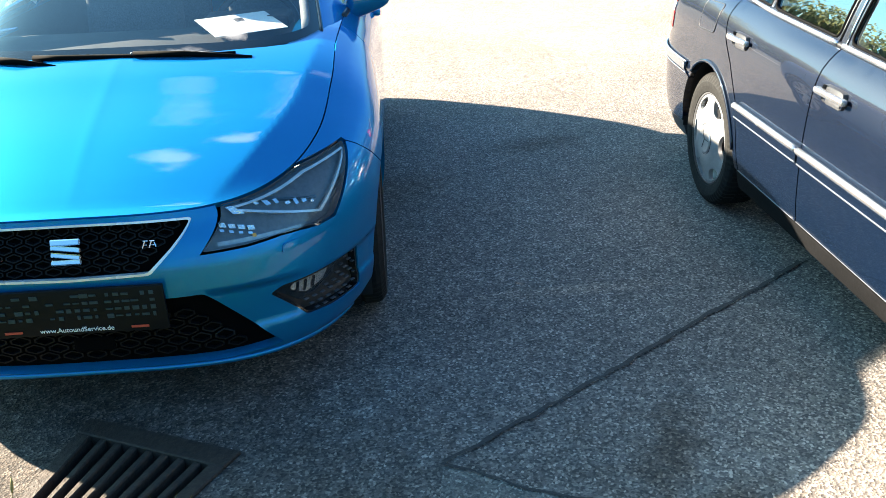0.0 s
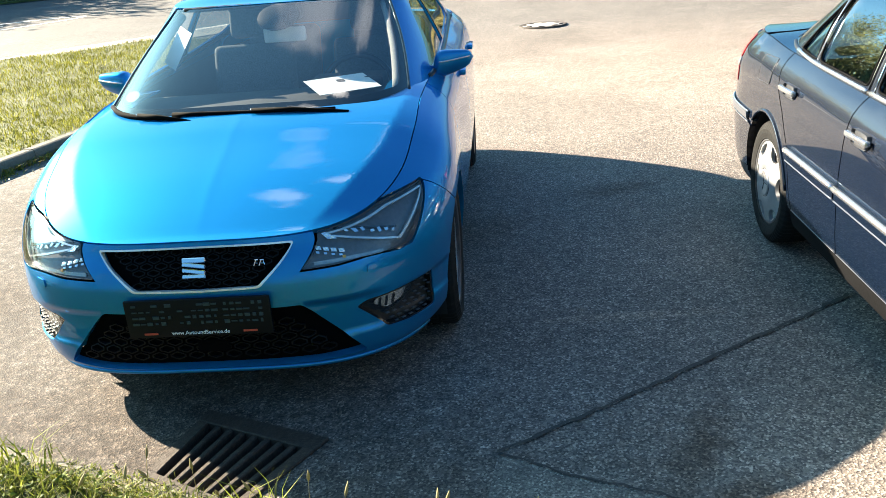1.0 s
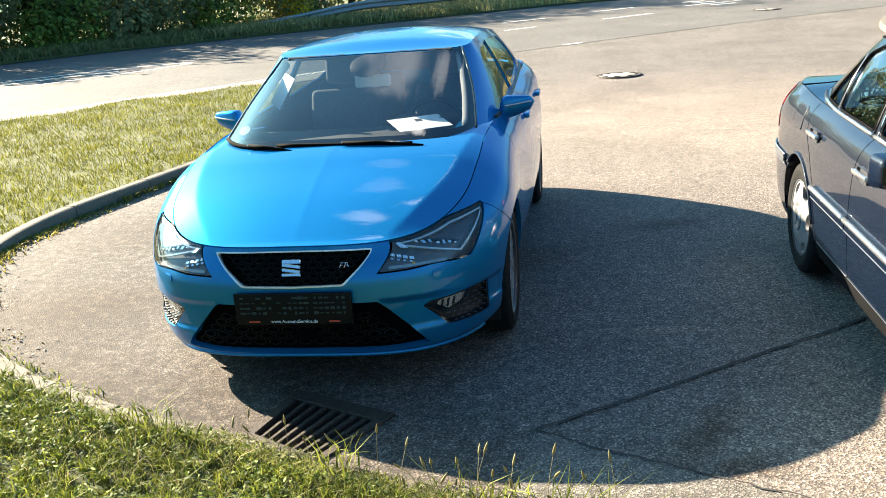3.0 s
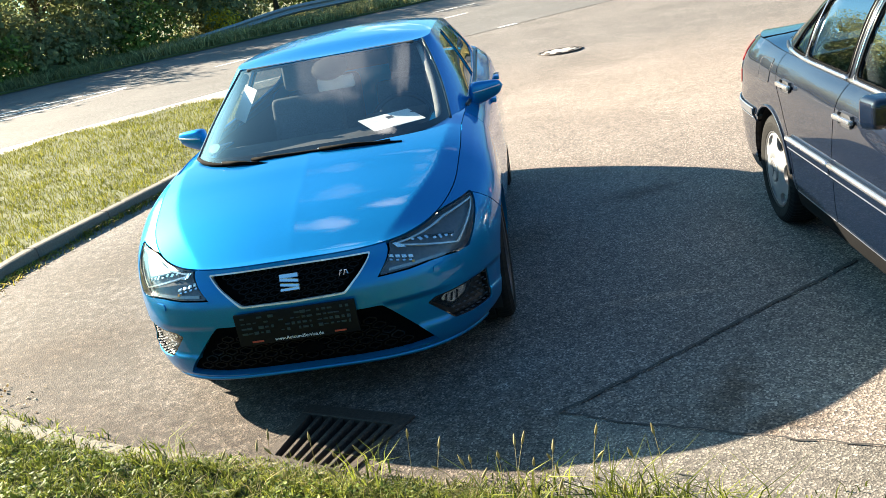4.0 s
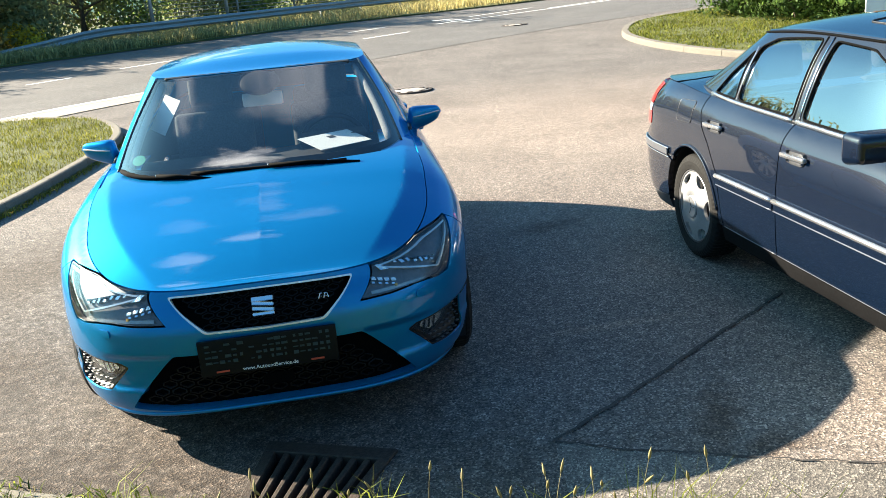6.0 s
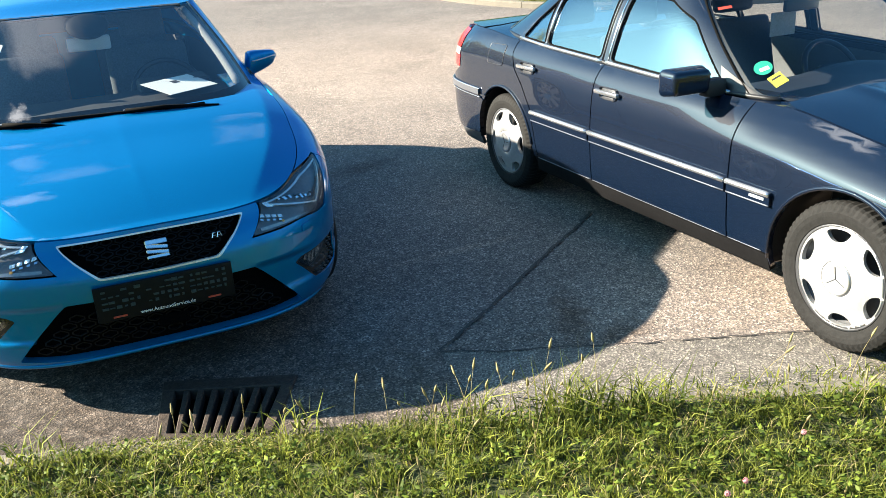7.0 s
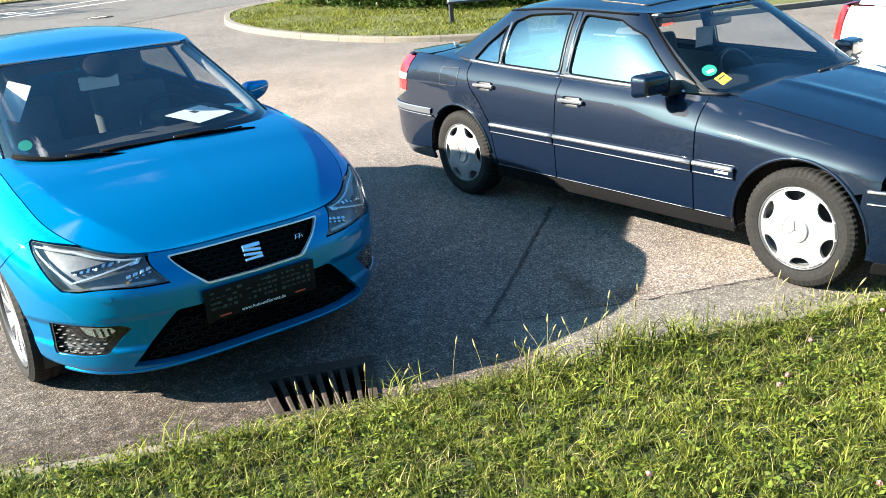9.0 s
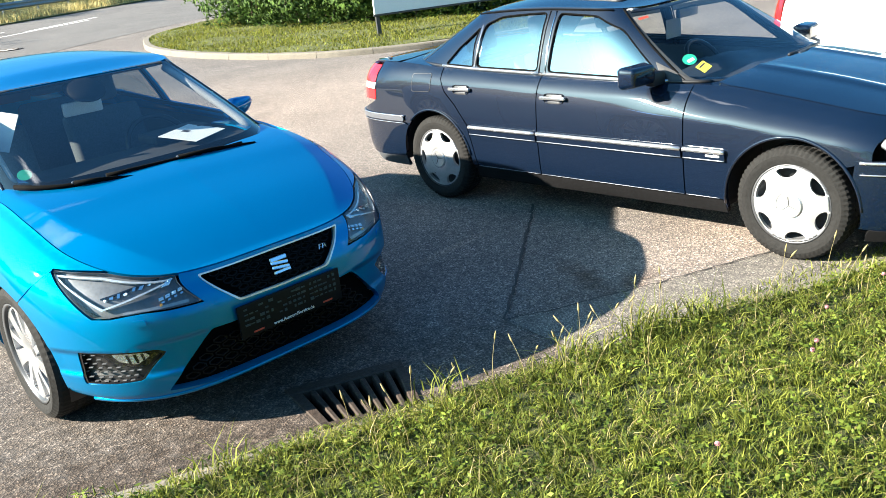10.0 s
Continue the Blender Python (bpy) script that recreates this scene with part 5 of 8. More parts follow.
def underbody(car, body, z0, ztop, y0, y1, arches, ra, inset=0.03):
    """Dark inner skin behind the outer panels, open at the wheel arches, with a floor."""
    for side in (1, -1):
        outer = [(y0, z0), (y1, z0), (y1, ztop), (y0, ztop)]
        us = np.linspace(body.uy(y0), body.uy(y1), 60)
        tops = np.minimum(body.top(body.nominal_y(us)) - 0.055, ztop)
        poly = []
        for ya in sorted(arches):
            poly += [(body.uy(p[0]), p[1]) for p in arc(ya, 0.31, ra, 200, -20, 14) if p[1] > z0]
        poly = [(us[0], z0)] + poly + [(us[-1], z0)] + [(a, b) for a, b in zip(us[::-1], tops[::-1])]
        v, f = patch(lambda a, b: body.at(side * a, b) * np.array([1, 1, 1]) - np.array([side * inset, 0, 0]), poly, step=0.09, rim=0)
        mesh_ob("inner_skin", v, f if side > 0 else [t[::-1] for t in f], M_CABIN, car, "dark inner lining")
    ya, yb = min(arches) + ra, max(arches) - ra
    bm = box_bm((1.10, y1 - y0 - 0.1, 0.04), (0, (y0 + y1) / 2, z0 + 0.02), 0.01, 1)
    box_bm((1.62, yb - ya - 0.02, 0.05), (0, (ya + yb) / 2, z0 + 0.02), 0.01, 1, bm=bm)
    part("floor_pan", bm, M_BLACK, car, "dark underbody")

# ---- blue hatchback ----
def blue_car(m):
    car = thing("hatchback_car", m, "bright metallic blue compact hatchback parked on the asphalt", "car")
    P = M_BLUE
    ZS = [(0.0, 0.680), (0.10, 0.686), (0.186, 0.698), (0.27, 0.719), (0.352, 0.744), (0.50, 0.796), (0.65, 0.851), (0.80, 0.905), (0.95, 0.942), (1.10, 0.966), (1.30, 0.985), (1.60, 0.998), (2.50, 1.03), (3.40, 1.08), (4.3, 1.10)]
    body = Shell(width=[(0.20, 0.82), (0.30, 0.885), (0.50, 0.905), (0.66, 0.905), (0.80, 0.895), (0.90, 0.875), (0.96, 0.835), (1.0, 0.779)],
                 front=[(0.24, 0.165), (0.29, 0.105), (0.36, 0.088), (0.50, 0.077), (0.66, 0.066), (0.76, 0.068), (0.86, 0.090), (0.95, 0.122), (1.0, 0.130)],
                 rear=[(0.2, 4.28), (0.4, 4.38), (0.6, 4.39), (0.8, 4.34), (1.0, 4.22)], yc=0.882, yd=3.6, mf=3.714, nf=1.925, mr=3.0, nr=2.2, top=ZS,
                 taper=[(0.0, 1.0), (0.9, 1.0), (1.5, 0.985), (2.4, 1.0), (3.4, 1.0), (4.3, 0.95)], tuck=[(0, 0.0), (0.5, 0.017), (0.75, 0.035), (1.0, 0.034), (1.35, 0.014), (1.7, 0.0), (4.3, 0.0)])
    AF, AR, ZW, RA = 0.90, 3.53, 0.318, 0.352
    sp = body.side_poly
    zs = lambda y: float(body.top(y))

    def uz(x, z):
        return (body.ux(x, z), z)
    # hood
    yh = 1.02
    edge = body.edge(0.0, 600, 0.0, body.uy(1.6))

    crest = smooth_curve([(0.10, 0.36), (0.19, 0.408), (0.25, 0.445), (0.35, 0.505), (0.50, 0.575), (0.65, 0.625), (0.80, 0.655), (0.95, 0.676), (1.10, 0.690), (1.6, 0.71)])

    def ridge(x, y, xe):
        """Two crests that run from the screen's corners to the headlights, with falling flanks, and a spine."""
        a = np.abs(x)
        k = np.clip((y - 0.125) / 0.36, 0, 1)
        k = k * (2 - k) * np.clip((1.6 - y) / 0.3, 0, 1)
        line = np.minimum(crest(y), xe - 0.012)
        outer = 0.31 * (np.clip(xe - line, 0, 1) - (0.5 * (a - line) + 0.5 * np.sqrt((a - line) ** 2 + 4e-5)))
        mid = 0.012 * (1 - (a / np.maximum(line, 0.05)) ** 2)
        spine = 0.0013 * np.exp(-np.sqrt(a ** 2 + 1e-5) / 0.03)
        return (np.maximum(outer, 0) + np.maximum(mid, 0) + spine) * k
    deck = Deck(edge, [(0.0, 0.0), (0.12, 0.0), (0.22, 0.008), (0.5, 0.010), (0.9, 0.008), (1.6, 0.01)], ridge)
    hl = [(p[0] - 0.0015, p[1] + 0.0015) for p in edge if p[1] < yh and p[0] > 0.004][::6]
    cowl = [(0.64, yh + 0.02), (0.5, yh - 0.03), (0.3, yh - 0.075), (0.0, yh - 0.09)]
    sheet("hood", deck.at, mirrored([(0.0, edge[0][1] + 0.0015)] + hl + cowl), P, car, step=0.015, rim=0.02, label="blue metallic hood with sharp creases")
    # headlamps, bumper with its openings
    u_c, u_t, u_j = body.ux(0.437, 0.685), body.uy(0.522, 0.760), body.uy(0.356)

    def lamp_top(u):
        """The upper edge of the headlight: under the hood, then away from it to the outer tip."""
        return min(float(body.top(body.nominal_y(np.array([u])))[0]) - 0.0045, 0.7385 + 0.0225 * (u - u_j) / (u_t - u_j))
    for side in (1, -1):
        u_tip = u_t
        top_line = []
        for u in np.linspace(u_c, u_tip, 14):
            top_line.append((u, lamp_top(u)))
        low = [uz(0.374, 0.574), uz(0.50, 0.578), uz(0.595, 0.587), uz(0.645, 0.586), uz(0.70, 0.580), uz(0.742, 0.584), uz(0.754, 0.602)]
        poly = [(side * a, b) for a, b in low + top_line[::-1]]
        lamp = thing("headlight")
        lamp.parent = car
        lamp["label"] = "angular clear headlight with LED strips"
        sheet("housing", body.at, rounded(poly, 0.012, 3), M_LAMPDARK, lamp, step=0.03, rim=0.0, out=-0.028, label="dark lamp housing")
        sheet("lens", body.at, rounded(poly, 0.012, 3), M_LENS, lamp, step=0.03, rim=0.02, out=0.0, label="clear lamp cover")
        c = np.mean(np.array(poly), axis=0)
        inn = [(c[0] + (a - c[0]) * 0.996, c[1] + (b - c[1]) * 0.990) for a, b in poly]
        sheet("bezel", body.at, rounded(poly, 0.012, 3), M_LAMPDARK, lamp, holes=[rounded(inn, 0.01, 3)], step=0.03, rim=0.026, out=-0.002, label="black lamp edge")

        def strip(name, pts, w, material, out, label=""):
            a = [(side * u, z) for u, z in pts]
            poly2 = [(u, z + w / 2) for u, z in a] + [(u, z - w / 2) for u, z in a[::-1]]
            sheet(name, body.at, poly2, material, lamp, step=0.02, rim=0.012, out=out, label=label)
        # light guide: a closed triangle along the upper edge, the outer edge and back to the inner corner
        strip("light_guide", [(u, lamp_top(u) - 0.013) for u in np.linspace(u_c + 0.012, u_tip - 0.022, 16)], 0.0055, M_CLEARLENS, -0.008, "white light guide")
        a0, a1 = np.array((u_c + 0.010, lamp_top(u_c + 0.01) - 0.018)), np.array(uz(0.712, 0.612))
        strip("light_guide", [tuple(a0 + (a1 - a0) * t) for t in np.linspace(0, 1, 10)], 0.007, M_CLEARLENS, -0.010, "white light guide")
        a2 = np.array((u_tip - 0.020, 0.745))
        sheet("light_guide", body.at, [(side * q[0], q[1]) for q in (a1 + (-0.010, 0.0), a1 + (0.003, -0.004), a2 + (0.006, 0.0), a2 + (-0.003, 0.0))][::side], M_CLEARLENS, lamp, step=0.02, rim=0.01, out=-0.009, label="white light guide")
        sheet("inner_corner", body.at, [(side * q[0], q[1]) for q in (a0 + (-0.004, -0.012), a0 + (0.030, -0.016), a0 + (0.012, 0.010), a0 + (-0.006, 0.008))][::side], M_FACET, lamp, step=0.02, rim=0.006, out=-0.007, label="bright inner lamp corner")
        for k in range(7):
            t, dz = 0.24 + 0.105 * k, 0.0025 * (k % 3 - 1)
            c0 = a0 + (a1 - a0) * t + (0.014, 0.021 + 0.009 * t + dz)
            strip("lamp_unit", [tuple(c0), tuple(c0 + (0.012 + 0.004 * (k % 2), 0.001))], 0.008 + 0.004 * ((k * 5) % 3), M_CHROME if k % 3 else M_FACET, -0.014 - 0.003 * (k % 2), "small chrome LED unit")
        strip("lamp_shelf", [tuple(a0 + (a1 - a0) * t + (0.02, 0.030 + 0.01 * t)) for t in (0.15, 0.4, 0.7, 0.95)], 0.006, M_GLOSSBLACK, -0.016)
        for k in range(4):
            x, z = 0.425 + 0.027 * k, 0.641 - 0.006 * k
            strip("lamp_unit", [uz(x, z), uz(x + 0.019, z - 0.003)], 0.012, M_FACET, -0.014, "small chrome LED unit")
            strip("lamp_unit", [uz(x + 0.002, z - 0.014), uz(x + 0.014, z - 0.016)], 0.007, M_CHROME, -0.016, "small chrome LED unit")
        strip("turn_signal", [uz(0.520, 0.599), uz(0.530, 0.599)], 0.010, M_SIGNO, -0.014, "amber turn signal bulb")
        strip("lamp_shelf", [uz(0.42, 0.590), uz(0.56, 0.592), uz(0.66, 0.588)], 0.012, M_CLEARGREY, -0.018, "grey ribbed lower lens")
    # bumper outline, from the right arch over the top to the left arch
    half = []
    for x in np.linspace(0.0, 0.43, 9):
        u = body.ux(x, 0.68) if x else 0.0
        half.append((u, float(body.top(body.nominal_y(np.array([u])))[0]) - 0.0045))
    half += [uz(0.368, 0.567), uz(0.50, 0.571), uz(0.595, 0.580), uz(0.645, 0.579), uz(0.70, 0.573), uz(0.748, 0.577), uz(0.761, 0.599)]
    half += [(u_t + 0.006, 0.754), (u_t + 0.04, 0.736), (body.uy(0.70, 0.62), 0.622)]
    half += [(body.uy(p[0], p[1]), p[1]) for p in arc(AF, ZW, RA, 123, 196, 14) if p[1] > 0.2]
    lip = [(body.uy(0.53, 0.205), 0.205), uz(0.76, 0.19), uz(0.60, 0.182), uz(0.30, 0.178), (0.0, 0.178)]
    half += lip
    # openings
    grille = [uz(0.0, 0.678), uz(0.335, 0.678), uz(0.30, 0.60), uz(0.232, 0.530), uz(0.0, 0.522)]
    grille = [(0.0, 0.669), (body.ux(0.350, 0.668), 0.668), (body.ux(0.300, 0.60), 0.598), (body.ux(0.225, 0.53), 0.528), (0.0, 0.523)]
    intake = [(0.0, 0.452), uz(0.365, 0.446), uz(0.40, 0.415), uz(0.565, 0.222), uz(0.40, 0.208), (0.0, 0.204)]
    fog = [uz(0.549, 0.402), uz(0.585, 0.420), (body.uy(0.415, 0.43), 0.432), (body.uy(0.425, 0.29), 0.283), uz(0.72, 0.285), uz(0.645, 0.293)]

    def full(h):
        return [(u, z) for u, z in h] + [(-u, z) for u, z in h[::-1] if abs(u) > 1e-3]
    g_poly, i_poly = rounded(full(grille), 0.012, 4), rounded(full(intake), 0.012, 4)
    f_l = rounded(fog, 0.012, 4)
    f_r = [(-u, z) for u, z in f_l[::-1]]

    def skin(u, z):
        """The bumper: a crease above the intake and a raised lower wing."""
        p = body.at(u, z)
        a = np.abs(p[:, 0])
        zc = 0.470 - 0.03 * np.clip((a - 0.3) / 0.5, 0, 1)
        zl = 0.285 + 0.03 * np.clip((a - 0.5) / 0.3, 0, 1)
        s1, s2 = np.clip((zc - z) / 0.022, 0, 1), np.clip((z - zl) / 0.030, 0, 1)
        d = 0.012 * s1 * s1 * (3 - 2 * s1) * s2 * s2 * (3 - 2 * s2) * np.clip((a - 0.28) / 0.12, 0, 1)
        n = np.stack([p[:, 0] * 0.55, p[:, 1] - 0.95, 0 * a], 1)
        n /= np.linalg.norm(n, axis=1, keepdims=True)
        k = np.clip((0.62 - p[:, 1]) / 0.12, 0, 1)
        return p - n * (d * k)[:, None]
    sheet("front_bumper", skin, full(half), P, car, holes=[g_poly, i_poly, f_l, f_r], step=0.02, rim=0.03, label="blue front bumper")
    # lower splitter lip
    v, f = tube([tuple(body.at(np.array([u]), np.array([0.190]))[0] + np.array([0, 0.000, 0])) for u in np.linspace(-body.uy(0.46, 0.2), body.uy(0.46, 0.2), 60)], 0.010, 8)
    mesh_ob("splitter", v, f, P, car, "thin blue lip under the intake")
    # grille: frame, mesh of hexagons, badge
    gr = thing("grille")
    gr.parent = car
    gr["label"] = "black honeycomb grille in a chrome frame"
    gc = np.mean(np.array(g_poly), axis=0)
    frame_in = [(u * 0.980, gc[1] + (z - gc[1]) * 0.94) for u, z in g_poly]
    sheet("frame", skin, [(u * 1.01, gc[1] + (z - gc[1]) * 1.03) for u, z in g_poly], M_FRAME, gr, holes=[frame_in], step=0.02, rim=0.02, out=0.006, label="satin chrome frame")
    sheet("backing", skin, g_poly, M_MESH, gr, step=0.03, rim=0, out=-0.0292, label="black backing")

    def honeycomb(poly, dx, dz, parent, out, name, hexes=True):
        """Raised cell walls over a backing."""
        pl = np.array(poly)
        lo, hi = pl.min(0), pl.max(0)
        vv, ff = [], []
        row = 0
        z = lo[1] - dz
        while z < hi[1] + dz:
            u = lo[0] - dx + (dx / 2 if row % 2 else 0)
            while u < hi[0] + dx:
                ring = [(u + dx * 0.46 * math.cos(a), z + dz * 0.62 * math.sin(a)) for a in (0.35, 1.57, 2.79, 3.49, 4.71, 5.93)]
                inn = [(u + dx * 0.37 * math.cos(a), z + dz * 0.46 * math.sin(a)) for a in (0.35, 1.57, 2.79, 3.49, 4.71, 5.93)]
                if inside(poly, np.array(ring)).all():
                    a, b = skin(np.array(ring)[:, 0], np.array(ring)[:, 1]), skin(np.array(inn)[:, 0], np.array(inn)[:, 1])
                    k = len(vv)
                    off = np.array([0, -out, 0])
                    vv += list(a + off) + list(b + off) + list(b + off + np.array([0, 0.015, 0]))
                    for i in range(6):
                        j = (i + 1) % 6
                        ff += [(k + i, k + j, k + 6 + j, k + 6 + i), (k + 6 + i, k + 6 + j, k + 12 + j, k + 12 + i)]
                u += dx
            z += dz
            row += 1
        return tagged(mesh_ob(name, vv, ff, M_GRILLE, parent, "black honeycomb bars", smooth=False), kind="stuff")
    honeycomb(g_poly, 0.052, 0.021, gr, -0.016, "honeycomb")
    front_y = float(skin(np.array([0.0]), np.array([0.60]))[0][1])
    badge = part("badge", box_bm((0.10, 0.012, 0.022), (0, 0, 0.034), 0.004, 1), M_CHROME, gr, "chrome emblem of slanted bars")
    small = Matrix.Diagonal((0.86, 1.0, 0.84, 1.0))
    badge.matrix_basis = pose(0, front_y - 0.008, 0.604, -22) @ small
    for dz, s in ((0.012, 0.10), (-0.012, 0.10), (-0.034, 0.10)):
        b = part("badge_bar", box_bm((s, 0.012, 0.018), (0, 0, dz), 0.004, 1, turn=pose(0, 0, 0, 0, 8 if dz > -0.02 else 0, 0)), M_CHROME, gr)
        b.matrix_basis = pose(0, front_y - 0.008, 0.604, -22) @ small
    yb = float(skin(np.array([0.22]), np.array([0.61]))[0][1])
    for k in range(2):
        q = part("trim_badge", box_bm((0.022, 0.006, 0.004), (0, 0, 0.012), 0.002, 1), M_CHROME, gr, "small chrome trim badge")
        q.matrix_basis = pose(0.222 + 0.019 * k, yb - 0.006, 0.612, -22) @ Matrix.Scale(0.72, 4)
        q = part("trim_badge", box_bm((0.005, 0.006, 0.030), (-0.008, 0, -0.002), 0.002, 1, turn=pose(0, 0, 0, 0, 20)), M_CHROME, gr)
        q.matrix_basis = pose(0.222 + 0.019 * k, yb - 0.006, 0.612, -22) @ Matrix.Scale(0.72, 4)
        q = part("trim_badge", box_bm((0.016, 0.006, 0.004), (0, 0, -0.004), 0.002, 1), M_CHROME, gr)
        q.matrix_basis = pose(0.222 + 0.019 * k, yb - 0.006, 0.612, -22) @ Matrix.Scale(0.72, 4)
    q = part("trim_badge", box_bm((0.005, 0.006, 0.022), (0.011, 0, -0.003), 0.002, 1, turn=pose(0, 0, 0, 0, -18)), M_CHROME, gr)
    q.matrix_basis = pose(0.241, yb - 0.006, 0.612, -22) @ Matrix.Scale(0.72, 4)
    # intake and fog recesses
    intk = thing("air_intake")
    intk.parent = car
    intk["label"] = "wide black lower air intake"
    sheet("backing", skin, i_poly, M_MESH, intk, step=0.03, rim=0, out=-0.0292, label="black backing")
    honeycomb([(u * 0.93, 0.34 + (z - 0.34) * 0.80) for u, z in i_poly], 0.066, 0.030, intk, -0.014, "honeycomb")
    part("sensor", box_bm((0.12, 0.03, 0.05), (0.02, 0.105, 0.30), 0.008, 2), M_MESH, intk, "black radar sensor cover")
    for side, fp in ((1, f_l), (-1, f_r)):
        fg = thing("fog_light")
        fg.parent = car
        fg["label"] = "fog light in a black mesh recess"
        sheet("recess", skin, fp, M_BLACK, fg, step=0.03, rim=0, out=-0.0292, label="black recess")
        sheet("recess_edge", skin, fp, M_GLOSSBLACK, fg, holes=[[(np.mean([q[0] for q in fp]) + (u - np.mean([q[0] for q in fp])) * 0.93, np.mean([q[1] for q in fp]) + (z - np.mean([q[1] for q in fp])) * 0.88) for u, z in fp]], step=0.03, rim=0.03, out=-0.004, label="black edge")
        lens = rounded([(side * a, b) for a, b in (uz(0.572, 0.394), uz(0.595, 0.412), uz(0.765, 0.422), uz(0.745, 0.378), uz(0.690, 0.345), uz(0.640, 0.335))], 0.012, 4)
        refl = rounded([(side * a, b) for a, b in (uz(0.612, 0.385), uz(0.625, 0.402), uz(0.735, 0.412), uz(0.715, 0.374), uz(0.660, 0.354))], 0.012, 4)
        sheet("reflector_housing", skin, lens, M_GLOSSBLACK, fg, step=0.02, rim=0.0, out=-0.026, label="black housing")
        sheet("reflector", skin, refl, M_FACET, fg, step=0.012, rim=0.0, out=-0.022, label="chrome reflector")
        for k in range(3):
            sheet("reflector_rib", skin, [(side * a, b) for a, b in (uz(0.628 + 0.024 * k, 0.362), uz(0.636 + 0.024 * k, 0.362), uz(0.644 + 0.024 * k, 0.400), uz(0.636 + 0.024 * k, 0.400))], M_GLOSSBLACK, fg, step=0.02, rim=0.0, out=-0.020)
        sheet("lens", skin, lens, M_LENS, fg, step=0.02, rim=0.01, out=-0.016, label="clear lens")
        for k in range(7):
            z = 0.298 + 0.019 * k
            for j in range(8):
                x = 0.655 + 0.024 * j + 0.012 * (k % 2)
                if inside(fp, np.array([(side * body.ux(x, z), z)]))[0] and not inside(lens, np.array([(side * body.ux(x, z), z)]))[0]:
                    pt = skin(np.array([side * body.ux(x, z)]), np.array([z]))[0]
                    part("mesh_bar", box_bm((0.020, 0.012, 0.0038), (0, 0, 0), 0.0015, 1, turn=pose(0, 0, 0, 0, 0, side * 50)), M_GREYPL, fg).location = pt + np.array([-side * 0.010, 0.008, 0])
    # number plate holder
    pl = thing("plate_holder")
    pl.parent = car
    pl["label"] = "dark plate holder with pale web address"
    pl.matrix_basis = pose(0.0, 0.051, 0.434, 1)
    part("tray", box_bm((0.525, 0.014, 0.145), (0, 0, 0), 0.005, 2), M_PLATE, pl, smooth=True)
    rr = random.Random(3)
    for gx0 in (-0.165, 0.0, 0.165):
        for k in range(6):
            for j in range(4):
                if rr.random() < 0.75:
                    part("plate_mark", box_bm((rr.uniform(0.008, 0.024), 0.002, rr.uniform(0.004, 0.014)), (gx0 - 0.062 + 0.025 * k, -0.0085, 0.052 - 0.023 * j)), M_PLATELT, pl)
    text_part("lettering", "www.AutoundService.de", 0.021, pose(0, -0.0085, -0.056, 90), M_PAPER, pl, "white web address")
    for x in (-0.18, 0.18):
        part("plate_bar", box_bm((0.05, 0.002, 0.007), (x, -0.0085, -0.056)), M_RED, pl, "small red bar of print")
    # washer covers
    for side in (1, -1):
        c = (body.ux(0.618, 0.545), 0.544)
        sq = [(side * (c[0] + a), c[1] + b) for a, b in ((-0.03, -0.016), (0.028, -0.010), (0.03, 0.016), (-0.024, 0.012))]
        sheet("washer_cover", skin, rounded(sq, 0.008), P, car, step=0.02, rim=0.008, out=0.004)
    # sides
    for side in (1, -1):
        top = lambda ys: [(y, zs(y) - 0.0015, 0) for y in ys]
        fender = [(p[0], p[1], 0) for p in arc(AF, ZW, RA, 121, -16, 22)] + [(1.285, 0.215, 0), (1.30, 0.30, 0), (1.325, 0.60, 0), (1.335, 0.85, 0)] + top(np.linspace(1.335, 0.95, 9))
        fp = [(body.uy(a, b), b) if a < body.yc else (body.uy(a), b) for a, b, _ in fender]
        for u in np.linspace(body.uy(0.94), u_j, 24):
            fp.append((u, float(body.top(body.nominal_y(np.array([u])))[0]) - 0.0015))
        for u in np.linspace(u_j + 0.01, u_t + 0.006, 12):
            fp.append((u, lamp_top(u) + 0.0055))
        fp += [(u_t + 0.010, 0.757), (u_t + 0.042, 0.739), (body.uy(0.704, 0.625), 0.626)]
        keep = [fp[0]]
        for q in fp[1:]:
            if math.hypot(q[0] - keep[-1][0], q[1] - keep[-1][1]) > 2e-3:
                keep.append(q)
        sheet("fender", body.at, [(side * a, b) for a, b in keep][::side], P, car, step=0.014, rim=0.025, label="blue front fender")
        d1 = [(1.295, 0.235), (2.36, 0.235, 0.03), (2.405, 0.60), (2.415, 0.90)] + [p[:2] for p in top(np.linspace(2.415, 1.345, 16))] + [(1.345, 0.85), (1.335, 0.60), (1.31, 0.30)]
        door = sheet("door", body.at, sp(d1, side)[::side], P, car, step=0.035, rim=0.02, label="blue front door")
        d2 = [(2.372, 0.235), (3.10, 0.235, 0.03), (3.17, 0.40), (3.30, 0.60), (3.42, 0.75)] + [p[:2] for p in top(np.linspace(3.45, 2.425, 14))] + [(2.425, 0.90), (2.415, 0.60)]
        door2 = sheet("door", body.at, sp(d2, side)[::side], P, car, step=0.04, rim=0.02, label="blue rear door")
        quarter = [(3.115, 0.215)] + [p[:2] for p in arc(AR, ZW, RA, 196, -16, 20)] + [(3.90, 0.25), (4.05, 0.45)] + [p[:2] for p in top(np.linspace(4.02, 3.46, 8))] + [(3.43, 0.75), (3.31, 0.60), (3.18, 0.40)]
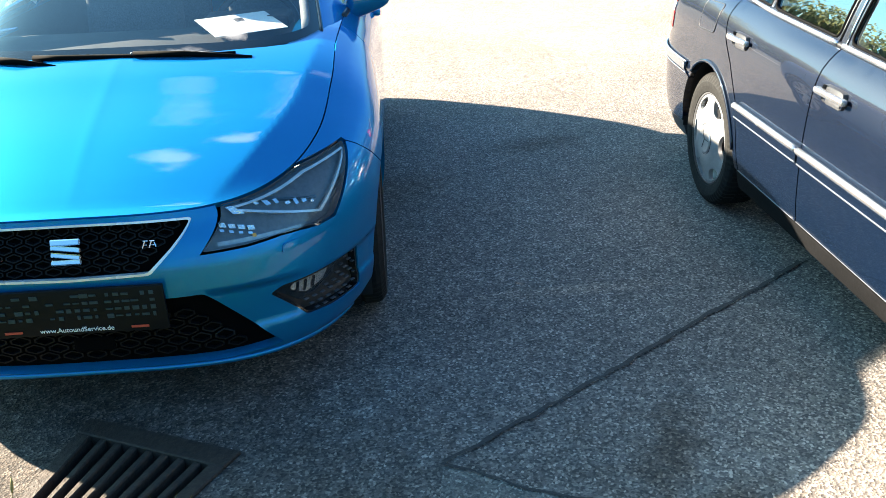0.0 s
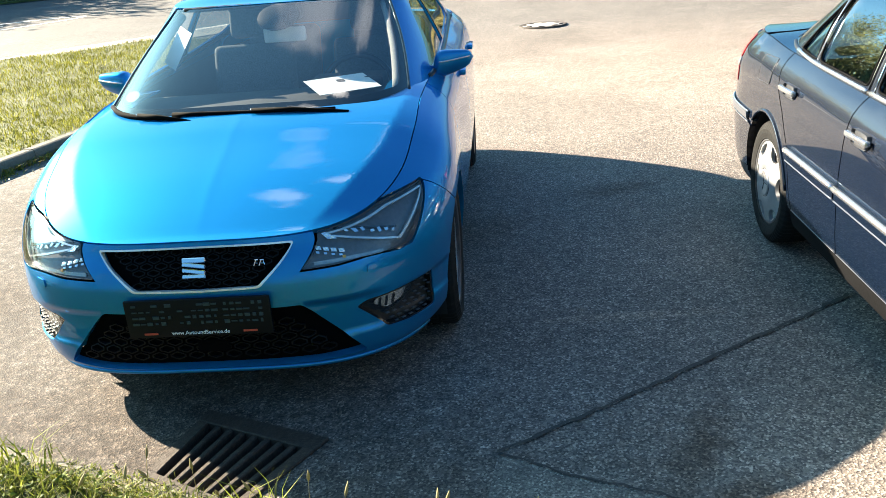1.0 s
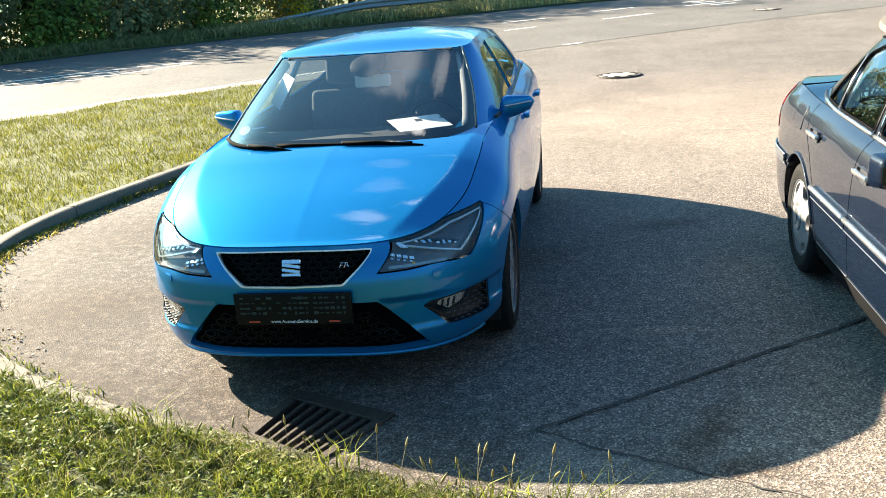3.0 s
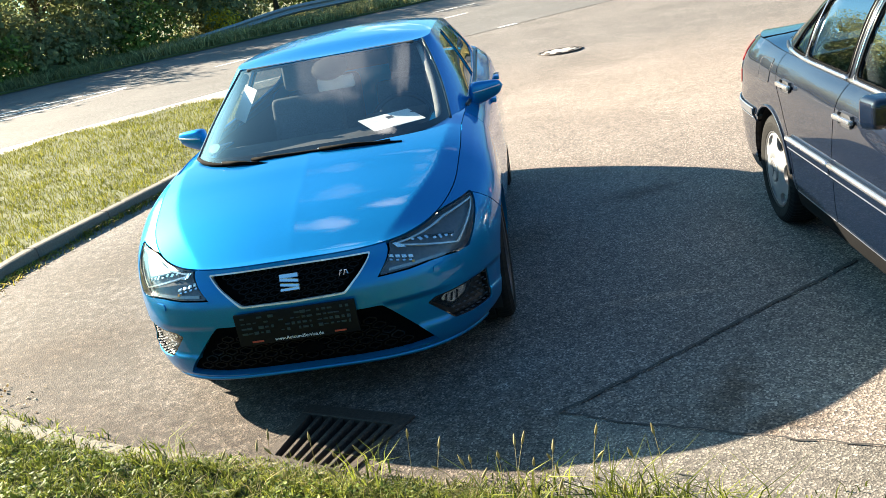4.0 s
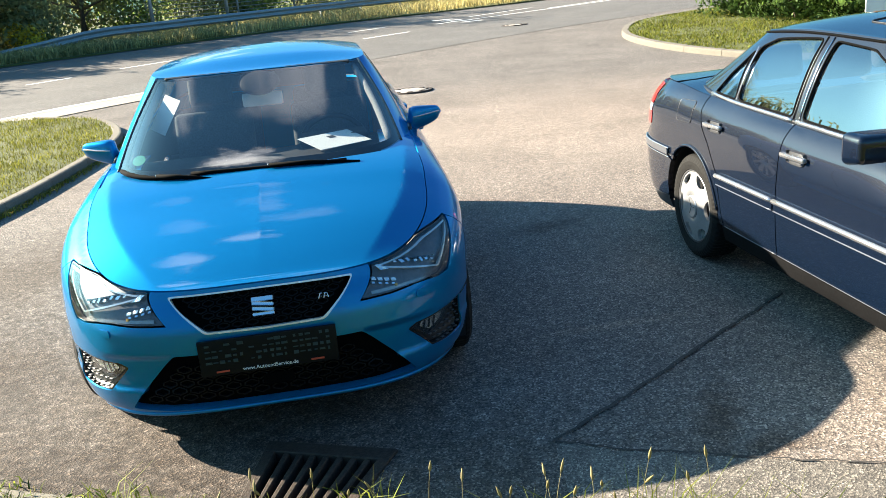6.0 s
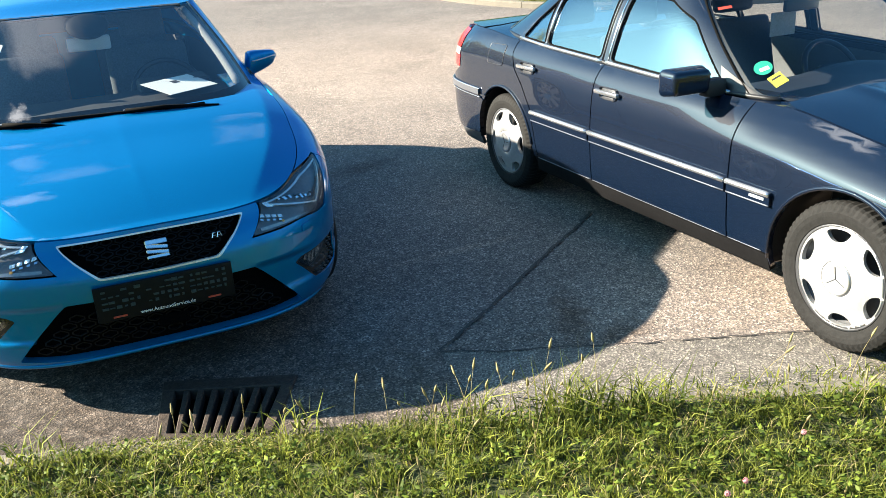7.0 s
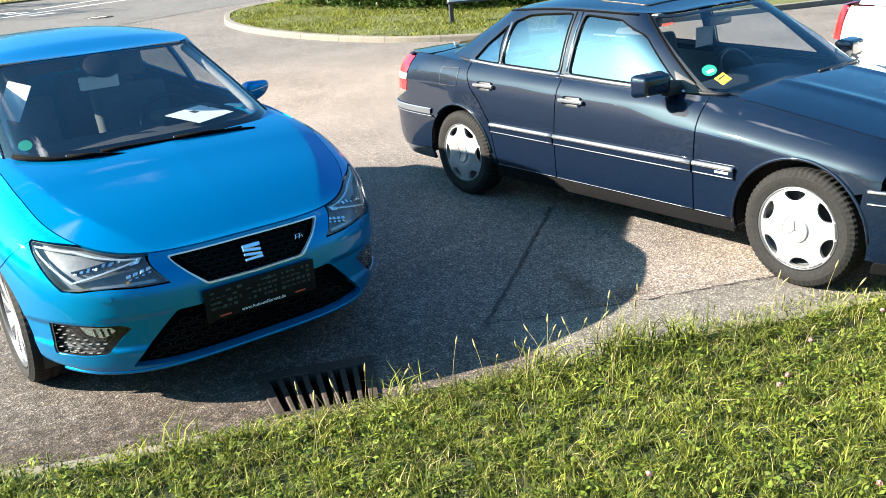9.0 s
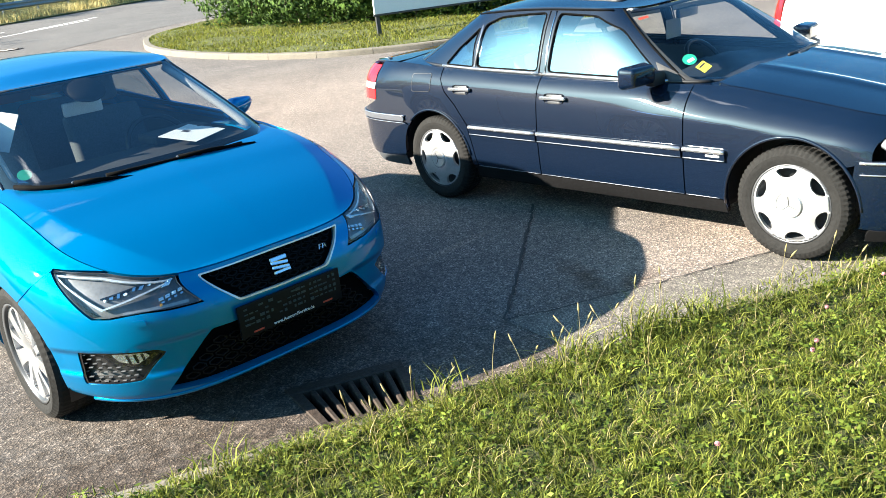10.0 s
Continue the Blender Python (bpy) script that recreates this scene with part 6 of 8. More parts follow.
        sheet("rear_quarter", body.at, [(body.uy(a, b if a > 3.5 else None, side), b) for a, b in quarter][::side], P, car, step=0.05, rim=0.02, label="blue rear quarter panel")
        sill = [(1.25, 0.165), (3.16, 0.165), (3.13, 0.228), (1.285, 0.228)]
        sheet("sill", body.at, sp(sill, side)[::side], P, car, step=0.05, rim=0.03, label="blue side sill")
        for y in (2.22, 3.24):
            p = body.at(np.array([body.uy(y, None, side)]), np.array([0.90]))[0]
            h = part("door_handle", box_bm((0.035, 0.20, 0.032), (side * 0.012, 0, 0), 0.012, 2), P, door if y < 2.4 else door2, "blue door handle", smooth=True)
            h.location = p
        wheel_well(car, AF, ZW, RA + 0.01, 0.58, 0.835, side)
        wheel_well(car, AR, ZW, RA + 0.01, 0.58, 0.835, side)
        alloy_wheel(car, (side * 0.768, AF, ZW), side, spin=17)
        alloy_wheel(car, (side * 0.768, AR, ZW), side, spin=40)
    hb = [(body.uy(4.03, 0.5), 0.22), (body.end, 0.22), (body.end, 1.08), (body.uy(4.03, 0.9), 1.08)]
    for side in (1, -1):
        sheet("tailgate", body.at, [(side * a, b) for a, b in hb][::side], P, car, step=0.06, rim=0.02)
    underbody(car, body, 0.20, 0.96, 0.6, 4.0, (AF, AR), RA + 0.02, 0.035)
    # cabin glass
    green = Shell(width=[(0, 0.785), (0.3, 0.735), (0.7, 0.655), (1.0, 0.585)], front=[(0, 0.92), (0.5, 1.37), (1.0, 1.83)], rear=[(0, 4.22), (0.5, 4.10), (1.0, 3.86)], yc=2.0, yd=3.4, mf=5.5, nf=2.3, mr=3.5, nr=2.2,
                  top=[(0.9, 1.335), (1.83, 1.365), (2.1, 1.392), (2.6, 1.405), (3.2, 1.385), (3.85, 1.33)], bottom=[(0.9, 0.950), (1.05, 0.965), (1.4, 0.985), (1.7, 0.998), (2.5, 1.03), (3.4, 1.08), (4.2, 1.10)],
                  taper=[(0, 1.0), (2.0, 1.0), (3.0, 0.985), (4.2, 0.93)], nominal=(0.70, 0.62, 0.5))
    H = 0.45
    a_b, a_t = green.ux(0.685, 0.01), green.ux(0.545, 0.44)
    ws = [(0.0, 0.0), (a_b, 0.0), ((a_b + a_t) / 2 + 0.01, H * 0.5), (a_t, H * 0.965), (0.0, H * 0.972)]
    wsf = [(u, b) for u, b in ws] + [(-u, b) for u, b in ws[::-1] if u > 0]
    sheet("windscreen", green.at, rounded(wsf, 0.03, 4), M_GLASS, car, step=0.05, rim=0.0, out=0.002, label="clear windscreen mirroring clouds")
    inn = [(u * 0.940, H * 0.5 + (b - H * 0.5) * 0.89 + 0.022) for u, b in wsf]
    sheet("screen_border", green.at, rounded(wsf, 0.03, 4), M_MESH, car, holes=[rounded(inn, 0.03, 4)], step=0.04, rim=0.01, out=-0.003, label="black printed screen border")
    for side in (1, -1):
        win1 = [(1.60, 0.03), (2.40, 0.03), (2.43, 0.385), (2.10, 0.372), (1.93, 0.31)]
        win2 = [(2.50, 0.03), (3.20, 0.05), (3.36, 0.10), (3.34, 0.25), (3.20, 0.37), (2.52, 0.388)]

        def gs(pts):
            return rounded([(green.uy(p[0], p[1], 1), p[1]) for p in pts], 0.03, 4)
        w1, w2 = gs(win1), gs(win2)
        end = green.end - 0.35
        frame_p = [(a_b + 0.006, 0.0), (green.uy(1.3, 0.0), 0.0), (green.uy(2.4, 0.0), 0.0), (green.uy(3.4, 0), 0.0), (end, 0.0), (end - 0.08, H * 0.98), (green.uy(2.2, H * 0.98), H * 0.985), (a_t + 0.006, H * 0.985), ((a_b + a_t) / 2 + 0.016, H * 0.5)]
        sg = lambda pl: [(side * a, b) for a, b in pl][::side]
        sheet("side_frame", green.at, sg(frame_p), P, car, holes=[sg(w1), sg(w2)], step=0.03, rim=0.012, label="blue pillars and window surround")
        sheet("window_trim", green.at, sg([(green.uy(2.405, 0.2), 0.03), (green.uy(2.495, 0.2), 0.03), (green.uy(2.505, 0.2), 0.39), (green.uy(2.435, 0.2), 0.39)]), M_GLOSSBLACK, car, step=0.05, rim=0.01, out=0.004, label="black door pillar")
        for w, gm in ((w1, M_SCREEN), (w2, M_TINT)):
            cx, cz = np.mean(np.array(w), axis=0)
            w = [(cx + (a - cx) * 1.03, cz + (b - cz) * 1.05) for a, b in w]
            sheet("side_window", green.at, sg(w), gm, car, step=0.06, rim=0, out=-0.006, label="tinted side window")
        seal = [(p[0], p[1]) for p in ((a_b + 0.001, 0.0), ((a_b + a_t) / 2 + 0.011, H * 0.5), (a_t + 0.001, H * 0.97))]
        pts = [tuple(green.at(np.array([side * np.interp(t, [0, .5, 1], [s[0] for s in seal])]), np.array([np.interp(t, [0, .5, 1], [s[1] for s in seal])]))[0]) for t in np.linspace(0, 1, 20)]
        v, f = tube(pts, 0.009, 6)
        mesh_ob("screen_seal", v, f, M_GLOSSBLACK, car, "black rubber screen seal")
    back = [(green.end, 0.0), (green.end - 0.37, 0.0), (green.end - 0.45, H * 0.99), (green.end, H * 0.99)]
    for side in (1, -1):
        sheet("rear_window", green.at, [(side * a, b) for a, b in back][::-side], M_TINT, car, step=0.06, rim=0, out=-0.005, label="tinted rear window")
    redge = green.at(np.linspace(0, green.end, 500), np.full(500, H * 0.985))
    roof = Deck(redge, [(1.7, 0.0), (1.83, 0.002), (2.1, 0.036), (2.7, 0.056), (3.4, 0.046), (3.78, 0.012), (3.9, 0.0)])
    rl = [(p[0], p[1]) for p in redge[::5]]
    sheet("roof", roof.at, mirrored([(0.0, redge[0][1])] + rl[1:-1] + [(0.0, redge[-1][1])]), P, car, step=0.05, rim=0.012, label="blue roof")
    spoil = lambda x, y: np.stack([x, y, 1.372 - 0.11 * (y - 3.70) - 0.05 * (x / 0.55) ** 2], 1)
    sheet("roof_spoiler", spoil, rounded([(-0.56, 3.70), (0.56, 3.70), (0.53, 4.08), (0.40, 4.14), (-0.40, 4.14), (-0.53, 4.08)], 0.04), P, car, step=0.05, rim=0.03, label="blue roof spoiler over the rear window")
    for side in (1, -1):
        sc = [(p[0] - 0.002, p[1]) for p in edge if 1.00 < p[1] < 1.58][::8]
        band = sc + [(x - 0.17, y) for x, y in sc[::-1]]
        sheet("scuttle", deck.at, [(side * a, b) for a, b in band][::side], P, car, step=0.04, rim=0.01, out=-0.006, label="blue panel below the windscreen pillar")
    # unseen box, added so no sun leaks through the hood and fender gaps
    part("bay_blocker", box_bm((1.16, 0.66, 0.40), (0, 0.66, 0.44), 0.03, 1), M_BLACK, car, "unseen black box that stops light through the panel gaps")
    part("bulkhead", box_bm((1.40, 0.05, 0.62), (0, 1.08, 0.58), 0.01, 1), M_BLACK, car)
    for side in (1, -1):
        pts = [tuple(green.at(np.array([side * green.uy(y, 0.0)]), np.array([0.0]))[0]) for y in np.linspace(1.50, 4.0, 40)]
        mesh_ob("waist_seal", *tube(pts, 0.013, 6), M_BLACK, car, "black window seal along the waist")
    for side in (1, -1):
        part("sill_box", box_bm((0.05, 1.86, 0.17), (side * 0.79, 2.20, 0.235), 0.01, 1), M_BLACK, car, "black inner sill")
        part("inner_quarter", box_bm((0.03, 0.34, 0.42), (side * 0.77, 3.785, 0.76), 0.01, 1), M_BLACK, car, "black inner panel behind the rear arch")
        part("crash_box", box_bm((0.24, 0.14, 0.30), (side * 0.62, 0.44, 0.34), 0.02, 1), M_BLACK, car, "black support behind the bumper corner")
        us = np.linspace(0.04, H * 0.93, 12)
        rim = [green.at(np.array([side * (np.interp(b, [0, H * 0.5, H], [a_b, (a_b + a_t) / 2 + 0.01, a_t]) - 0.075)]), np.array([b]))[0] + np.array([0, 0.05, -0.02]) for b in us]
        mesh_ob("pillar_trim", *tube([tuple(q) for q in rim], 0.022, 8), M_CABINLT, car, "pale grey pillar lining behind the glass")
    # added panel: stops sun through the rear glass from brightening the car's shadow
    part("tailgate_blocker", box_bm((0.90, 0.03, 0.26), (0, 0, 0), 0.008, 1), M_BLACK, car, "unseen black panel that stops light at the rear window").matrix_basis = pose(0, 3.985, 1.145, 45)
    # cowl and wipers
    cow = [(0.0, yh - 0.085), (0.3, yh - 0.07), (0.5, yh - 0.025), (0.645, yh + 0.025), (0.655, yh + 0.085), (0.45, yh + 0.03), (0.2, yh - 0.005), (0.0, yh - 0.015)]
    sheet("cowl", lambda x, y: deck.at(x, y) - np.array([0, 0, 0.022]), mirrored(cow), M_BLACK, car, step=0.04, rim=0.02, label="black cowl panel under the windscreen")
    for x0, x1, k in ((-0.27, -0.655, 0), (0.40, -0.31, 1)):
        wp = thing("wiper")
        wp.parent = car
        wp["label"] = "black windscreen wiper"
        def on_glass(x, v):
            return green.at(np.array([green.ux(x, v) if abs(x) > 1e-3 else 0.0]), np.array([v]))[0] + np.array([0, -0.014, 0.014])
        pts = [on_glass(x, 0.004 + 0.014 * t) for t, x in zip(np.linspace(0, 1, 9), np.linspace(x0, x1, 9))]
        v, f = tube([tuple(p) for p in pts], 0.012, 6)
        mesh_ob("blade", v, f, M_RUBBER, wp, "black rubber blade")
        arm = [tuple(pts[0] + np.array([0.06, -0.03, -0.01])), tuple(pts[2] + np.array([0, -0.012, 0.012])), tuple(pts[4] + np.array([0, -0.006, 0.012]))]
        v, f = tube(arm, 0.010, 6)
        mesh_ob("arm", v, f, M_RUBBER, wp)
        part("clip", box_bm((0.016, 0.012, 0.010), tuple(pts[4] + np.array([0, -0.006, 0.014])), 0.003, 1), M_STRIPGREY, wp)
    # mirrors
    for side in (1, -1):
        mr = thing("wing_mirror")
        mr.parent = car
        mr["label"] = "blue wing mirror"
        vv, ff = [], []
        span, ring_n = np.linspace(0, 1, 12), 20
        for s in span:
            end = math.sqrt(max(0.0, 1 - ((s - 0.5) / 0.5) ** 8)) * (0.55 + 0.45 * min(1, (1 - s) / 0.10)) + 0.02
            zt, zb = 1.094 - 0.020 * s - 0.012 * (1 - s) ** 6, 0.945 + 0.062 * s ** 1.5
            yf, yb = 1.615 + 0.085 * s ** 1.6, 1.715 + 0.015 * s
            for k in range(ring_n):
                an = 2 * math.pi * k / ring_n
                ca, sa = math.copysign(abs(math.cos(an)) ** 0.55, math.cos(an)), math.copysign(abs(math.sin(an)) ** 0.55, math.sin(an))
                zz = (zt + zb) / 2 + (zt - zb) / 2 * sa * end
                vv.append((side * (0.768 + 0.200 * s - 0.03 * max(0, -sa) * (1 - s)), (yf + yb) / 2 + (yb - yf) / 2 * ca * end + 0.02 * max(0, -sa), zz))
        n = ring_n
        ff = [(i * n + k, i * n + (k + 1) % n, (i + 1) * n + (k + 1) % n, (i + 1) * n + k) for i in range(len(span) - 1) for k in range(n)]
        ff += [tuple(range(n))[::-1], tuple(range((len(span) - 1) * n, len(span) * n))]
        mesh_ob("housing", vv, ff if side < 0 else [q[::-1] for q in ff], P, mr)
        part("mirror_glass", box_bm((0.13, 0.006, 0.070), (side * 0.855, 1.722, 1.035), 0.003, 1), M_CHROME, mr, "mirror glass")
        foot = [(side * 0.80, 1.675, 0.985), (side * 0.79, 1.665, 0.965), (side * 0.765, 1.65, 0.958), (side * 0.735, 1.63, 0.945)]
        mesh_ob("foot", *tube(foot, [0.030, 0.026, 0.030, 0.034], 10), M_BLACK, mr, "black mirror foot")
        strip_l = [(side * (0.80 + 0.15 * t), 1.612 + 0.075 * t ** 1.6, 1.037 + 0.012 * t) for t in np.linspace(0, 1, 6)]
        mesh_ob("indicator", *tube(strip_l, 0.004, 6), M_CLEARLENS, mr, "slim indicator strip")
    # cabin
    dash = lambda x, y: np.stack([x, y, 0.958 + 0.015 * np.exp(-((x - 0.36) / 0.2) ** 2) * np.clip((y - 1.3) / 0.3, 0, 1) + 0 * y - 0.25 * np.clip(y - 1.60, 0, 1)], 1)
    sheet("dashboard", dash, rounded([(-0.69, 1.08), (0.69, 1.08), (0.72, 1.70), (-0.72, 1.70)], 0.05), M_DASH, car, step=0.06, rim=0.25, label="dark grey dashboard")
    part("instrument_hood", box_bm((0.36, 0.22, 0.06), (0.36, 1.56, 0.985), 0.028, 3), M_DASH, car, smooth=True)
    steering_wheel(car, (0.36, 1.78, 0.90))
    for x in (0.36, -0.36):
        seat(car, (x, 2.15, 0.45), M_CABIN)
        seat(car, (x, 2.95, 0.47), M_CABIN, "rear_seat")
    # paper white stands in for the sky reflected in the mirror
    part("rear_view_mirror", box_bm((0.22, 0.03, 0.075), (0, 1.86, 1.195), 0.012, 2), M_PAPER, car, "interior mirror", smooth=True)
    dome = bmesh.new()
    bmesh.ops.create_uvsphere(dome, u_segments=24, v_segments=12, radius=0.115)
    bmesh.ops.scale(dome, verts=dome.verts, vec=(0.95, 1.05, 0.36))
    part("camera_cover", dome, M_SILL, car, "black camera cover behind the screen", smooth=True, angle=80).matrix_basis = pose(0.0, 1.775, 1.296, 25)
    for x in (0.32, -0.32):
        part("sun_visor", box_bm((0.36, 0.16, 0.016), (x, 1.90, 1.345), 0.007, 1, turn=pose(0, 0, 0, -8)), M_VISOR, car, "grey sun visor")
    disc = bmesh.new()
    bmesh.ops.create_cone(disc, cap_ends=True, segments=24, radius1=0.032, radius2=0.032, depth=0.001)
    part("sticker", disc, M_GREENSTK, car, "round green windscreen sticker").matrix_basis = Matrix.Translation(tuple(green.at(np.array([-green.ux(0.585, 0.085)]), np.array([0.085]))[0] + np.array([0.004, 0.012, -0.012]))) @ pose(0, 0, 0, 40, 0, -14)
    part("price_card", box_bm((0.13, 0.20, 0.002)), M_PAPER, car, "white sheet leaning behind the screen").matrix_basis = pose(-0.50, 1.66, 1.185, 60, 14, -48)
    return car


BLUE_YAW = 7.5
blue = blue_car(pose(-1.044, 2.268, 0.0, 0, 0, BLUE_YAW))
paper = thing("paper_sheet", pose(-1.044, 2.268, 0.0, 0, 0, BLUE_YAW) @ pose(0.36, 1.36, 1.005, 9, 0, 30), "white printed sheet lying on the dashboard", "paper")
part("sheet", box_bm((0.30, 0.23, 0.002)), M_PAPER, paper)
part("print", box_bm((0.038, 0.04, 0.001), (0.01, 0.045, 0.0018)), M_INK, paper, "dark printed square")

# ---- dark blue saloon ----
def navy_car(m):
    car = thing("saloon_car", m, "older dark navy-blue four-door saloon with silver wheel covers", "car")
    P = M_NAVY
    ZS = [(0.0, 0.715), (0.15, 0.735), (0.5, 0.795), (0.9, 0.858), (1.3, 0.908), (1.8, 0.922), (2.4, 0.942), (3.0, 0.962), (3.5, 0.980), (3.9, 1.004), (4.3, 0.998), (4.5, 0.96)]
    body = Shell(width=[(0.15, 0.79), (0.27, 0.835), (0.42, 0.855), (0.62, 0.862), (0.80, 0.855), (0.90, 0.838), (0.96, 0.805), (1.0, 0.765)],
                 front=[(0.25, 0.10), (0.35, 0.02), (0.60, 0.0), (0.74, 0.02), (0.80, 0.07), (0.92, 0.10), (1.0, 0.13)],
                 rear=[(0.2, 4.42), (0.35, 4.51), (0.62, 4.52), (0.70, 4.48), (0.9, 4.46), (1.0, 4.40)], yc=0.60, yd=3.9, mf=4.2, nf=2.2, mr=7.0, nr=3.0, top=ZS,
                 taper=[(0.0, 0.985), (0.8, 0.992), (1.6, 1.0), (3.0, 1.0), (3.8, 0.985), (4.5, 0.955)], tuck=[(0, 0.05), (0.6, 0.065), (1.2, 0.07), (1.5, 0.03), (1.9, 0.0), (3.6, 0.0), (3.95, 0.01), (4.2, 0.04), (4.5, 0.05)], nominal=(0.85, 0.5, 0.5))
    AF, AR, ZW, RA = 0.800, 3.490, 0.314, 0.362
    zs = lambda y: float(body.top(y))
    sy = lambda y, z=None: body.uy(y, z)

    def ring(pts, side):
        return [(side * body.uy(p[0], p[1] if (p[0] < body.yc or p[0] > body.yd) else None), p[1]) for p in pts][::side]
    top = lambda ys: [(y, zs(y) - 0.004) for y in ys]
    for side in (1, -1):
        fender = [(0.40, 0.585)] + [p[:2] for p in arc(AF, ZW, RA, 140, -12, 22)] + [(1.175, 0.298), (1.412, 0.298), (1.412, 0.60), (1.412, 0.80)] + top(np.linspace(1.412, 0.20, 19)) + [(0.20, 0.727), (0.345, 0.717), (0.388, 0.668)]
        sheet("fender", body.at, ring(fender, side), P, car, step=0.018, rim=0.025, label="navy front fender")
        d1 = [(1.420, 0.300), (2.490, 0.300), (2.487, 0.60), (2.480, 0.90)] + top(np.linspace(2.480, 1.417, 14)) + [(1.420, 0.82), (1.420, 0.60)]
        door = sheet("door", body.at, ring(d1, side), P, car, step=0.032, rim=0.02, label="navy front door")
        d2 = [(2.498, 0.300), (3.07, 0.300), (3.085, 0.36), (3.10, 0.45), (3.135, 0.60), (3.24, 0.73), (3.34, 0.82), (3.385, 0.90)] + top(np.linspace(3.395, 2.488, 14)) + [(2.488, 0.90), (2.495, 0.60)]
        door2 = sheet("door", body.at, ring(d2, side), P, car, step=0.032, rim=0.02, label="navy rear door")
        quarter = [(3.079, 0.300), (3.115, 0.300)] + [p[:2] for p in arc(AR, ZW, RA, 186, 38, 20) if p[1] > 0.300] + [(3.79, 0.565), (4.42, 0.612), (4.15, 0.72), (4.13, 0.93)] + top(np.linspace(4.12, 3.405, 12)) + [(3.393, 0.90), (3.348, 0.815), (3.248, 0.725), (3.143, 0.595), (3.108, 0.45), (3.093, 0.36)]
        quarter = [q for i, q in enumerate(quarter) if i == 0 or abs(q[0] - quarter[i - 1][0]) + abs(q[1] - quarter[i - 1][1]) > 2e-3]
        sheet("rear_quarter", body.at, ring(quarter, side), P, car, step=0.03, rim=0.025, label="navy rear quarter panel")
        sheet("sill", body.at, ring([(1.16, 0.218), (3.10, 0.212), (3.09, 0.293), (1.17, 0.291)], side), M_SILL, car, step=0.05, rim=0.03, label="dull dark grey sill cladding")
        for y0, y1 in ((1.20, 1.409), (1.423, 2.487), (2.501, 3.068)):
            v, f = tube([tuple(body.at(np.array([side * sy(y)]), np.array([0.302]))[0] + np.array([side * 0.002, 0, 0])) for y in np.linspace(y0, y1, 12)], 0.002, 5)
            mesh_ob("lower_trim", v, f, M_STRIPGREY, car, "thin grey line along the lower edge")
        fl = [(3.495, 0.812), (3.70, 0.806), (3.69, 0.930), (3.49, 0.935)]
        if side < 0:
            sheet("fuel_flap", body.at, rounded(ring(fl, side), 0.02), P, car, step=0.03, rim=0.012, out=0.0022, label="navy fuel flap")
            v, f = tube([tuple(body.at(np.array([a]), np.array([b]))[0] + np.array([-0.0012, 0, 0])) for a, b in dense(rounded(ring(fl, side), 0.02), 0.02)], 0.0022, 5, True)
            mesh_ob("flap_gap", v, f, M_BLACK, car)
        # rubbing strip in pieces, each with a bright edge
        for y0, y1, own in ((1.155, 1.409, car), (1.425, 2.485, door), (2.502, 3.105, door2)):
            z0 = lambda y: 0.553 + 0.010 * (y - 1.1) / 2
            st = [(y, z0(y) - 0.032) for y in np.linspace(y0, y1, 12)] + [(y, z0(y) + 0.026) for y in np.linspace(y1, y0, 12)]
            s = sheet("rubbing_strip", body.at, ring(st, side), P, own, step=0.02, rim=0.014, out=0.014, label="navy rubbing strip")
            ch = [(y, z0(y) + 0.020) for y in np.linspace(y0, y1, 14)]
            v, f = tube([tuple(body.at(np.array([side * sy(y)]), np.array([z]))[0] + np.array([side * 0.016, 0, 0])) for y, z in ch], 0.013, 8)
            mesh_ob("chrome_edge", v, f, M_BRIGHT, s, "bright strip edge")
            if own is car:
                b = part("strip_badge", box_bm((0.003, 0.085, 0.012), (0, 0, 0), 0.001, 1), M_FRAME, s, "small pale badge bar")
                b.location = body.at(np.array([side * sy(1.225)]), np.array([z0(1.225) - 0.006]))[0] + np.array([side * 0.016, 0, 0])
            v, f = tube([tuple(body.at(np.array([side * sy(y)]), np.array([z - 0.050]))[0] + np.array([side * 0.013, 0, 0])) for y, z in ch], 0.004, 6)
            mesh_ob("lower_edge", v, f, M_STRIPGREY, s)
        # handles: chrome bar over a dark cup
        for y, own, z in ((2.340, door, 0.812), (3.175, door2, 0.838)):
            p = body.at(np.array([side * sy(y)]), np.array([z]))[0]
            cup = part("handle_cup", box_bm((0.012, 0.15, 0.060), (0, 0, 0), 0.02, 2), M_GUNMETAL, own, "dark handle recess", smooth=True)
            cup.location = p + np.array([-side * 0.003, 0, 0])
            h = part("door_handle", box_bm((0.024, 0.205, 0.024), (0, 0, 0), 0.009, 2), M_BRIGHT, own, "chrome pull handle", smooth=True)
            h.location = p + np.array([side * 0.018, 0, 0.004])
            part("lock_plate", box_bm((0.012, 0.10, 0.020), (-side * 0.016, 0.0, -0.030), 0.006, 2), M_GUNMETAL, h, "dark lower grip", smooth=True)
        for y in (AF, AR):
            wheel_well(car, y, ZW, RA + 0.008, 0.56, 0.83, side, -6)
            cover_wheel(car, (side * 0.742, y, ZW), side, spin=(8 if y == AF else 33))
            lip = [tuple(body.at(np.array([side * body.uy(q[0], q[1] if q[0] < body.yc or q[0] > body.yd else None)]), np.array([q[1]]))[0] + np.array([side * 0.003, 0, 0])) for q in arc(y, ZW, RA + 0.004, 178 if y == AF else 170, 2 if y == AR else -5, 30) if q[1] > 0.28 and not (y == AR and q[1] < 0.57 and q[0] > y)]
            v, f = tube(lip, 0.009, 6)
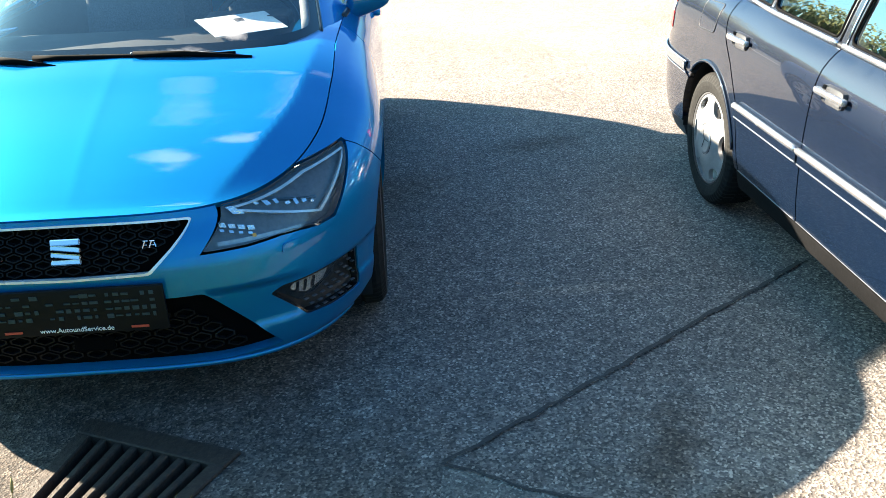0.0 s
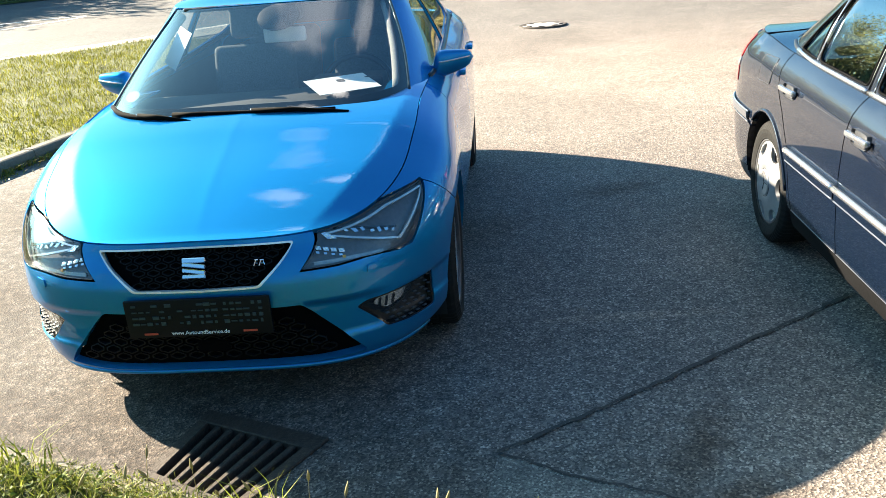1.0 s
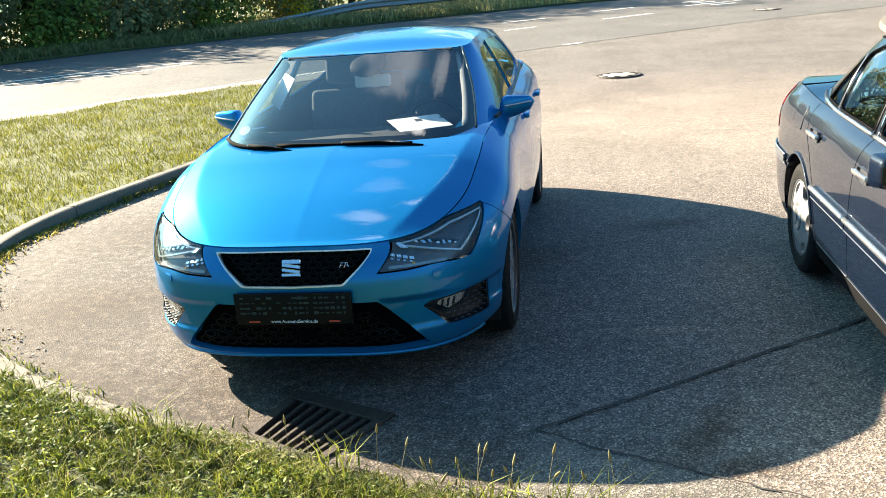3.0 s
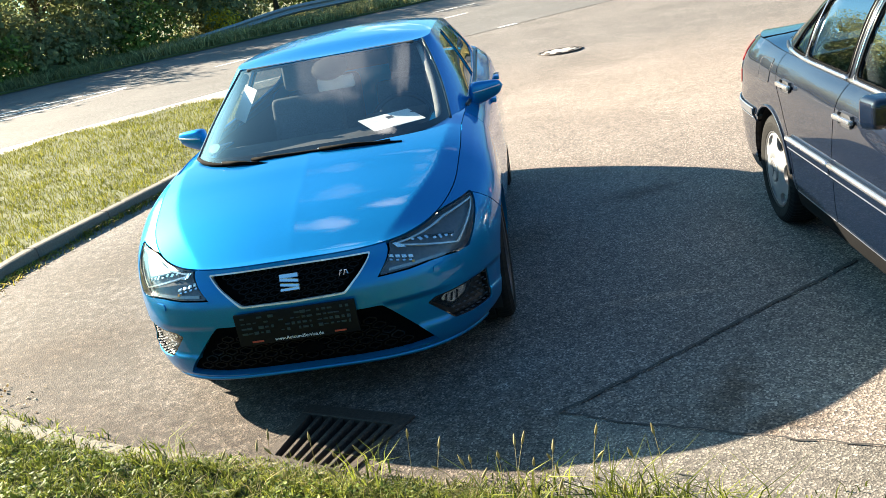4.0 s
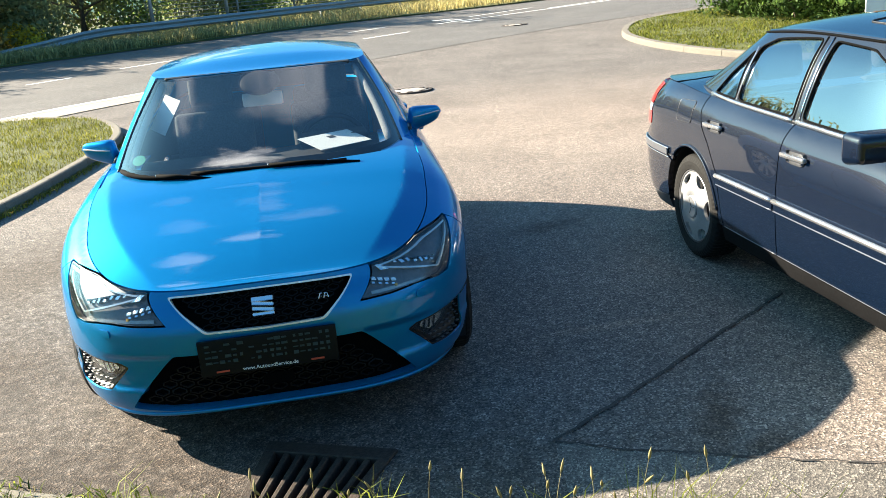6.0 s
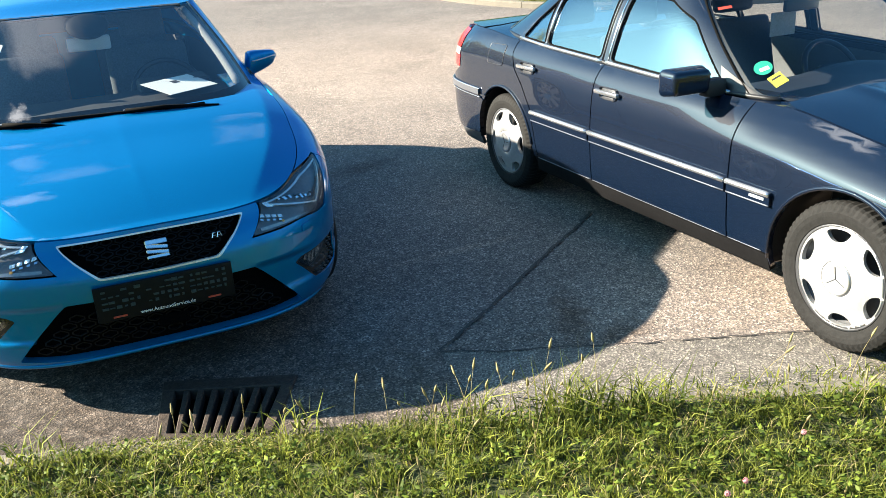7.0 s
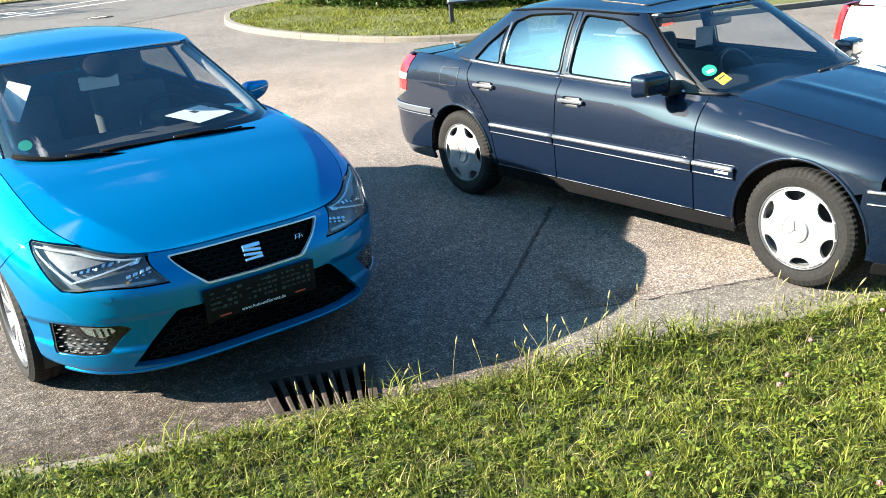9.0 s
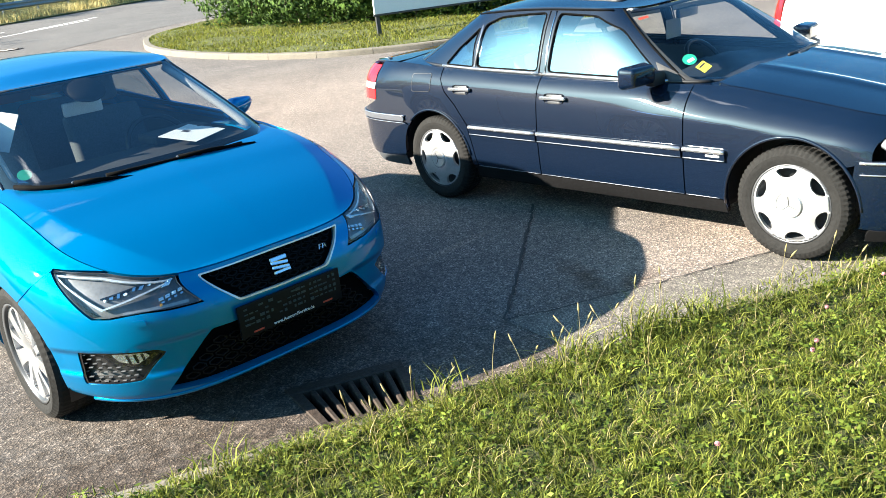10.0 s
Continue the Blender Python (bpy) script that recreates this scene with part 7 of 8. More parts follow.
            mesh_ob("arch_lip", v, f, P, car, "rolled wheel-arch edge")
        # rear lamp
        lp = thing("tail_light")
        lp.parent = car
        lp["label"] = "ribbed red tail light with clear band"
        uend = body.uy(4.43, 0.8) + 0.22
        bands = ((0.722, 0.80, M_REDLENS), (0.803, 0.850, M_CLEARLENS), (0.853, 0.972, M_REDLENS))
        for z0, z1, mt in bands:
            sheet("lens", body.at, [(side * a, b) for a, b in ((sy(4.155, 0.8), z0), (uend, z0), (uend, z1), (sy(4.138, 0.9), z1))][::side], mt, lp, step=0.03, rim=0.02, out=0.004)
        # headlamp and indicator
        hl = thing("headlight")
        hl.parent = car
        hl["label"] = "clear angular headlight"
        u_in = body.ux(0.42, 0.66)
        hpoly = [(u_in, 0.60), (body.uy(0.30, 0.61), 0.606), (body.uy(0.375, 0.65), 0.662), (body.uy(0.345, 0.70), 0.712), (body.uy(0.20, 0.72), 0.722), (u_in, 0.718)]
        sheet("lens", body.at, rounded([(side * a, b) for a, b in hpoly][::side], 0.012), M_CLEARGREY, hl, step=0.02, rim=0.02, out=0.004, label="ribbed clear lens")
        for k in range(6):
            u = u_in + (body.uy(0.30, 0.62) - u_in) * (k + 0.5) / 6.5
            v, f = tube([tuple(body.at(np.array([side * u]), np.array([z]))[0] + np.array([0, -0.004, 0])) for z in np.linspace(0.615, 0.705, 5)], 0.003, 5)
            mesh_ob("lens_rib", v, f, M_CLEARLENS, hl)
    # front bumper, grille, apron
    fb = [(0.0, 0.585), (body.ux(0.5, 0.58), 0.585), (body.uy(0.30, 0.58), 0.588), (body.uy(0.47, 0.58), 0.585)] + [(body.uy(p[0], p[1]), p[1]) for p in arc(AF, ZW, RA, 152, 192, 8)] + [(body.uy(0.45, 0.24), 0.235), (body.ux(0.5, 0.23), 0.215), (0.0, 0.212)]
    sheet("front_bumper", body.at, [(u, z) for u, z in fb] + [(-u, z) for u, z in fb[::-1] if u > 1e-3], P, car, step=0.035, rim=0.03, out=0.006, label="navy front bumper with black lower edge")
    ap = [(0.0, 0.222), (body.ux(0.6, 0.22), 0.222), (body.uy(0.40, 0.24), 0.232), (body.uy(0.43, 0.17), 0.17), (0.0, 0.165)]
    sheet("front_apron", body.at, [(u, z) for u, z in ap] + [(-u, z) for u, z in ap[::-1] if u > 1e-3], M_SILL, car, step=0.05, rim=0.03, out=0.012, label="dark grey lower apron")
    for s in (1, -1):
        for z, r, mt in ((0.578, 0.008, M_CHROME), (0.520, 0.004, M_CHROME)):
            v, f = tube([tuple(body.at(np.array([u]), np.array([z]))[0] + np.array([s * 0.010, -0.008, 0])) for u in np.linspace(0, s * body.uy(0.455, 0.57), 40)], r, 6)
            mesh_ob("bumper_trim", v, f, M_BRIGHT, car, "bright bumper strip")
        band = [(body.uy(3.815), 0.577), (body.end, 0.577), (body.end, 0.617), (body.uy(3.815), 0.612)]
        sheet("bumper_strip", body.at, [(s * a, b) for a, b in band][::s], M_STRIPGREY, car, step=0.04, rim=0.012, out=0.016, label="satin grey bumper strip")
        for z, r in ((0.615, 0.005), (0.560, 0.003)):
            v, f = tube([tuple(body.at(np.array([s * u]), np.array([z]))[0] + np.array([s * 0.008, 0.006, 0])) for u in np.linspace(body.uy(3.80, None), body.end, 40)], r, 6)
            mesh_ob("bumper_trim", v, f, M_BRIGHT, car, "bright bumper strip")
        rbp = [(sy(3.80), 0.555)] + [(body.uy(p[0]), p[1]) for p in arc(AR, ZW, RA, 40, 4, 8)] + [(sy(3.87), 0.30), (sy(4.2, 0.3), 0.285), (body.end, 0.28), (body.end, 0.612), (sy(4.2, 0.6), 0.608), (sy(3.87), 0.585)]
        sheet("rear_bumper", body.at, [(s * a, b) for a, b in rbp][::s], P, car, step=0.04, rim=0.03, out=0.006, label="navy rear bumper")
        ra = [(sy(3.86), 0.215), (body.end, 0.205), (body.end, 0.285), (sy(4.2, 0.3), 0.29), (sy(3.87), 0.305)]
        sheet("rear_apron", body.at, [(s * a, b) for a, b in ra][::s], M_GREYPL, car, step=0.06, rim=0.02, out=0.0)
        tr = [(body.uy(4.43, 0.8) + 0.225, 0.62), (body.end, 0.62), (body.end, 0.95), (body.uy(4.43, 0.8) + 0.225, 0.95)]
        sheet("boot_face", body.at, [(s * a, b) for a, b in tr][::s], P, car, step=0.06, rim=0.02)
    gl = [(-body.ux(0.40, 0.66), 0.60), (body.ux(0.40, 0.66), 0.60), (body.ux(0.38, 0.70), 0.715), (-body.ux(0.38, 0.70), 0.715)]
    grille = sheet("grille", body.at, gl, M_BLACK, car, step=0.05, rim=0.02, out=-0.01, label="black grille with chrome bars")
    for k in range(5):
        v, f = tube([tuple(body.at(np.array([u]), np.array([0.615 + 0.022 * k]))[0]) for u in np.linspace(-0.36, 0.36, 20)], 0.005, 6)
        mesh_ob("grille_bar", v, f, M_CHROME, grille)
    # hood and boot lid
    edge = body.edge(0.0, 700, 0.0, body.end)
    def ridge(x, y, xe):
        a = np.abs(x)
        k = np.clip((y - 0.15) / 0.3, 0, 1) * np.clip((1.6 - y) / 0.2, 0, 1)
        return 0.008 * np.exp(-((a - 0.30) / 0.05) ** 2) * k
    front_e = edge[edge[:, 1] < 1.9]
    deck = Deck(front_e, [(0.0, 0.0), (0.13, 0.0), (0.35, 0.03), (0.9, 0.045), (1.35, 0.045), (1.9, 0.04)], ridge)
    hl = [(p[0] - 0.004, p[1] + 0.004) for p in front_e if p[1] < 1.26 and p[0] > 0.004][::7]
    sheet("hood", deck.at, mirrored([(0.0, 0.134)] + hl + [(0.66, 1.30), (0.4, 1.255), (0.0, 1.22)]), P, car, step=0.03, rim=0.02, label="navy hood reflecting sky and trees")
    back_e = edge[edge[:, 1] > 3.5]
    boot = Deck(back_e, [(3.5, 0.012), (3.9, 0.016), (4.2, 0.014), (4.36, 0.0), (4.5, 0.0)])
    bl = [(p[0] - 0.002, p[1] - 0.002) for p in back_e if p[1] > 3.93][::7]
    sheet("boot_lid", boot.at, mirrored([(0.0, 3.97), (0.4, 3.95), (0.62, 3.91)] + bl), P, car, step=0.04, rim=0.02, label="navy boot lid")
    for side in (1, -1):
        sc = [(p[0] - 0.002, p[1]) for p in front_e if 1.24 < p[1] < 1.80][::8]
        band = sc + [(x - 0.16, y) for x, y in sc[::-1]]
        sheet("scuttle", deck.at, [(side * a, b) for a, b in band][::side], P, car, step=0.04, rim=0.0, out=-0.014, label="navy panel below the windscreen pillar")
    rd = [(p[0] - 0.002, p[1]) for p in edge if 3.2 < p[1] < 3.925][::7]
    rdeck = Deck(edge[edge[:, 1] > 3.1], [(3.1, 0.0), (3.4, 0.01), (3.9, 0.016), (4.2, 0.014), (4.40, 0.0), (4.6, 0.0)])
    sheet("rear_deck", rdeck.at, mirrored([(0.0, 3.2)] + rd + [(0.62, 3.905), (0.4, 3.945), (0.0, 3.965)]), P, car, step=0.04, rim=0.01, out=-0.004, label="navy panel round the rear window")
    underbody(car, body, 0.225, 0.90, 0.45, 4.2, (AF, AR), RA + 0.03, 0.035)
    # cabin
    green = Shell(width=[(0, 0.765), (0.3, 0.725), (0.7, 0.655), (1.0, 0.575)], front=[(0, 1.20), (0.5, 1.54), (1.0, 1.93)], rear=[(0, 4.00), (0.5, 3.68), (1.0, 3.30)], yc=2.2, yd=2.9, mf=6.0, nf=2.4, mr=6.0, nr=2.4,
                  top=[(1.2, 1.27), (1.9, 1.315), (2.2, 1.335), (2.7, 1.350), (3.1, 1.335), (3.4, 1.295), (4.0, 1.20)], bottom=[(1.2, 0.905), (1.4, 0.912), (1.8, 0.922), (2.4, 0.942), (3.0, 0.962), (3.5, 0.978), (4.0, 0.992)],
                  taper=[(0, 1.0), (3.0, 1.0), (3.4, 0.985), (4.1, 0.94)], nominal=(0.68, 0.65, 0.75))
    H = 0.45
    a_b, a_t = green.ux(0.690, 0.01), green.ux(0.535, 0.44)
    ws = [(0.0, 0.0), (a_b, 0.0), ((a_b + a_t) / 2 + 0.012, H * 0.5), (a_t, H * 0.955), (0.0, H * 0.965)]
    wsf = ws + [(-u, b) for u, b in ws[::-1] if u > 0]
    sheet("windscreen", green.at, rounded(wsf, 0.04, 4), M_SCREEN, car, step=0.05, rim=0.0, out=0.002, label="clear windscreen with two stickers")
    inn = [(u * 0.962, H * 0.5 + (b - H * 0.5) * 0.95) for u, b in wsf]
    sheet("screen_border", green.at, rounded(wsf, 0.04, 4), M_BLACK, car, holes=[rounded(inn, 0.04, 4)], step=0.04, rim=0.01, out=-0.002, label="black rubber screen surround")
    r_b, r_t = green.end - green_half(green, 0.64, 0.01), green.end - green_half(green, 0.50, 0.43)
    for side in (1, -1):
        sg = lambda pl: [(side * a, b) for a, b in pl][::side]
        gs = lambda pts, r=0.03: rounded([(green.uy(p[0], p[1]), p[1]) for p in pts], r, 4)
        w1 = gs([(1.62, 0.02), (2.450, 0.02), (2.440, 0.405, 0.03), (2.14, 0.392, 0.08), (1.94, 0.315, 0.06)])
        w2 = gs([(2.540, 0.02), (3.085, 0.02), (3.065, 0.345, 0.06), (2.94, 0.390, 0.05), (2.543, 0.408, 0.03)])
        w3 = gs([(3.12, 0.02), (3.42, 0.02, 0.02), (3.30, 0.17), (3.115, 0.325)], 0.02)
        frame_p = [(a_b + 0.006, 0.0)] + [(green.uy(y, 0.0), 0.0) for y in (1.5, 2.0, 2.6, 3.2, 3.6)] + [(r_b - 0.006, 0.0), (r_t - 0.006, H * 0.985)] + [(green.uy(y, H * 0.985), H * 0.985) for y in (2.8, 2.4)] + [(a_t + 0.006, H * 0.985), ((a_b + a_t) / 2 + 0.018, H * 0.5)]
        sheet("side_frame", green.at, sg(frame_p), P, car, holes=[sg(w1), sg(w2), sg(w3)], step=0.03, rim=0.014, label="navy pillars and window surround")
        for w in (w1, w2, w3):
            sheet("side_window", green.at, sg(w), M_GLASSMID if side < 0 else M_SCREEN, car, step=0.05, rim=0, out=-0.008, label="tinted side window mirroring sky")
            v, f = tube([tuple(green.at(np.array([side * a]), np.array([b]))[0]) for a, b in dense(w, 0.03)], 0.005, 5, True)
            mesh_ob("window_seal", v, f, M_RUBBER, car, "black window seal")
        for y0, y1 in ((1.58, 2.475), (2.515, 3.45)):
            v, f = tube([tuple(green.at(np.array([side * green.uy(y, 0.0)]), np.array([0.004]))[0] + np.array([side * 0.008, 0, 0.002])) for y in np.linspace(y0, y1, 16)], 0.010, 6)
            mesh_ob("waist_trim", v, f, M_BRIGHT, car, "bright waistline trim")
        v, f = tube([tuple(green.at(np.array([side * (a + 0.0)]), np.array([b]))[0]) for a, b in ((green.uy(3.10, 0.02), 0.02), (green.uy(3.095, 0.18), 0.18), (green.uy(3.09, 0.34), 0.34))], 0.010, 6)
        mesh_ob("quarter_bar", v, f, M_BRIGHT, car, "bright quarter-window bar")
        for y in (2.470, 2.520):
            v, f = tube([tuple(green.at(np.array([side * green.uy(y, b)]), np.array([b]))[0] + np.array([side * 0.003, 0, 0])) for b in np.linspace(0.01, 0.42, 8)], 0.004, 5)
            mesh_ob("pillar_gap", v, f, M_BLACK if y > 2.49 else M_CHROME, car)
        # gutter line over the windows
        v, f = tube([tuple(green.at(np.array([side * green.uy(y, H * 0.96)]), np.array([H * 0.955]))[0] + np.array([side * 0.004, 0, 0])) for y in np.linspace(2.05, 3.2, 14)], 0.006, 5)
        mesh_ob("drip_rail", v, f, M_RUBBER, car, "drip rail")
        pts = [tuple(green.at(np.array([side * np.interp(t, [0, .5, 1], [a_b + 0.002, (a_b + a_t) / 2 + 0.014, a_t + 0.002])]), np.array([np.interp(t, [0, .5, 1], [0, H * 0.5, H * 0.96])]))[0]) for t in np.linspace(0, 1, 16)]
        v, f = tube(pts, 0.007, 6)
        mesh_ob("screen_seal", v, f, M_RUBBER, car, "black screen trim")
        rw = [(green.end, 0.03), (r_b + 0.02, 0.03), (r_t + 0.02, H * 0.94), (green.end, H * 0.94)]
        sheet("rear_window", green.at, [(side * a, b) for a, b in rw][::-side], M_GLASS, car, step=0.06, rim=0, label="rear window")
        rf = [(green.end, 0.0), (r_b - 0.004, 0.0), (r_t - 0.004, H * 0.985), (green.end, H * 0.985)]
        strip_lo = [(green.end, 0.0), (r_b - 0.004, 0.0), (r_b + 0.018, 0.03), (green.end, 0.03)]
        strip_hi = [(green.end, H * 0.94), (r_t + 0.018, H * 0.94), (r_t - 0.004, H * 0.985), (green.end, H * 0.985)]
        strip_s = [(r_b + 0.02, 0.03), (r_b - 0.004, 0.0), (r_t - 0.004, H * 0.985), (r_t + 0.02, H * 0.94)]
        for st in (strip_lo, strip_hi, strip_s):
            sheet("rear_seal", green.at, [(side * a, b) for a, b in st][::-side], M_BLACK, car, step=0.06, rim=0.0, out=0.002, label="black rear window seal")
        mr = thing("wing_mirror")
        mr.parent = car
        mr["label"] = "dark navy box-shaped wing mirror"
        mr.matrix_basis = pose(-0.890, 1.665, 0.980, 0, 0, -6) if side < 0 else pose(0.870, 1.53, 0.955, 0, 0, 6)
        bm = box_bm((0.235, 0.11, 0.125), (0.02 * side, 0, 0), 0.034, 4)
        for v in bm.verts:
            if v.co.y < 0:
                v.co.x *= 0.86
                v.co.z *= 0.88
        part("housing", bm, P, mr, smooth=True, angle=70)
        part("mirror_glass", box_bm((0.20, 0.006, 0.095), (0.02 * side, 0.054, 0), 0.002, 1), M_CHROME, mr, "mirror glass")
        part("foot", box_bm((0.11, 0.07, 0.08), (-side * 0.11, -0.02, -0.035), 0.018, 2), M_BLACK, mr, "black mirror foot", smooth=True)
        sail = [(1.44, 0.005), (1.63, 0.005), (1.69, 0.12)]
        sheet("mirror_base", green.at, sg([(green.uy(a, b), b) for a, b in sail]), M_BLACK, car, step=0.04, rim=0.012, out=0.006, label="black triangular mirror base")
    redge = green.at(np.linspace(0, green.end, 600), np.full(600, H * 0.985))
    roof = Deck(redge, [(1.85, 0.0), (1.95, 0.004), (2.2, 0.035), (2.7, 0.048), (3.1, 0.035), (3.28, 0.006), (3.5, 0.0)])
    rl = [(p[0], p[1]) for p in redge[::5]]
    sheet("roof", roof.at, mirrored([(0.0, redge[0][1])] + rl[1:-1] + [(0.0, redge[-1][1])]), P, car, step=0.05, rim=0.012, label="navy roof with sunroof seam")
    sr = rounded([(-0.40, 2.12), (0.40, 2.12), (0.40, 2.52), (-0.40, 2.52)], 0.04)
    v, f = tube([tuple(roof.at(np.array([a]), np.array([b]))[0] + np.array([0, 0, 0.001])) for a, b in dense(sr, 0.03)], 0.005, 5, True)
    mesh_ob("sunroof_seam", v, f, M_BLACK, car, "black sunroof seam")
    # unseen box under the hood, added to keep light out of the gaps
    part("bay_blocker", box_bm((1.2, 0.70, 0.40), (0, 0.75, 0.48), 0.03, 1), M_BLACK, car, "unseen black box that stops light through the panel gaps")
    for side in (1, -1):
        pts = [tuple(green.at(np.array([side * green.uy(y, 0.0)]), np.array([0.0]))[0]) for y in np.linspace(1.36, 3.85, 40)]
        mesh_ob("waist_seal", *tube(pts, 0.012, 6), M_BLACK, car, "black seal along the waist")
    cow = [(0.0, 1.225), (0.4, 1.26), (0.655, 1.305), (0.66, 1.36), (0.4, 1.30), (0.0, 1.262)]
    sheet("cowl", lambda x, y: deck.at(x, y) - np.array([0, 0, 0.03]), mirrored(cow), M_BLACK, car, step=0.05, rim=0.02, label="black cowl under the windscreen")
    wp = thing("wiper")
    wp.parent = car
    wp["label"] = "single black wiper with bright arm"
    og = lambda x, v: green.at(np.array([green.ux(x, v) if abs(x) > 1e-3 else 0.0]), np.array([v]))[0] + np.array([0, -0.014, 0.018])
    v, f = tube([tuple(og(x, 0.03)) for x in np.linspace(0.02, 0.62, 8)], 0.010, 6)
    mesh_ob("blade", v, f, M_BLACK, wp)
    v, f = tube([tuple(og(0.02, 0.0) + np.array([0, -0.06, -0.01])), tuple(og(0.12, 0.02)), tuple(og(0.34, 0.034))], 0.012, 6)
    mesh_ob("arm", v, f, M_GREYPL, wp)
    dash = lambda x, y: np.stack([x, y, 0.875 + 0.03 * np.exp(-((x - 0.34) / 0.2) ** 2) * np.clip((y - 1.5) / 0.3, 0, 1) - 0.3 * np.clip(y - 1.85, 0, 1)], 1)
    sheet("dashboard", dash, rounded([(-0.68, 1.33), (0.68, 1.33), (0.70, 1.95), (-0.70, 1.95)], 0.05), M_DASHBLUE, car, step=0.07, rim=0.25, label="dark blue-grey dashboard")
    steering_wheel(car, (0.36, 1.98, 0.825), 0.185, 34)
    for x in (0.36, -0.36):
        seat(car, (x, 2.35, 0.42), M_CABINBLUE)
        seat(car, (x, 2.98, 0.36), M_CABINBLUE, "rear_seat")
    part("rear_view_mirror", box_bm((0.22, 0.03, 0.06), (0, 1.90, 1.22), 0.012, 2), M_BLACK, car, smooth=True)
    for x in (0.34, -0.34):
        part("sun_visor", box_bm((0.36, 0.14, 0.016), (x, 2.02, 1.300), 0.007, 1), M_CABINLT, car, "grey sun visor")
    def stuck(name, shape, x, v, mt, label, depth=0.006, turn=0):
        u = green.ux(x, v)
        p, pu, pv = green.at(np.array([u, u + 0.01, u]), np.array([v, v, v + 0.01]))
        ax, az = Vector(pu - p).normalized(), Vector(pv - p).normalized()
        nn = ax.cross(az).normalized()
        nn = nn if nn.y < 0 else -nn
        ax = az.cross(nn).normalized()
        b = bmesh.new()
        if shape == "disc":
            bmesh.ops.create_cone(b, cap_ends=True, segments=24, radius1=0.040, radius2=0.040, depth=0.001)
        else:
            box_bm((0.066, 0.066, 0.001), bm=b)
        o = part(name, b, mt, car, label)
        o.matrix_basis = Matrix.Translation(Vector(p) - nn * depth) @ Matrix((ax, az, nn)).transposed().to_4x4() @ pose(0, 0, 0, 0, 0, turn)
        return o
    stuck("round_sticker", "disc", -0.600, 0.135, M_GREENSTK, "round green emissions sticker")
    stuck("square_sticker", "box", -0.592, 0.088, M_YELLOWSTK, "yellow square sticker", 0.0045, 12)
    q = stuck("sticker_print", "box", -0.592, 0.095, M_INK, "dark print on the yellow sticker", 0.0035, 12)
    q.scale = (0.7, 0.14, 1.0)
    q = stuck("corner_sticker", "box", -0.515, 0.385, M_RED, "small red and white sticker")
    q.scale = (1.0, 0.3, 1.0)
    q = stuck("sticker_field", "box", -0.600, 0.130, M_PAPER, "white sticker field", 0.0045)
    q.scale = (0.62, 0.30, 1.0)
    part("hanging_card", box_bm((0.17, 0.004, 0.12), (-0.02, 1.99, 1.12), 0.001, 1), M_CABINLT, car, "grey card hanging below the mirror")
    part("window_sticker", box_bm((0.001, 0.05, 0.06)), M_PAPER, car, "small white window sticker").matrix_basis = Matrix.Translation(tuple(green.at(np.array([-green.uy(2.53, 0.06)]), np.array([0.06]))[0] + np.array([0.02, 0, 0]))) @ pose(0, 0, 0, 0, 12, 0)
    return car


def green_half(sh, x, v):
    """The way along the outline from the rear centre to the place at x."""
    us = np.linspace(sh.end - sh.ur, sh.end, 1500)
    xs = sh.at(us, np.full(1500, v))[:, 0]
    return float(sh.end - np.interp(-x, -xs, us))


navy = navy_car(pose(2.426, 0.909, 0.0, 0, 0, 7.6))


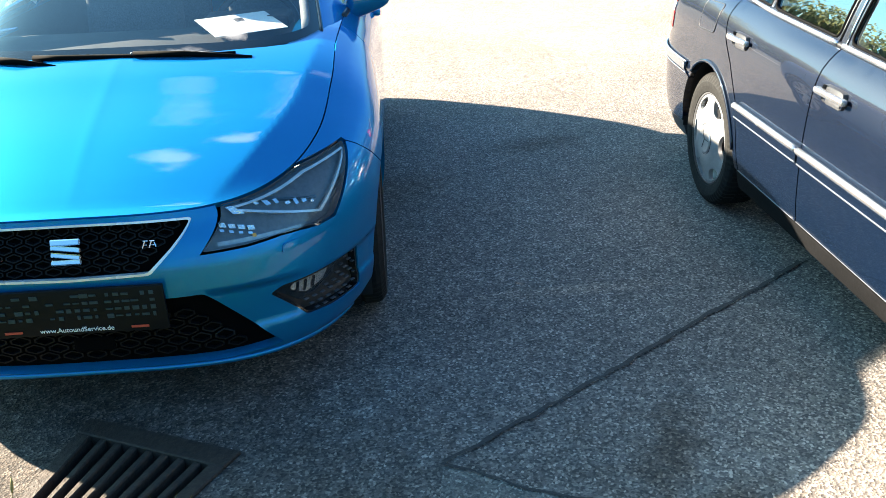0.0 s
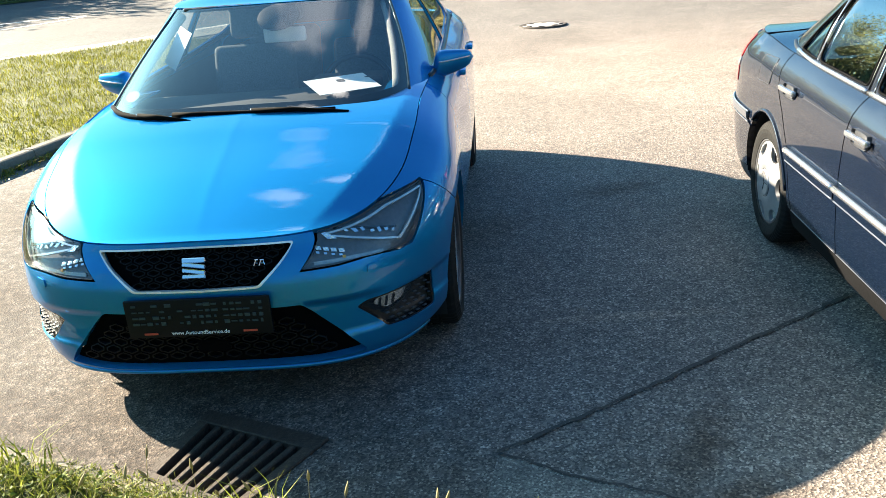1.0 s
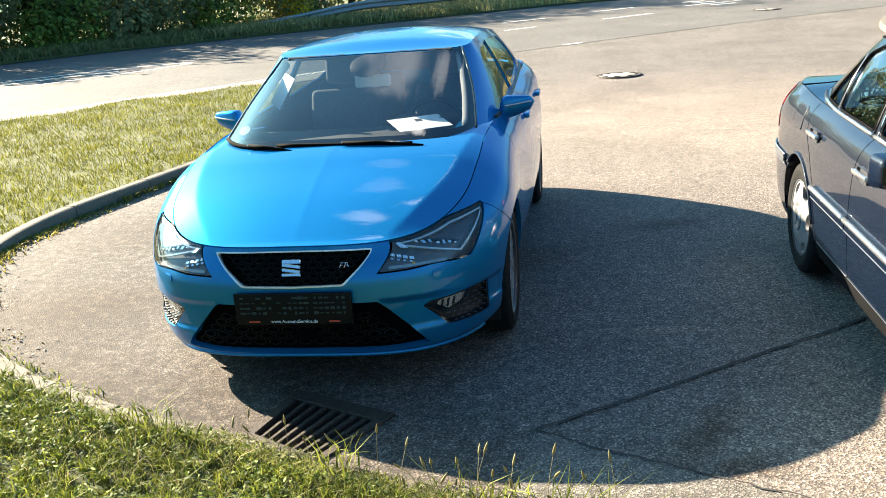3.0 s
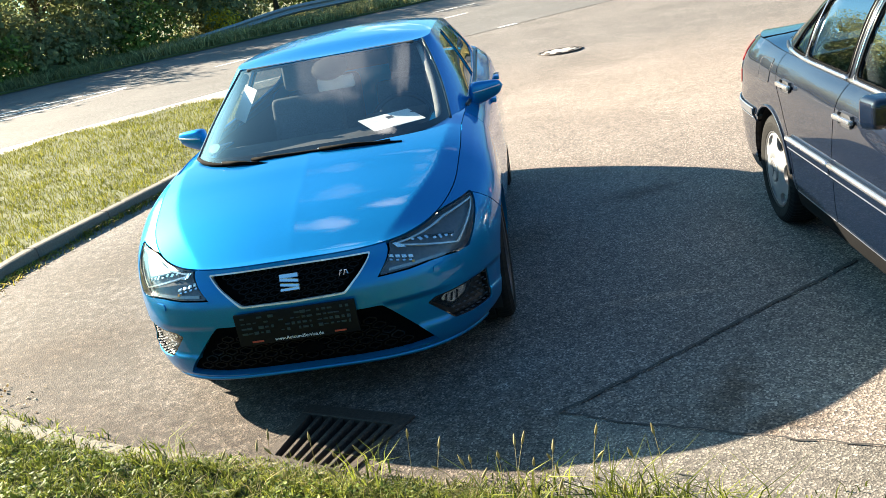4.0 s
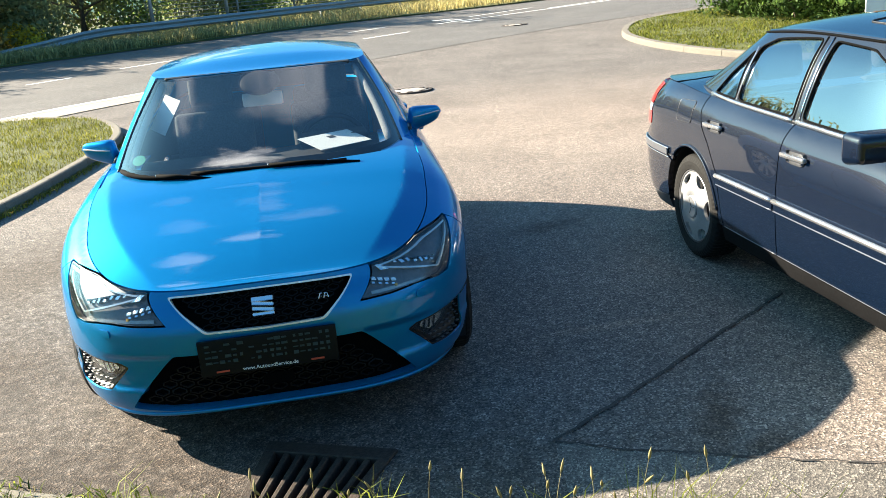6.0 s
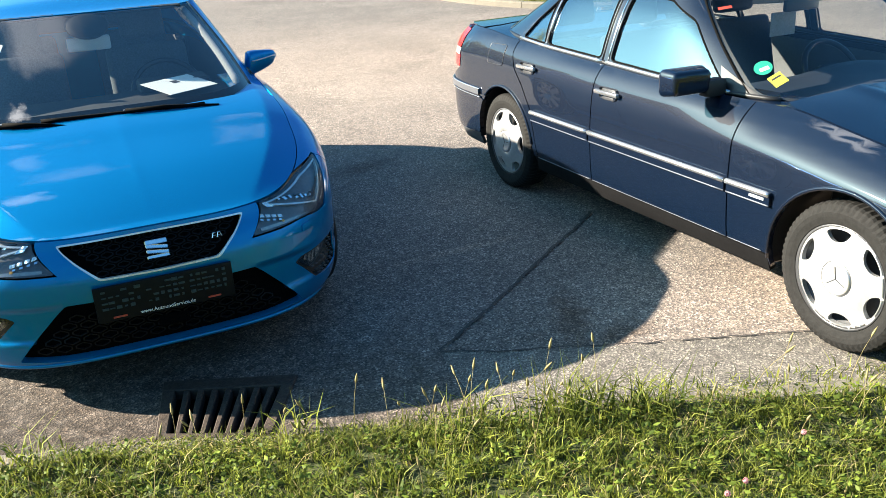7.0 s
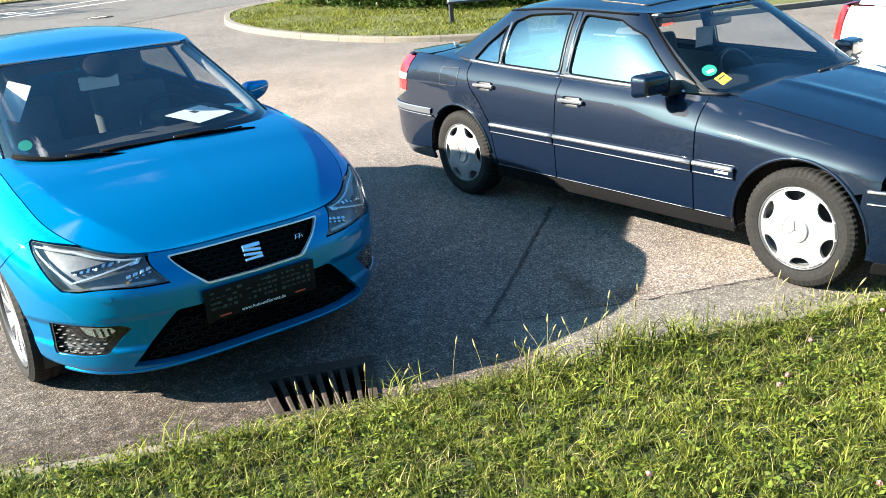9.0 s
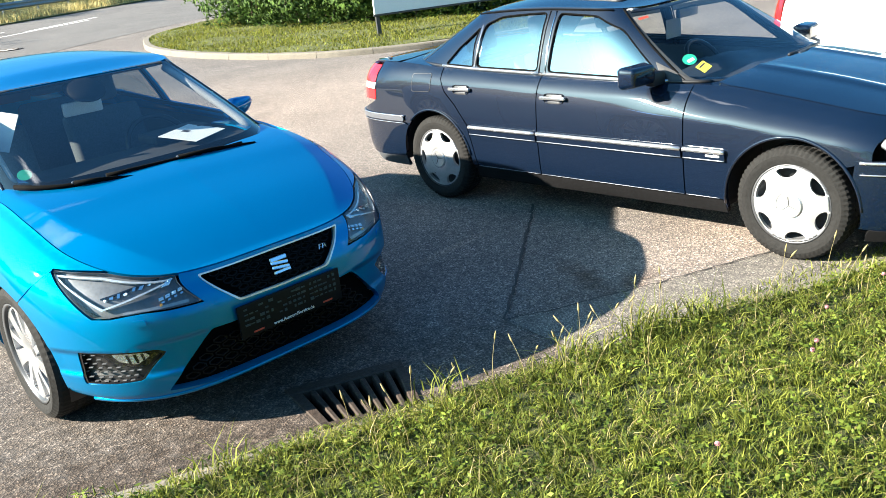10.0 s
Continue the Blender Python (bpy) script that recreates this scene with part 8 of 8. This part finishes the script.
# ---- white estate car ----
def white_car(m):
    car = thing("estate_car", m, "white estate car parked beyond the dark saloon", "car")
    P = M_WHITE
    body = Shell(width=[(0.15, 0.80), (0.3, 0.86), (0.6, 0.885), (0.85, 0.875), (0.95, 0.845), (1.0, 0.81)], front=[(0.2, 0.1), (0.5, 0.0), (0.8, 0.03), (1.0, 0.14)], rear=[(0.2, 4.40), (0.4, 4.48), (0.7, 4.46), (1.0, 4.40)],
                 yc=0.8, yd=4.1, mf=3, nf=2.2, mr=5, nr=2.4, top=[(0.0, 0.72), (0.5, 0.83), (1.1, 0.94), (2.0, 0.965), (3.5, 1.0), (4.5, 1.01)], tuck=[(0, 0.06), (1.1, 0.08), (1.6, 0.0), (4.5, 0)])
    AF, AR, ZW, RA = 0.60, 3.02, 0.297, 0.322
    zs = lambda y: float(body.top(y))
    top = lambda ys: [(y, zs(y) - 0.004) for y in ys]
    for side in (1, -1):
        ring = lambda pts: [(side * body.uy(p[0], p[1] if (p[0] < body.yc or p[0] > body.yd) else None), p[1]) for p in pts][::side]
        fender = [p[:2] for p in arc(AF, ZW, RA, 120, -12, 18)] + [(1.40, 0.25), (1.41, 0.80)] + top(np.linspace(1.40, 0.30, 12)) + [(0.40, 0.66)]
        sheet("fender", body.at, ring(fender), P, car, step=0.05, rim=0.02)
        sheet("door", body.at, ring([(1.42, 0.22), (2.46, 0.22)] + top(np.linspace(2.46, 1.42, 10))), P, car, step=0.05, rim=0.02, label="white front door")
        sheet("door", body.at, ring([(2.475, 0.22), (2.66, 0.22), (2.70, 0.36), (2.80, 0.52), (3.00, 0.63), (3.18, 0.66), (3.24, 0.74)] + top(np.linspace(3.25, 2.475, 10))), P, car, step=0.05, rim=0.02, label="white rear door")
        sheet("rear_quarter", body.at, ring([p[:2] for p in arc(AR, ZW, RA, 60, -10, 14)] + [(4.2, 0.25), (4.28, 0.62), (4.24, 0.9)] + top(np.linspace(4.22, 3.265, 8)) + [(3.255, 0.74), (3.20, 0.655)]), P, car, step=0.05, rim=0.02, label="white rear quarter panel")
        for y in (2.30, 3.28):
            p = body.at(np.array([side * body.uy(y)]), np.array([0.86]))[0]
            part("door_handle", box_bm((0.03, 0.18, 0.03), (side * 0.012, 0, 0), 0.012, 2), P, car, smooth=True).location = p
        uend = body.uy(4.46, 0.8) + 0.15
        sheet("tail_light", body.at, [(side * a, b) for a, b in ((body.uy(4.27, 0.75), 0.72), (uend, 0.72), (uend, 1.0), (body.uy(4.25, 0.95), 1.0))][::side], M_REDLENS, car, step=0.04, rim=0.02, out=0.006, label="red tail light")
        sheet("tailgate", body.at, [(side * a, b) for a, b in ((uend + 0.01, 0.25), (body.end, 0.25), (body.end, 1.0), (uend + 0.01, 1.0))][::side], P, car, step=0.06, rim=0.02)
        for y in (AF, AR):
            wheel_well(car, y, ZW, RA + 0.008, 0.56, 0.85, side)
            cover_wheel(car, (side * 0.765, y, ZW), side, 0.297, 20)
    fb = [(0.0, 0.71), (body.uy(0.45, 0.6), 0.72), (body.uy(0.5, 0.3), 0.25), (0.0, 0.2)]
    sheet("front_bumper", body.at, fb + [(-u, z) for u, z in fb[::-1] if u > 0], P, car, step=0.06, rim=0.02)
    edge = body.edge(0.0, 600, 0.0, body.uy(1.7))
    deck = Deck(edge, [(0, 0), (0.15, 0.0), (0.4, 0.03), (1.1, 0.04), (1.7, 0.03)])
    sheet("hood", deck.at, mirrored([(0.0, edge[0][1])] + [(p[0], p[1]) for p in edge if p[1] < 1.1][1::8] + [(0.6, 1.15), (0.0, 1.05)]), P, car, step=0.06, rim=0.02, label="white hood")
    underbody(car, body, 0.2, 0.92, 0.6, 4.3, (AF, AR), RA + 0.03)
    green = Shell(width=[(0, 0.80), (0.5, 0.72), (1.0, 0.60)], front=[(0, 1.05), (1.0, 1.95)], rear=[(0, 4.42), (0.5, 4.30), (1.0, 4.05)], yc=2.2, yd=3.5, mf=5.5, nf=2.3, mr=5, nr=2.3, top=[(1.0, 1.34), (2.2, 1.42), (3.2, 1.42), (4.3, 1.36)],
                  bottom=[(1.0, 0.92), (1.1, 0.94), (2.0, 0.965), (3.5, 1.0), (4.5, 1.01)], nominal=(0.7, 0.65, 0.7))
    H = 0.45
    a_b, a_t = green.ux(0.70, 0.01), green.ux(0.55, 0.44)
    for side in (1, -1):
        sg = lambda pl: [(side * a, b) for a, b in pl][::side]
        wins = [rounded([(green.uy(y, b), b) for y, b in w], 0.05) for w in (((1.62, 0.02), (2.42, 0.02), (2.42, 0.38), (2.0, 0.34)), ((2.50, 0.02), (3.14, 0.02), (3.16, 0.37), (2.50, 0.38)), ((3.28, 0.03), (3.96, 0.06), (3.78, 0.34), (3.28, 0.36)))]
        e = green.end - green_half(green, 0.62, 0.2)
        sheet("side_frame", green.at, sg([(a_b, 0.0), (green.uy(2.4, 0), 0.0), (green.uy(3.5, 0), 0.0), (e, 0.0), (e, H * 0.985), (green.uy(3.0, H * .98), H * 0.985), (a_t, H * 0.985)]), P, car, holes=[sg(w) for w in wins], step=0.05, rim=0.012, label="white pillars and window surround")
        for w in wins:
            sheet("side_window", green.at, sg(w), M_GLASSMID, car, step=0.08, rim=0, out=-0.006, label="side window mirroring blue sky")
        sheet("rear_window", green.at, sg([(e + 0.01, 0.02), (green.end, 0.02), (green.end, H * 0.9), (e + 0.01, H * 0.9)]), M_TINT, car, step=0.08, rim=0)
    ws = [(0.0, 0.0), (a_b, 0.0), (a_t, H * 0.98), (0.0, H * 0.98)]
    sheet("windscreen", green.at, ws + [(-u, b) for u, b in ws[::-1] if u > 0], M_GLASS, car, step=0.08, rim=0)
    redge = green.at(np.linspace(0, green.end, 500), np.full(500, H * 0.985))
    roof = Deck(redge, [(1.9, 0), (2.2, 0.03), (3.6, 0.04), (4.05, 0.0)])
    sheet("roof", roof.at, mirrored([(0.0, redge[0][1])] + [(p[0], p[1]) for p in redge[5:-5:5]] + [(0.0, redge[-1][1])]), P, car, step=0.08, rim=0.012, label="white roof")
    for x in (0.36, -0.36):
        seat(car, (x, 2.3, 0.45), M_CABIN)
        seat(car, (x, 3.1, 0.45), M_CABIN, "rear_seat")
    return car


white = white_car(pose(6.26, -0.20, 0.0, 0, 0, 7.6))
